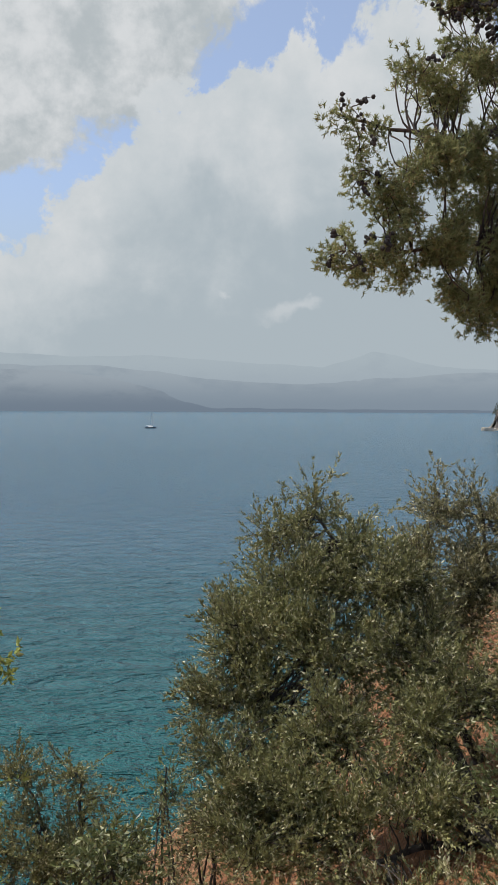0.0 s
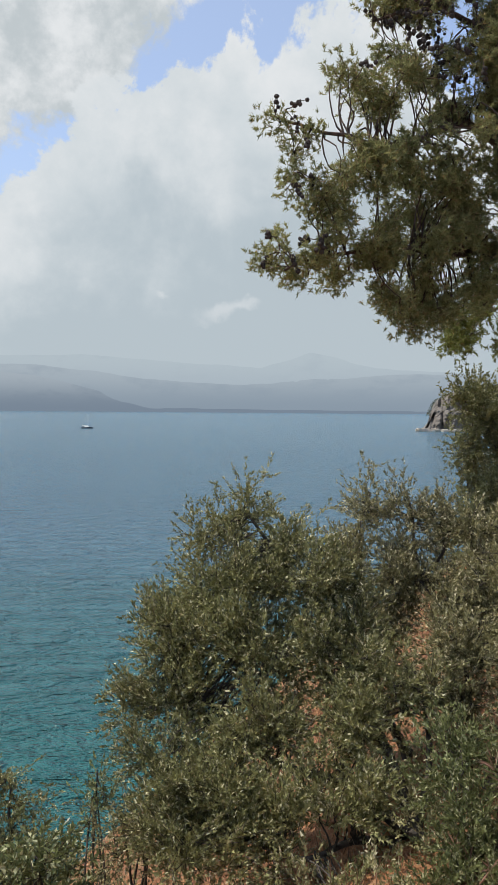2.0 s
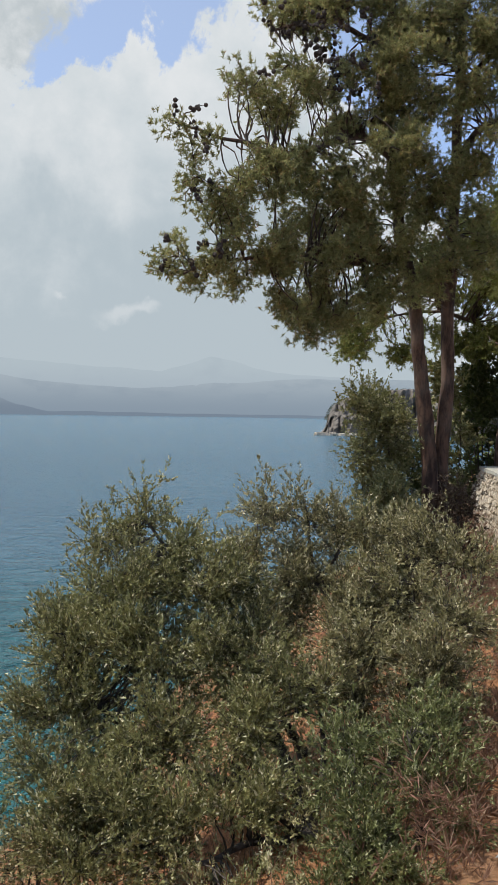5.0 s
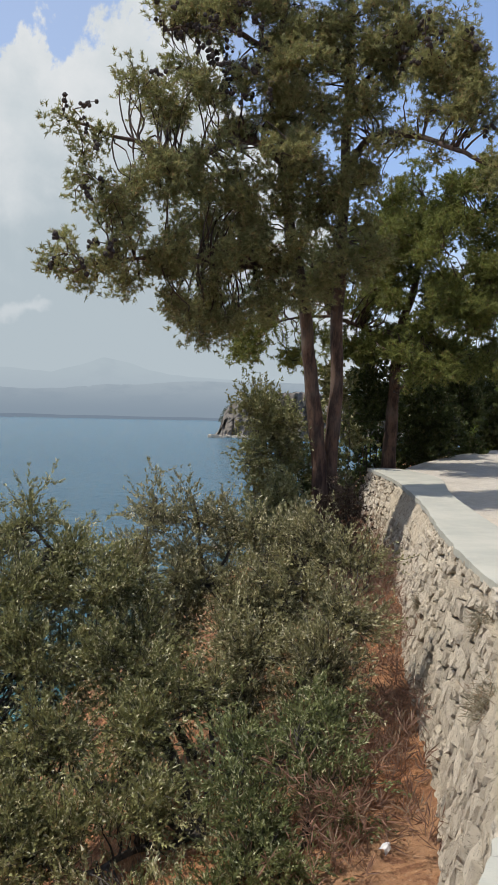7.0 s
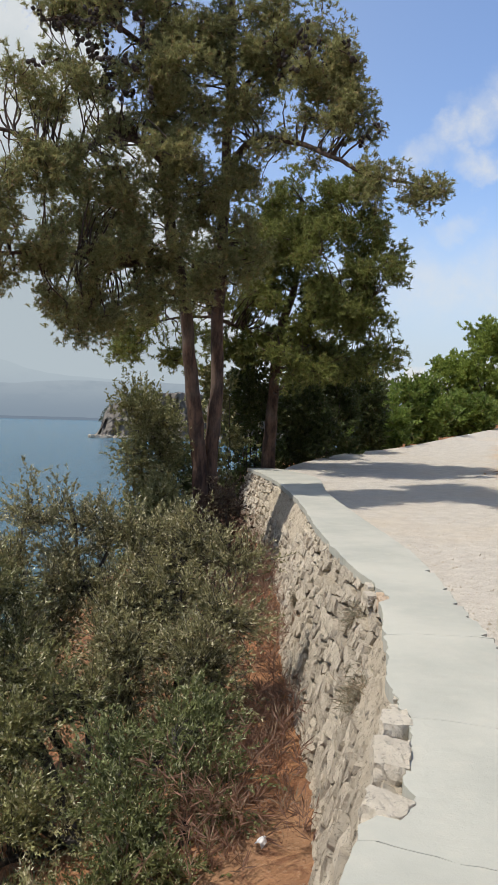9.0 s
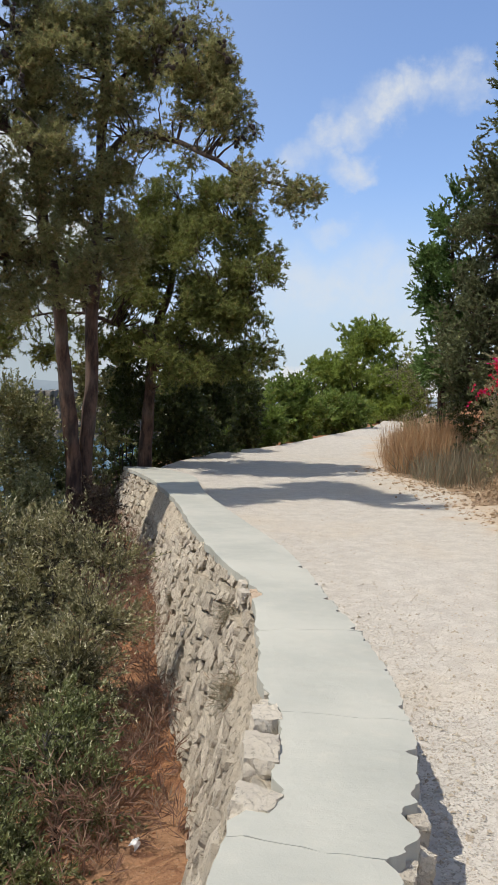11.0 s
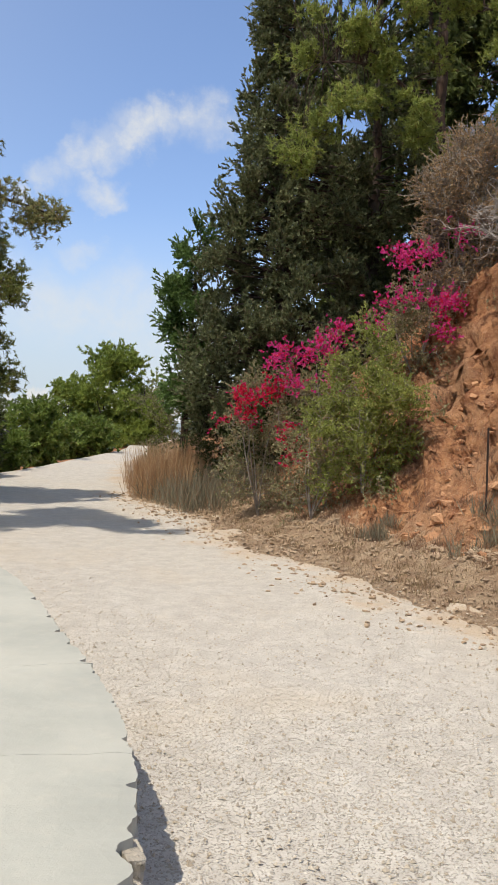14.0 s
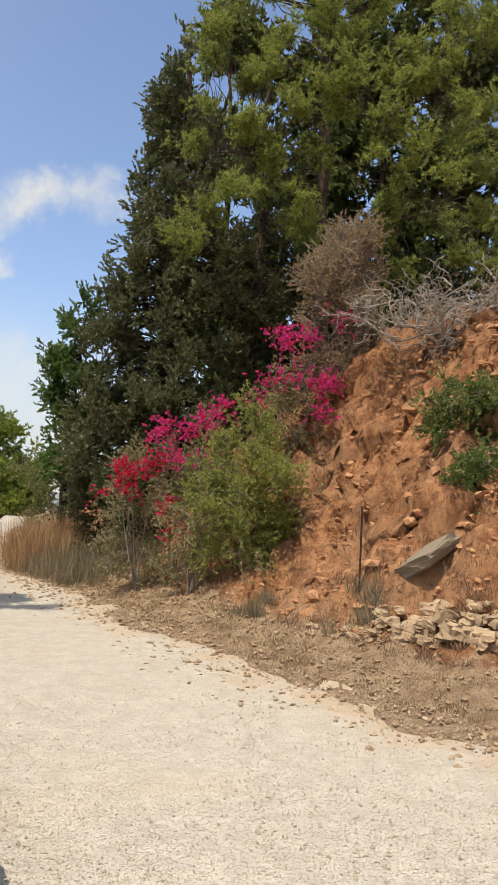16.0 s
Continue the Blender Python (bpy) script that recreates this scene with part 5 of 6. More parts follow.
def slab_mesh(s0, s1):
    """One cast length of coping with ragged edges."""
    k, w = max(4, int((s1 - s0) / (0.016 if run_at(1.2, 1.6) < s0 < run_at(4.2, 6.1) else 0.045))), 9
    s = np.linspace(s0 + 0.0015, s1 - 0.0015, k)
    a = np.stack([np.interp(s, run_left, left[:, i]) for i in (0, 1)], 1)
    b_ = np.stack([np.interp(s, run_left, mate[:, i]) for i in (0, 1)], 1)
    d = unit(b_ - a)
    a = a + d * (0.018 * fbm(s * 9, s * 0) + 0.02 * fbm(s * 2.2, s * 0 + 4))[:, None]
    a = a + d * (np.interp(s, BITE_RUN, BITE_DEPTH) * (1 + 0.3 * fbm(s * 16, s * 0 + 3)))[:, None]
    b_ = b_ - d * (0.022 * np.abs(fbm(s * 7, s * 0 + 9)) + 0.014 * fbm(s * 24, s * 0 + 2))[:, None]
    for mid, half, deep in BITES_ROAD:
        b_ = b_ - d * (deep * np.clip(1 - ((s - mid) / half) ** 2, 0, 1) * (1 + 0.7 * fbm(s * 30, s * 0 + mid)))[:, None]
    t = np.linspace(0, 1, w)
    top = a[:, None] * (1 - t[None, :, None]) + b_[:, None] * t[None, :, None]
    x, y = top[..., 0], top[..., 1]
    bow = 0.005 * (1 - (2 * t - 1) ** 6)
    z = WALL_TOP - 0.012 + bow[None] + 0.008 * fbm(x * 4, y * 4) + lift(s)[:, None]
    # the cracks between lengths wander
    ends = np.exp(-np.minimum(s - s0, s1 - s)[:, None] / 0.12)
    jig = np.where((s - s0 < s1 - s)[:, None], (0.05 * fbm(t * 3 + 7 * s0, t * 0 + s0, 5))[None], (0.05 * fbm(t * 3 + 7 * s1, t * 0 + s1, 5))[None]) * ends
    run_dir = unit(np.gradient(b_ - d * 0.4, axis=0))
    x, y = x + jig * run_dir[:, None, 0], y + jig * run_dir[:, None, 1]
    upper = np.stack([x, y, z], -1)
    under = upper.copy()
    under[..., 2] = WALL_TOP - 0.085 + lift(s)[:, None]
    n = k * w
    idx = np.arange(n).reshape(k, w)
    faces = [sheet(s, t), sheet(s, t)[:, ::-1] + n]
    for e in (idx[:, 0], idx[::-1, -1], idx[0, ::-1], idx[-1]):
        faces.append(np.stack([e[:-1], e[1:], e[1:] + n, e[:-1] + n], -1))
    return mesh_of("slab", np.concatenate([upper.reshape(-1, 3), under.reshape(-1, 3)]), np.concatenate(faces), CONCRETE, False)


def run_road(x, y):
    return float(run_left[((mate - [x, y]) ** 2).sum(1).argmin()])


# where the coping has broken away: from its sea edge (a place beside it, and how deep), and from its road edge
BROKEN = [(1.56, 2.04, 0.0), (1.62, 2.09, 0.06), (1.68, 2.14, 0.12), (1.76, 2.22, 0.135), (1.82, 2.29, 0.12), (1.88, 2.4, 0.115), (1.96, 2.5, 0.12), (2.06, 2.62, 0.125), (2.18, 2.76, 0.12), (2.24, 2.84, 0.085), (2.3, 2.9, 0.06), (2.36, 2.98, 0.06), (2.42, 3.05, 0.03), (2.5, 3.14, 0.0),
          (3.46, 4.58, 0.0), (3.53, 4.72, 0.11), (3.6, 4.86, 0.10), (3.7, 5.05, 0.06), (3.85, 5.36, 0.04), (4.0, 5.7, 0.03), (4.15, 5.95, 0.0)]
BITE_RUN, BITE_DEPTH = [run_at(x, y) for x, y, d in BROKEN], [d for x, y, d in BROKEN]
BITES_ROAD = [(run_road(2.25, 1.85), 0.08, 0.035), (run_road(2.10, 1.73), 0.08, 0.06), (run_road(1.95, 1.61), 0.06, 0.03), (run_road(1.86, 1.55), 0.07, 0.075), (run_road(1.74, 1.43), 0.08, 0.05), (run_road(2.47, 2.1), 0.03, 0.04)]
BITES_ROAD += [(run_road(x, y), h, d) for x, y, h, d in ((2.79, 2.48, 0.03, 0.035), (3.1, 2.89, 0.02, 0.03), (3.44, 3.38, 0.03, 0.03), (3.55, 3.61, 0.045, 0.045), (3.8, 4.02, 0.04, 0.035), (3.97, 4.34, 0.05, 0.04), (4.24, 4.74, 0.05, 0.04), (4.63, 5.43, 0.07, 0.05))]
joints_at = [0.0, 6, 10, 12, run_at(0.7, 1.28), run_at(1.5, 1.95), run_at(2.15, 2.75), run_at(3.0, 3.9), run_at(4.3, 6.36), run_at(5.6, 9.1), run_at(7.1, 12.4), run_left[-1] - 0.01]
for s0, s1 in zip(joints_at, joints_at[1:]):
    piece("slab", slab_mesh(s0, s1), wall, "pale concrete coping slab")


def block(seed, rough=0.16, round_=0.16, face=False):
    """A quarried stone, about one unit wide: a cube with cut corners and an uneven face."""
    g = rng(seed)
    bm = bmesh.new()
    bmesh.ops.create_cube(bm, size=1.0)
    bmesh.ops.subdivide_edges(bm, edges=bm.edges[:], cuts=1, use_grid_fill=True)
    for v in bm.verts:
        flat = v.co.y
        v.co = v.co.lerp(v.co.normalized() * 0.62, round_) + Vector(g.normal(size=3) * rough * 0.35)
        if face:
            v.co.y = flat * (1 - 0.12 * (abs(v.co.x) > 0.3)) + g.normal() * 0.03
    me = bpy.data.meshes.new("stone")
    bm.to_mesh(me)
    bm.free()
    me.materials.append(STONE)
    me.polygons.foreach_set("use_smooth", np.full(len(me.polygons), False))
    return me


def cobble(seed, cuts, mat, rough=0.22, flat=False):
    """A rounded rough stone, about one unit wide, with hollows and ledges."""
    g = rng(seed)
    bm = bmesh.new()
    bmesh.ops.create_cube(bm, size=1.0)
    bmesh.ops.subdivide_edges(bm, edges=bm.edges[:], cuts=cuts, use_grid_fill=True)
    shift = Vector(g.normal(size=3) * 40)
    skew = g.normal(size=(3, 3)) * 0.12
    for v in bm.verts:
        p = v.co.lerp(v.co.normalized() * 0.6, 0.42)
        p = p + Vector(skew @ np.array(p))
        wave = noise.noise_vector(p * 1.9 + shift) * rough + noise.noise_vector(p * 4.6 + shift) * rough * 0.5
        if flat:
            wave.y *= 0.45
        v.co = p + wave
    me = bpy.data.meshes.new("stone")
    bm.to_mesh(me)
    bm.free()
    me.materials.append(mat)
    me.polygons.foreach_set("use_smooth", np.full(len(me.polygons), cuts < 3))
    return me


BLOCKS = [block(100 + k) for k in range(10)]


def faced_stone(seed, cuts):
    """A roughly squared stone, one unit wide, its outer face (+y) flat and pitted, its corners knocked off."""
    g = rng(seed)
    bm = bmesh.new()
    bmesh.ops.create_cube(bm, size=1.0)
    bmesh.ops.subdivide_edges(bm, edges=bm.edges[:], cuts=cuts, use_grid_fill=True)
    shift = Vector(g.normal(size=3) * 40)
    taper, lean = g.uniform(-0.22, 0.22, 2), g.uniform(-0.2, 0.2)
    for v in bm.verts:
        p = v.co.lerp(v.co.normalized() * 0.62, 0.2)
        p.x, p.z = p.x * (1 + taper[0] * p.z) + lean * p.z * 0.5, p.z * (1 + taper[1] * p.x * 2)
        wave = noise.noise_vector(p * 2.2 + shift) * 0.15 + noise.noise_vector(p * 5.0 + shift) * 0.12
        wave.y *= 0.8
        v.co = p + wave
    me = bpy.data.meshes.new("stone")
    bm.to_mesh(me)
    bm.free()
    me.materials.append(STONE)
    me.polygons.foreach_set("use_smooth", np.full(len(me.polygons), False))
    return me


FACED = [faced_stone(120 + k, 2) for k in range(16)]
FACED_FAR = [faced_stone(140 + k, 1) for k in range(10)]


def face_frame(s, h):
    """A place on the sea face: s along it, h from its foot (0) to the coping (1)."""
    a = np.array([np.interp(s, run_left, left[:, i]) for i in (0, 1)])
    ahead = np.array([np.interp(s + 0.1, run_left, left[:, i]) for i in (0, 1)]) - a
    ahead = ahead / np.linalg.norm(ahead)
    out = np.array([-ahead[1], ahead[0]])
    z = -1.0 + h * 1.4
    off = np.interp(z, [-1.0, 0.0, 0.43], [0.38, 0.16, -0.03])
    p = a + out * off
    z += float(lift(np.array([s]))[0]) * h
    return Vector((p[0], p[1], z)), Vector((ahead[0], ahead[1], 0)), Vector((out[0], out[1], 0.3)).normalized()


def lay_stones():
    """Rough courses of rubble bedded flush in the mortar; where render covers them, only a few corners come through."""
    g = rng(8)
    rest_v, rest_f, count = [], [], 0
    s_near = run_at(1.3, 1.75)
    h = -0.02
    while h < 0.99:
        tall = float(g.uniform(0.055, 0.115))
        s = s_near - 1.2 + float(g.uniform(0, 0.2))
        while s < run_left[-1] - 0.1:
            wide = float(g.choice([0.08, 0.11, 0.15, 0.2, 0.28]) * g.uniform(0.8, 1.2))
            cover = float(render_over(np.array([s]), h)[0])
            p, e, o = face_frame(s + wide / 2, min(1, h + tall / 2 + float(g.normal(0, 0.015))))
            turn = Matrix((e, o, e.cross(o))).transposed().to_4x4() @ pose(0, 0, 0, float(g.normal(0, 4)), float(g.normal(0, 7)), float(g.normal(0, 5)))
            size = Matrix.Diagonal((wide * 1.02, 0.16, tall * 1.4 * 1.0 * float(g.uniform(0.78, 1.12)), 1))
            sunk = -0.066 + float(g.normal(0, 0.011)) - 0.05 * min(1, max(0, cover * 3))
            m = Matrix.Translation(p + o * sunk) @ turn @ size
            if g.random() < 0.05 or sunk < -0.13:
                s += wide + 0.01
                continue
            near = count < 300 and s < s_near + 9
            me = FACED[int(g.integers(16))] if near else FACED_FAR[int(g.integers(10))]
            if near:
                piece("stone", me, wall, "", m)
                count += 1
            else:
                v = np.array([m @ q.co for q in me.vertices])
                rest_f.append(np.array([f.vertices[:] for f in me.polygons]) + sum(map(len, rest_v)))
                rest_v.append(v)
            s += wide + float(g.uniform(0.004, 0.02))
        h += tall + 0.005
    tagged(piece("stonework", mesh_of("stonework", np.concatenate(rest_v), np.concatenate(rest_f), STONE), wall), kind="stuff")


lay_stones()


def broken_block(seed, mat):
    """A freshly broken squarish block, one unit wide, with a flat split top."""
    g = rng(seed)
    bm = bmesh.new()
    bmesh.ops.create_cube(bm, size=1.0)
    bmesh.ops.subdivide_edges(bm, edges=bm.edges[:], cuts=5, use_grid_fill=True)
    shift = Vector(g.normal(size=3) * 40)
    cut = g.uniform(-0.25, 0.25, 4)
    for v in bm.verts:
        p = v.co.lerp(v.co.normalized() * 0.64, 0.16)
        p.x, p.y = p.x * (1 + cut[0] * p.y) + cut[1] * p.y, p.y * (1 + cut[2] * p.x)
        wave = noise.noise_vector(p * 2.4 + shift) * 0.1 + noise.noise_vector(p * 6.5 + shift) * 0.07
        wave.z *= 0.6
        v.co = p + wave + Vector((0, 0, cut[3] * 0.3 * p.x))
    me = bpy.data.meshes.new("stone")
    bm.to_mesh(me)
    bm.free()
    me.materials.append(mat)
    me.polygons.foreach_set("use_smooth", np.full(len(me.polygons), False))
    return me


def rubble_top():
    """Broken masonry laid bare where the coping has fallen away, on both edges."""
    # place, length along the wall, width across it, height, middle height, own turn
    for k, (x, y, long_, wide, tall, z, turn) in enumerate((
            (1.97, 2.425, 0.25, 0.14, 0.14, 0.437, 4), (1.715, 2.105, 0.165, 0.155, 0.14, 0.43, -10), (2.20, 2.71, 0.15, 0.12, 0.13, 0.437, 10), (2.33, 2.86, 0.09, 0.07, 0.09, 0.43, 30), (2.415, 2.965, 0.07, 0.06, 0.08, 0.438, 0),
            (1.84, 2.25, 0.05, 0.08, 0.06, 0.39, 12), (2.10, 2.57, 0.04, 0.08, 0.06, 0.39, -8), (1.63, 2.06, 0.06, 0.07, 0.07, 0.43, 20),
            (3.60, 4.72, 0.16, 0.10, 0.09, 0.43, 5), (3.70, 4.86, 0.10, 0.10, 0.09, 0.435, 40), (3.63, 4.95, 0.14, 0.08, 0.08, 0.43, 12), (3.80, 5.2, 0.13, 0.06, 0.08, 0.435, 0))):
        i = ((left - [x, y]) ** 2).sum(1).argmin()
        ahead = left[min(i + 2, len(left) - 1)] - left[i - 2]
        yaw = math.degrees(math.atan2(ahead[1], ahead[0]))
        mat = PALE_STONE if k not in (8, 9) else WARM_STONE
        piece("stone", broken_block(300 + k, mat), wall, "pale broken stone" if mat is PALE_STONE else "rust-stained broken stone", pose(x, y, z, 2, -3, yaw + turn) @ Matrix.Diagonal((long_, wide, tall, 1)))
    for k, (x, y, size, z) in enumerate(((2.29, 1.90, 0.10, 0.40), (2.17, 1.775, 0.13, 0.415), (2.11, 1.70, 0.10, 0.36), (2.03, 1.665, 0.09, 0.41), (1.93, 1.585, 0.12, 0.40), (1.855, 1.50, 0.13, 0.37), (1.79, 1.47, 0.12, 0.415), (1.70, 1.39, 0.14, 0.40), (2.40, 2.02, 0.08, 0.38), (2.2, 1.77, 0.12, 0.27), (2.0, 1.6, 0.15, 0.24), (1.8, 1.42, 0.14, 0.22))):
        piece("stone", broken_block(320 + k, PALE_STONE), wall, "pale broken stone", pose(x - 0.035, y + 0.035, z, 8, -6, 42 + 23 * (k % 4)) @ Matrix.Diagonal((size * 0.95, size * 0.6, size * 0.6, 1)))


rubble_top()

# ---- the headland, the boat and the opposite shore ----
ORIGIN = (0.06, 0.0, EYE)


def build_headland():
    """A rocky cape with a cliff to the sea, its top sloping up inland."""
    d0 = 640.0
    az = np.linspace(15.75, 40, 150)
    t = np.linspace(0, 1, 26)
    top_el = np.interp(az, [15.75, 16.3, 16.8, 17.4, 18.3, 19.5, 22, 26, 33, 40], [-1.35, -1.0, 0.7, 1.2, 1.6, 1.9, 2.1, 1.8, 1.4, 1.2])
    a, f = np.meshgrid(np.radians(az), t, indexing="ij")
    top = (EYE + d0 * np.tan(np.radians(top_el)))[:, None]
    rough = fbm(a * 120, f * 7)
    cliff = np.minimum(f / 0.72, 1)
    z = WATER - 1 + (top - WATER) * (cliff**0.9) * (0.86 + 0.14 * f)
    d = d0 + 22 * f + 110 * np.clip(f - 0.72, 0, 1) + 13 * rough * np.sin(np.pi * np.clip(f, 0.05, 0.95)) + 14 * fbm(a * 260, f * 2.5)
    v = np.stack([d * np.sin(a), d * np.cos(a), z + 1.5 * fbm(a * 900, f * 14) * (f > 0.05)], -1)
    root = thing("headland", (d0 * math.sin(radians(18)), d0 * math.cos(radians(18)), WATER), "rocky brown headland with a sheer cliff into the sea", "headland", kind="structure")
    piece("cliff", mesh_of("cliff", v.reshape(-1, 3), sheet(az, t), CLIFF, False), root)
    # pale boulders along the waterline and scrub over the top
    g = rng(14)
    bv, bf = [], []
    for k in range(120):
        b_az = 15.72 + 5.5 * g.random() ** 1.3
        size = g.uniform(0.8, 2.4)
        me = BLOCKS[int(g.integers(10))]
        c = np.array(polar(b_az, 0, d0 - 9 + g.uniform(-4, 6)))
        c[2] = WATER + g.uniform(0.0, 1.4)
        q = np.array([p.co for p in me.vertices]) * [size * 1.5, size, size] + c
        bf.append(np.array([p.vertices[:] for p in me.polygons]) + len(bv) * len(q))
        bv.append(q)
    tagged(piece("boulders", mesh_of("boulders", np.concatenate(bv), np.concatenate(bf), PALE_ROCK), root, "pale boulders along the waterline"), kind="stuff")
    n = 900
    b_az = 16.6 + 20 * g.random(n) ** 1.2
    h = np.interp(b_az, az, top_el)
    f = g.random(n)
    d = d0 + 24 + 60 * f
    c = np.stack([d * np.sin(np.radians(b_az)), d * np.cos(np.radians(b_az)), EYE + d0 * np.tan(np.radians(h)) - 2 - 3 * (1 - f)], 1)
    base = np.repeat(c, 12, axis=0) + g.normal(size=(n * 12, 3)) * [1.6, 1.6, 1.0]
    lv, lf = blades(base, g.normal(size=base.shape) + [0, 0, 0.6], 1.4, 1.0, g)
    tagged(piece("scrub", mesh_of("scrub", lv, lf, FAR_SCRUB), root, "low grey-green scrub on the headland"), kind="stuff")


PALE_ROCK = make_stone("pale shore rock", (0.36, 0.31, 0.25), (0.6, 0.53, 0.44), 0.4, 0.2)
FAR_SCRUB = leafy("distant scrub", (0.07, 0.085, 0.06), (0.16, 0.165, 0.11), None, 0.0, 0.1)
build_headland()


def loft(sections):
    """A hull from rows of points."""
    v = np.array(sections, float)
    return v.reshape(-1, 3), sheet(np.arange(v.shape[0]), np.arange(v.shape[1]))


def build_boat():
    x, y, _ = polar(-6.75, 0, 640)
    base = (x, y, WATER)
    root = thing("sailboat", base, "small sailing boat at anchor with sails furled", "boat")
    dark = make_plain("dark blue hull", (0.03, 0.04, 0.06), 0.4)
    pale = make_plain("white deck paint", (0.75, 0.75, 0.72), 0.5)
    alloy = make_plain("grey mast alloy", (0.45, 0.46, 0.48), 0.4, 0.6)
    rows = []
    for s in np.linspace(0, 1, 14):
        w = 1.35 * (1 - (2 * s - 0.85) ** 2 * 0.75) ** 0.7 if s < 0.98 else 0.05
        w = max(w, 0.05)
        deck = 0.85 + 0.35 * s**2
        rows.append([(x - 4.2 + 8.4 * s, y + w * k, WATER + z) for k, z in ((-1, deck), (-0.95, 0.4), (-0.6, -0.2), (0, -0.35), (0.6, -0.2), (0.95, 0.4), (1, deck), (0, deck + 0.06), (-1, deck))])
    v, f = loft(rows)
    piece("hull", mesh_of("hull", v, f, dark, True), root, "dark hull")
    rows = [[(x - 1.8 + 3.4 * s, y + k * 0.75 * math.sin(math.pi * min(max(s, 0.12), 0.9)) ** 0.3, WATER + 0.9 + z) for k, z in ((-1, 0), (-0.85, 0.55), (0, 0.65), (0.85, 0.55), (1, 0))] for s in np.linspace(0, 1, 8)]
    v, f = loft(rows)
    piece("cabin", mesh_of("cabin", v, f, pale, True), root, "white cabin top")
    v, f = tubes([[(x + 0.6, y, WATER + 1), (x + 0.6, y, WATER + 6), (x + 0.6, y, WATER + 11.5)]], [[0.11, 0.10, 0.07]], 8)
    piece("mast", mesh_of("mast", v, f, alloy, True), root)
    v, f = tubes([[(x + 0.5, y, WATER + 2.1), (x - 1.5, y, WATER + 2.05), (x - 3.4, y, WATER + 2.1)]], [[0.17, 0.2, 0.12]], 8)
    piece("boom", mesh_of("boom", v, f, pale, True), root, "boom with a furled white sail")
    for end in (4.1, -4.0):
        v, f = tubes([[(x + end, y, WATER + 1.1), (x + 0.6 + (end - 0.6) * 0.5, y, WATER + 6.3), (x + 0.6, y, WATER + 11.4)]], [[0.025, 0.025, 0.025]], 4)
        piece("stay", mesh_of("stay", v, f, alloy), root)


build_boat()


def build_shore():
    """The low far shore: a dark strip of trees with pale houses."""
    g = rng(17)
    n = 520
    az = np.sort(g.uniform(-20, 30, n))
    d = 4380.0
    root = thing("far_shore", polar(0, -0.2, d), "thin dark tree line with pale houses on the opposite shore", "shoreline", kind="structure")
    v, f = [], []
    for k, a in enumerate(az):
        w, h = g.uniform(12, 60), g.uniform(4, 11)
        x, y, _ = polar(a, 0, d)
        e = np.array([math.cos(radians(a)), -math.sin(radians(a)), 0])
        c = np.array([x, y, WATER])
        out = np.array([math.sin(radians(a)), math.cos(radians(a)), 0]) * 8
        ring = [c - e * w, c - e * w * 0.6 + [0, 0, h * 0.8], c + [0, 0, h], c + e * w * 0.5 + [0, 0, h * 0.7], c + e * w]
        v += [p for q in ring for p in (q, q + out)]
        b0 = 10 * k
        f += [[b0 + 2 * i, b0 + 2 * i + 2, b0 + 2 * i + 3, b0 + 2 * i + 1] for i in range(4)]
        f += [[b0, b0 + 2, b0 + 4, b0 + 4], [b0, b0 + 4, b0 + 6, b0 + 8]]
    f = [q if len(set(q)) == 4 else [q[0], q[1], q[2], q[0]] for q in f]
    v = np.array(v)
    tri = []
    for q in f:
        tri.append(q[:3])
        if q[3] != q[0] and q[3] != q[2]:
            tri.append([q[0], q[2], q[3]])
    tagged(piece("treeline", mesh_of("treeline", v, np.array(tri), SHORE_DARK), root), kind="stuff")
    house = bmesh.new()
    for k in range(46):
        a = g.choice([-4.5, -1.5, 1, 2.2, 4, 7, 10, 12.5]) + g.normal() * 0.9
        x, y, _ = polar(a, 0, d - 20)
        s = g.uniform(5, 12)
        bmesh.ops.create_cube(house, size=1.0, matrix=Matrix.Translation((x, y, WATER + 2.5 + g.uniform(0, 9))) @ pose(0, 0, 0, 0, 0, -a) @ Matrix.Diagonal((s * 1.6, s, s * 0.6, 1)))
    me = bpy.data.meshes.new("houses")
    house.to_mesh(me)
    house.free()
    me.materials.append(SHORE_PALE)
    tagged(piece("houses", me, root, "pale houses along the far shore"), kind="stuff")


# the far shore has its haze painted in the same way
SHORE_DARK = make_painted_haze("hazy far trees", (0.13, 0.17, 0.2), (0.17, 0.21, 0.24), (0.11, 0.15, 0.18), -13, 5)
SHORE_PALE = make_painted_haze("hazy far houses", (0.40, 0.43, 0.45), (0.46, 0.48, 0.5), (0.36, 0.36, 0.36), -13, 5)
build_shore()

# ---- the bank: rubble, dry-stone edging, post and slab ----
ORIGIN = (0.19, -0.17, EYE + 0.06)


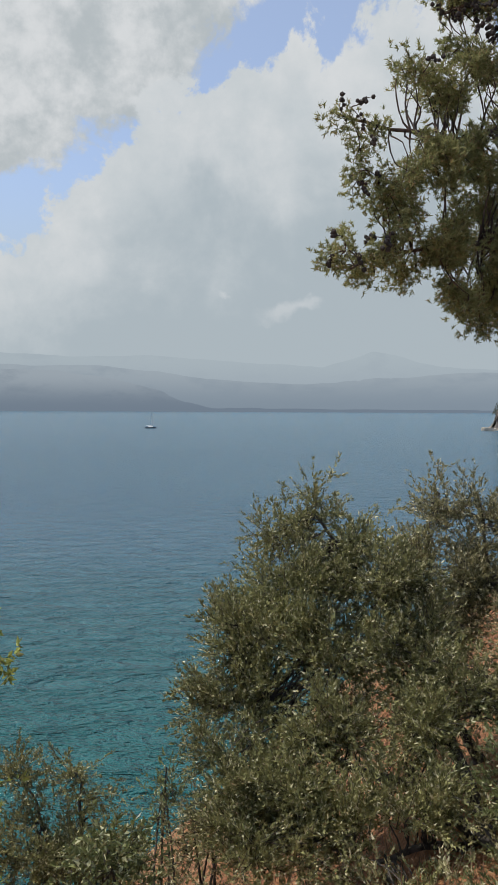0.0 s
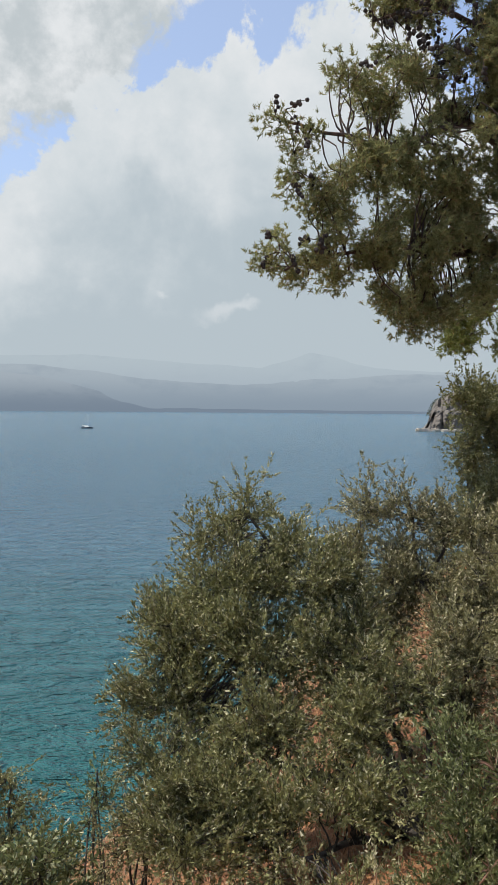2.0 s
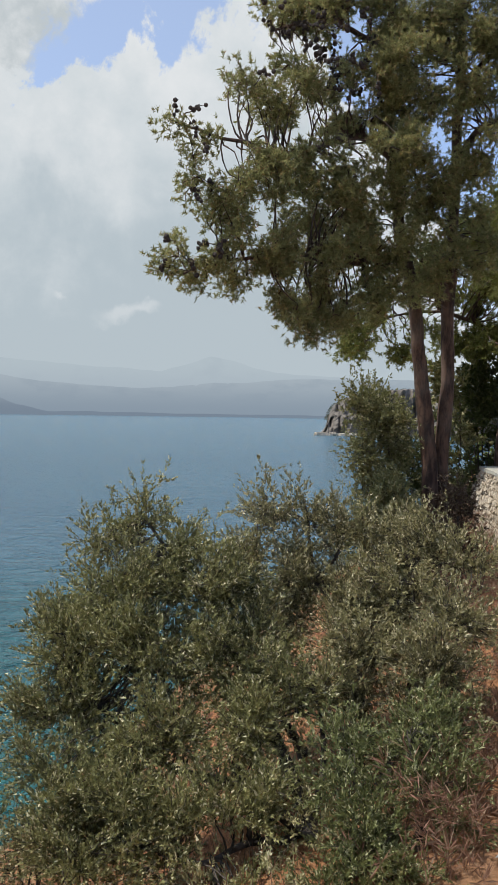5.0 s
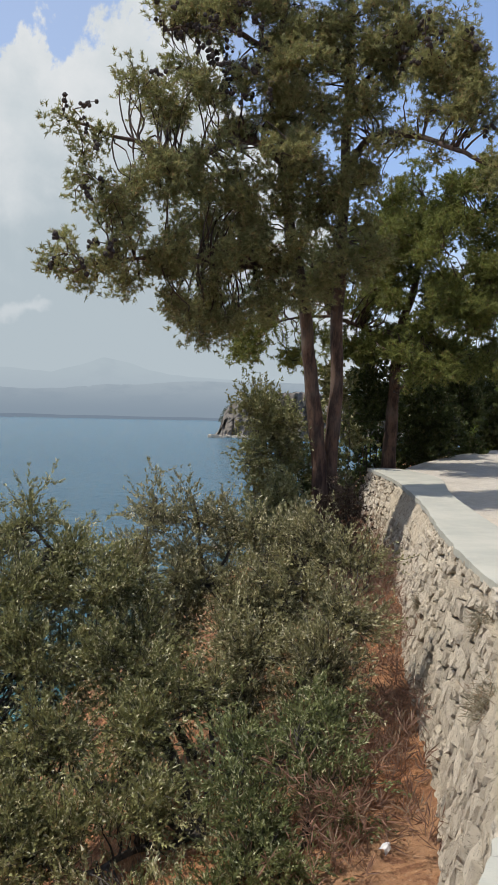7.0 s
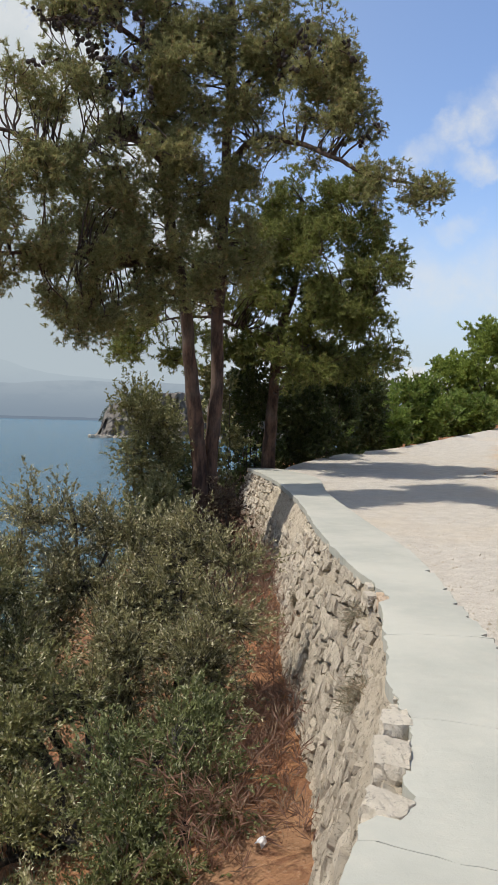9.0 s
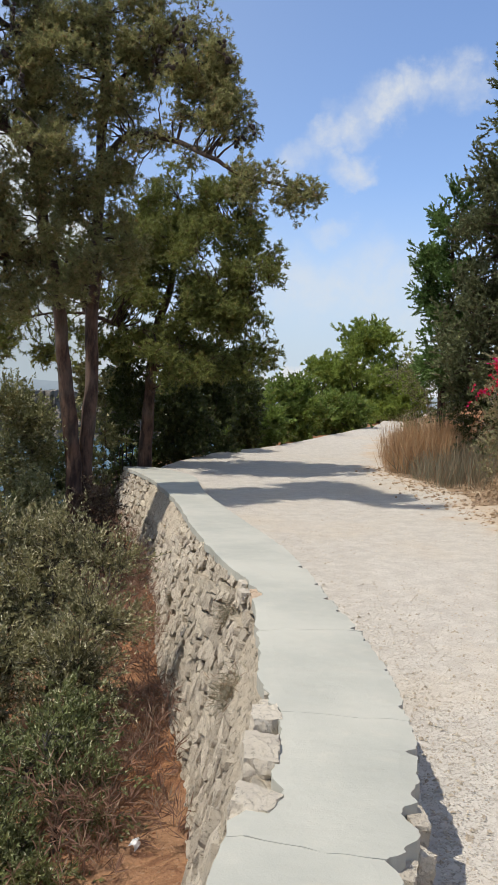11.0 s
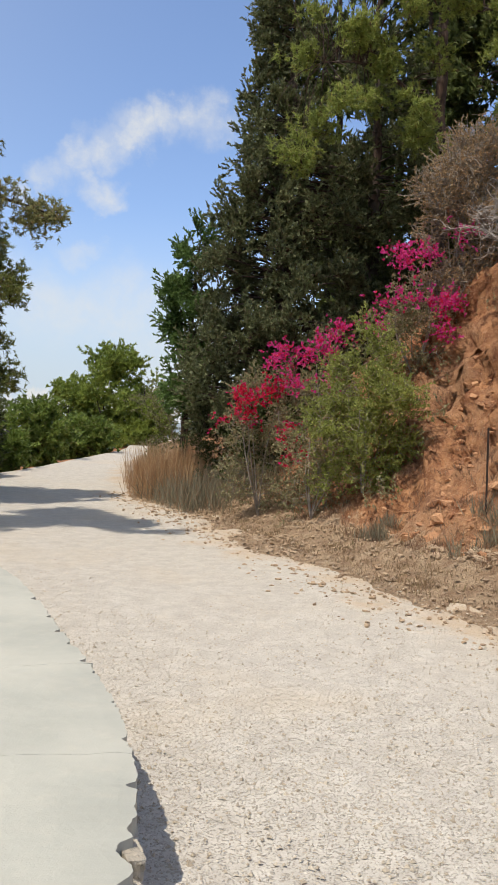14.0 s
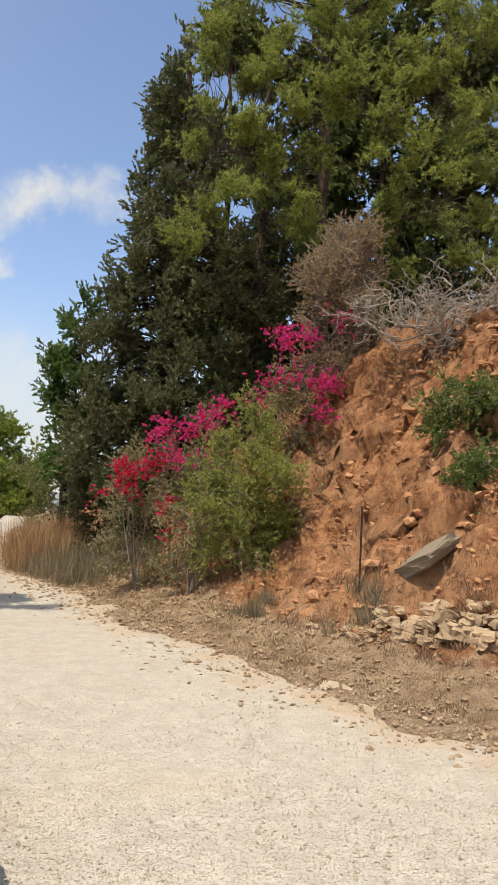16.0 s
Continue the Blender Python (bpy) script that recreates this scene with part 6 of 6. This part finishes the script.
def heap(name, spots, sizes, mat, seed, sink=0.25, flat=0.75):
    """Many broken stones joined into one mesh, bedded in the ground: past counting."""
    g = rng(seed)
    n = len(spots)
    a = np.arange(5) * 1.2566
    shape = np.array([(0, 0, 1), *[(math.cos(k), math.sin(k), 0.5) for k in a], *[(math.cos(k + 0.6), math.sin(k + 0.6), -0.45) for k in a], (0, 0, -1)])
    face = np.array([(0, 1 + k, 1 + (k + 1) % 5) for k in range(5)] + [(1 + k, 6 + k, 1 + (k + 1) % 5) for k in range(5)] + [(1 + (k + 1) % 5, 6 + k, 6 + (k + 1) % 5) for k in range(5)] + [(11, 6 + (k + 1) % 5, 6 + k) for k in range(5)])
    v = shape[None] * (1 + 0.28 * g.normal(size=(n, 12, 1))) + 0.1 * g.normal(size=(n, 12, 3))
    s = np.asarray(sizes)[:, None] * 0.55
    v = v * np.stack([s * g.uniform(0.8, 1.5, (n, 1)), s * g.uniform(0.7, 1.1, (n, 1)), s * flat * g.uniform(0.6, 1.2, (n, 1))], -1)
    spin = g.random(n) * 6.3
    c, q = np.cos(spin)[:, None], np.sin(spin)[:, None]
    tip = g.normal(size=(n, 1)) * 0.5
    x, y, z = v[..., 0], v[..., 1] * np.cos(tip) - v[..., 2] * np.sin(tip), v[..., 1] * np.sin(tip) + v[..., 2] * np.cos(tip)
    v = np.stack([x * c - y * q, x * q + y * c, z + s * (1 - 2 * sink) * flat], -1) + np.asarray(spots)[:, None]
    f = face[None] + np.arange(n)[:, None, None] * 12
    return mesh_of(name, v.reshape(-1, 3), f.reshape(-1, 3), mat)


def on_land(x, y):
    return np.column_stack([x, y, land(x, y)])


def band(n, seed, lo, hi, run0, run1, line):
    """Random places beside a line: between lo and hi metres from it, from run0 to run1 along it."""
    g = rng(seed)
    seg = np.diff(line, axis=0)
    lens = np.r_[0, np.cumsum(np.hypot(*seg.T))]
    s = g.uniform(run0, run1, n)
    x, y = np.interp(s, lens, line[:, 0]), np.interp(s, lens, line[:, 1])
    k = np.clip(np.searchsorted(lens, s) - 1, 0, len(seg) - 1)
    d = seg[k] / np.hypot(*seg[k].T)[:, None]
    off = g.uniform(lo, hi, n)
    return x + d[:, 1] * off, y - d[:, 0] * off, off


def run_on(line, x, y):
    return float(beside(np.array([x]), np.array([y]), line)[1][0])


f0, f1 = run_on(FOOT, 8.1, 0.2), run_on(FOOT, 11.5, 10.4)
g = rng(41)
x, y, off = band(2800, 42, 1.2, 6.5, f0, run_on(FOOT, 10.2, 8.0), FOOT)
lumps = fbm(x * 0.9, y * 0.9)
tagged(new("rubble", heap("rubble", on_land(x, y), (0.02 + 0.13 * g.random(2800) ** 3) * np.clip(1 + 1.4 * lumps, 0.4, 1.6), RUBBLE, 43, 0.6)), "reddish stones sticking out of the eroded bank", "rubble", kind="stuff")
x, y, off = band(4200, 44, -1.0, 1.3, f0, f1 + 6, FOOT)
x, y = x - 0.9 * g.random(4200) ** 3, y
tagged(new("rubble", heap("rubble", on_land(x, y) + [0, 0, 0.015], 0.012 + 0.05 * g.random(4200) ** 3, TAN_STONE, 45)), "small pale stones scattered along the foot of the bank", "rubble", kind="stuff")

EDGE_SHAPES = []
for k in range(10):
    me = cobble(150 + k, 2, TAN_STONE, 0.26)
    me.polygons.foreach_set("use_smooth", np.full(len(me.polygons), False))
    EDGE_SHAPES.append(me)
edging = thing("stone_edging", (9.9, 3.4, ground_at(9.9, 3.4)), "low tumbled row of tan stones along the foot of the bank", "stone row", kind="structure")


def meet(az, el):
    """How far off the line of sight meets the land."""
    d = np.arange(7.0, 22.0, 0.04)
    x, y = ORIGIN[0] + d * math.sin(radians(az)), ORIGIN[1] + d * math.cos(radians(az))
    hit = land(x, y) >= ORIGIN[2] + d * math.tan(radians(el))
    return float(d[hit.argmax()]) if hit.any() else 14.0


for k in range(170):
    az = 61.5 + 19 * g.random() ** 0.75
    big = float(np.clip((az - 61) / 12, 0.25, 1))
    layer = int(g.integers(0, 3)) if az > 69 else 0
    d = meet(az, -6.3 + g.normal() * 0.3) + 0.05 * layer
    px, py, _ = polar(az, 0, d)
    size = g.uniform(0.05, 0.15) * big + 0.03 + 0.07 * big * (g.random() < 0.15)
    piece("stone", EDGE_SHAPES[k % 10], edging, "", pose(px, py, ground_at(px, py) + size * 0.12 + 0.055 * layer, g.normal() * 7, g.normal() * 7, g.random() * 360) @ Matrix.Diagonal((size * 1.25, size, size * 0.8, 1)))

sx, sy, _ = polar(72.3, 0, meet(72.3, -1.2))
slab = cobble(140, 3, SLAB_ROCK, 0.14)
slab.polygons.foreach_set("use_smooth", np.full(len(slab.polygons), False))
rock = new("rock_slab", slab)
rock.matrix_world = pose(sx, sy, ground_at(sx, sy) - 0.02, -26, -38, -20) @ Matrix.Diagonal((0.46, 0.85, 0.2, 1))
tagged(rock, "flat grey slab of rock lying against the red bank", "rock")

px, py, _ = polar(67.95, 0, meet(67.95, -3.6))
pz = ground_at(px, py)
post = thing("metal_post", (px, py, pz), "thin rusty metal post standing at the foot of the bank", "post")
bm = bmesh.new()
for w, dx, dy in ((0.026, 0, 0.008), (0.008, -0.009, 0.0)):
    bmesh.ops.create_cube(bm, size=1.0, matrix=Matrix.Translation((px + dx, py + dy, pz + 0.5)) @ Matrix.Diagonal((w, 0.008 if w > 0.02 else 0.026, 1.3, 1)))
me = bpy.data.meshes.new("upright")
bm.to_mesh(me)
bm.free()
me.materials.append(make_plain("rusty iron", (0.035, 0.02, 0.015), 0.8, 0.3))
piece("upright", me, post)

# ---- dry grass and low growth ----


def grass(name, spots, height, per, mat, label, seed, width=0.006, lean=0.35, spread=0.07):
    """Tufts of dry stalks, joined: past counting."""
    g = rng(seed)
    n = len(spots)
    base = np.repeat(spots, per, axis=0) + g.normal(size=(n * per, 3)) * [spread, spread, 0.0]
    base[:, 2] -= 0.02
    h = np.repeat(np.broadcast_to(height, n) * g.uniform(0.6, 1.25, n), per) * g.uniform(0.45, 1.1, n * per)
    aim = g.normal(size=base.shape) * lean + [0, 0, 1]
    v, f = blades(base, aim, h, width * g.uniform(0.7, 1.5, n * per), g, 0.15)
    return tagged(new(name, mesh_of(name, v, f, mat)), label, "dry grass", kind="stuff")


x, y, off = band(480, 51, 0.1, 1.5, f0, f1 + 2, FOOT)
grass("dry_grass", on_land(x, y), 0.115, 24, STRAW, "dry straw-coloured tufts along the edge of the track", 52)
x, y, off = band(300, 53, 0.9, 3.2, f0, f1, FOOT)
grass("dry_grass", on_land(x, y), 0.2, 22, RUSSET, "russet dry weeds at the foot of the bank", 54, 0.007)
gx, gy, _ = polar(46.7, 0, 20.6)
g = rng(55)
x, y = gx + g.normal(size=150) * 0.36, gy + g.normal(size=150) * 0.36
grass("tall_grass", on_land(x, y), 1.25, 60, TALL_STRAW, "tall dense clump of russet dry grass at the bend", 56, 0.010, 0.2, 0.1)
x, y = polar(50.4, 0, 18.8)[0] + g.normal(size=160) * 0.6, polar(50.4, 0, 18.8)[1] + g.normal(size=160) * 0.75
grass("dry_grass", on_land(x, y), 0.75, 30, GREY_WEED, "grey-green dry weeds beside the tall grass", 57, 0.012, 0.3, 0.12)

for az, d, h, n, mat in ((68.7, meet(68.7, -5.4), 0.4, 16, GREY_WEED), (61.0, meet(61, -5.2), 0.26, 18, GREY_WEED), (75.8, meet(75.8, -4.4), 0.25, 14, RUSSET)):
    x, y = polar(az, 0, d)[0] + g.normal(size=n) * 0.13, polar(az, 0, d)[1] + g.normal(size=n) * 0.13
    grass("weed_clump", on_land(x, y), h, 34, mat, "clump of rough weeds among the stones of the bank", int(az), 0.011, 0.4, 0.06)

# weeds and dry brush on the sea slope
s0, s1 = run_on(SHOULDER, 0.8, 1.2), run_on(SHOULDER, 9.3, 16.6)
x, y, off = band(600, 58, -5.5, -0.9, s0, s1, SHOULDER)
grass("dry_grass", on_land(x, y), 0.26, 16, RUSSET, "russet dry weeds between the olives on the slope", 59, 0.007, 0.5, 0.12)
x, y, off = band(600, 62, -4.0, -0.75, s0, s1, SHOULDER)
tagged(new("rubble", heap("rubble", on_land(x, y), 0.015 + 0.10 * g.random(600) ** 3, RUBBLE, 63)), "loose reddish stones on the earth below the wall", "rubble", kind="stuff")


def thicket(name, spots, style, mat, label, seed, up=0.3, fill=1.0):
    """Low scrub that covers the ground, past counting."""
    r = rng(seed)
    pts = spots + r.random((len(spots), 1)) * [0, 0, up]
    a, b, v, f = foliage(pts, np.tile([0, 0, 1.0], (len(pts), 1)), style, r, 0.4, fill)
    return tagged(new(name, mesh_of(name, v, f, mat)), label, "scrub", kind="stuff")


x, y, off = band(170, 60, -1.6, -0.62, run_on(SHOULDER, 3.2, 3.9), s1, SHOULDER)
thicket("scrub", on_land(x, y), "brush", REDDISH, "reddish-brown dry brush along the foot of the wall", 61, 0.22)
x, y, off = band(150, 74, -5.0, -1.7, s0 + 1.5, run_on(SHOULDER, 5.5, 8.4), SHOULDER)
thicket("scrub", on_land(x, y), "olive", OLIVE_DRY, "twiggy dull undergrowth between the olives", 75, 0.35, 0.8)
x, y, off = band(150, 64, -9, -3.0, s0 - 3, s1 + 2, SHOULDER)
thicket("scrub", on_land(x, y), "olive", OLIVE_GREEN, "low grey-green scrub covering the steep slope", 65, 0.6)
x, y, off = band(100, 66, -7, -2.2, run_on(SHOULDER, 5.5, 8.4), s1 + 6, SHOULDER)
thicket("scrub", on_land(x, y), "shrub", SHRUB_DULL, "green scrub on the slope below the pines", 67, 0.5)
x, y, off = band(230, 68, 1.0, 8, run_on(FOOT, 10.7, 7.0), run_on(FOOT, 16, 16.4), FOOT)
thicket("scrub", on_land(x, y), "shrub", GREY_LEAF, "dull weeds and scrub on the lower bank", 69, 0.5, 0.7)
x, y, off = band(130, 70, 5.0, 12, f0, f1, FOOT)
thicket("scrub", on_land(x, y), "dry", DRY_LEAF, "dry brush along the top of the bank", 71, 0.5)
x, y, off = band(130, 72, -8, -0.4, s1 + 2, s1 + 45, SHOULDER)
thicket("scrub", on_land(x, y), "far_shrub", BUSH_BRIGHT, "bright scrub along the outer side of the track", 73, 0.7)

# little plants rooted in the sea face of the wall
for k, (s, h, size) in enumerate(((run_at(3.1, 4.05), 0.74, 1.0), (run_at(3.75, 5.2), 0.86, 0.8), (run_at(5.0, 7.9), 0.5, 0.7), (run_at(2.1, 2.7), 0.2, 0.7))):
    p, e, o = face_frame(s, h)
    r = rng(80 + k)
    n = 700
    base = np.array(p) + r.normal(size=(n, 3)) * [0.05, 0.05, 0.07] * size
    aim = r.normal(size=(n, 3)) * 0.9 + np.array(o) * 0.6 - [0, 0, 0.25]
    v, f = blades(base, aim, r.uniform(0.03, 0.1, n) * size, 0.005, r)
    tagged(new("wall_weed", mesh_of("wall_weed", v, f, GREY_WEED)), "small withered weed rooted in the stone wall", "weed", "weeds in the wall", "stuff")

# a scrap of paper on the earth below the wall
lx, ly = 2.67, 4.72
bm = bmesh.new()
bmesh.ops.create_grid(bm, x_segments=5, y_segments=5, size=0.03)
for v in bm.verts:
    v.co.z = 0.02 * math.sin(v.co.x * 70) + 0.015 * math.cos(v.co.y * 90)
bmesh.ops.solidify(bm, geom=bm.faces[:], thickness=0.002)
me = bpy.data.meshes.new("paper_scrap")
bm.to_mesh(me)
bm.free()
me.materials.append(make_plain("white paper", (0.75, 0.75, 0.73), 0.7, 0.0, 0.05))
ob = new("paper_scrap", me)
ob.matrix_world = pose(lx, ly, ground_at(lx, ly) + 0.03, 25, 10, 40)
tagged(ob, "crumpled scrap of white paper on the red earth", "litter")


# gravel standing proud of the track
def pebbles(n, seed, lo, hi):
    r = rng(seed)
    d = 1.2 + 15 * r.random(n) ** 1.5
    a = np.radians(r.uniform(15, 100, n))
    x, y = d * np.sin(a), d * np.cos(a)
    thin = np.clip((d - 1.2) / 1.3, 0.05, 1) * np.clip((100 - np.degrees(a)) / 16, 0, 1)
    keep = (r.random(n) < thin) & (beside(x, y, SHOULDER)[0] < -0.35) & (beside(x, y, FOOT)[0] > -0.2)
    x, y = x[keep], y[keep]
    m = len(x)
    size = (lo + (hi - lo) * r.random(m) ** 3.2)[:, None, None]
    octa = np.array([(1, 0, -0.2), (0, 1, -0.2), (-1, 0, -0.2), (0, -1, -0.2), (0, 0, 0.75)], float)
    face = np.array([(0, 1, 4), (1, 2, 4), (2, 3, 4), (3, 0, 4)])
    v = octa[None] * (1 + 0.35 * r.normal(size=(m, 5, 1))) * size
    spin = r.random(m) * 6.3
    c, s = np.cos(spin)[:, None], np.sin(spin)[:, None]
    v = np.stack([v[..., 0] * c - v[..., 1] * s, v[..., 0] * s + v[..., 1] * c, v[..., 2]], -1)
    v = v + np.stack([x, y, road_height(x, y) + 0.026], -1)[:, None]
    f = face[None] + np.arange(m)[:, None, None] * 5
    return mesh_of("gravel", v.reshape(-1, 3), f.reshape(-1, 3), PALE_RUBBLE)


tagged(new("gravel", pebbles(42000, 91, 0.004, 0.015)), "loose pale gravel lying on the track", "gravel", kind="stuff")

# cones on the boughs over the sea


def hang_cones(tree, lobes, n, seed):
    """Bare twigs springing from the boughs, each with a few old cones along its outer half."""
    r = rng(seed)
    pts = in_lobes(lobes, 200, r, 0.4)[0]
    ball = np.array([(0, 0, 1.4), *[(math.cos(k * 1.257), math.sin(k * 1.257), 0.45) for k in range(5)], *[(math.cos(k * 1.257 + 0.63) * 0.9, math.sin(k * 1.257 + 0.63) * 0.9, -0.5) for k in range(5)], (0, 0, -1.0)])
    face = [(0, 1 + k, 1 + (k + 1) % 5) for k in range(5)] + [(1 + k, 6 + k, 1 + (k + 1) % 5) for k in range(5)] + [(1 + (k + 1) % 5, 6 + k, 6 + (k + 1) % 5) for k in range(5)] + [(11, 6 + (k + 1) % 5, 6 + k) for k in range(5)]
    me = mesh_of("cone", ball * 0.03, face, CONE)
    wood = [c for c in tree.children if c.name.startswith("twigwork")][0].data
    co = np.empty(len(wood.vertices) * 3, np.float32)
    wood.vertices.foreach_get("co", co)
    co = co.reshape(-1, 3)[::3]
    tips = pts[r.permutation(len(pts))[: n // 5]]
    roots = co[nearest_on(tips, co)]
    tips = np.where(np.linalg.norm(tips - roots, axis=1, keepdims=True) < 0.3, roots + unit(tips - roots + r.normal(size=tips.shape) * 0.1) * 0.3, tips)
    twig = bent(roots, tips, 9, r, 0.1, 0.08)
    v, f = tubes(twig, np.linspace(0.009, 0.004, 9)[None] * np.ones((len(twig), 1)), 4)
    tagged(piece("cone_wood", mesh_of("cone_wood", v, f, PINE_BARK, True), tree), kind="stuff")
    for path in twig:
        for k in range(5):
            p = path[8 - k] + r.normal(size=3) * 0.022
            piece("cone", me, tree, "", pose(*p, r.normal() * 40, r.normal() * 40, 0) @ Matrix.Scale(r.uniform(0.75, 1.35), 4))


pines = [o for o in bpy.data.objects if o.name.startswith("pine_tree") and o.parent is None]
lean_pine = [o for o in pines if "leaning" in o["label"]][0]
limb_pine = [o for o in pines if "two-stemmed" in o["label"]][0]
hang_cones(lean_pine, [lobe(5.5, 19.2, 11.5, 1.5, 1.2), lobe(7.5, 17, 11.7, 1.4, 1.8), lobe(6.2, 14.6, 11.6, 1.0, 1.0), lobe(10.5, 21, 12, 1.4, 2.0), lobe(7.5, 10.8, 11.6, 2.2, 1.3), lobe(12.5, 25, 12.7, 1.8, 1.4), lobe(16, 23, 13, 3, 3)], 295, 95)
hang_cones(limb_pine, [lobe(38, 15.2, 12.6, 1.4, 1.0), lobe(32.5, 19, 13.2, 1.6, 1.3), lobe(30, 23, 13.5, 2.6, 2)], 150, 96)
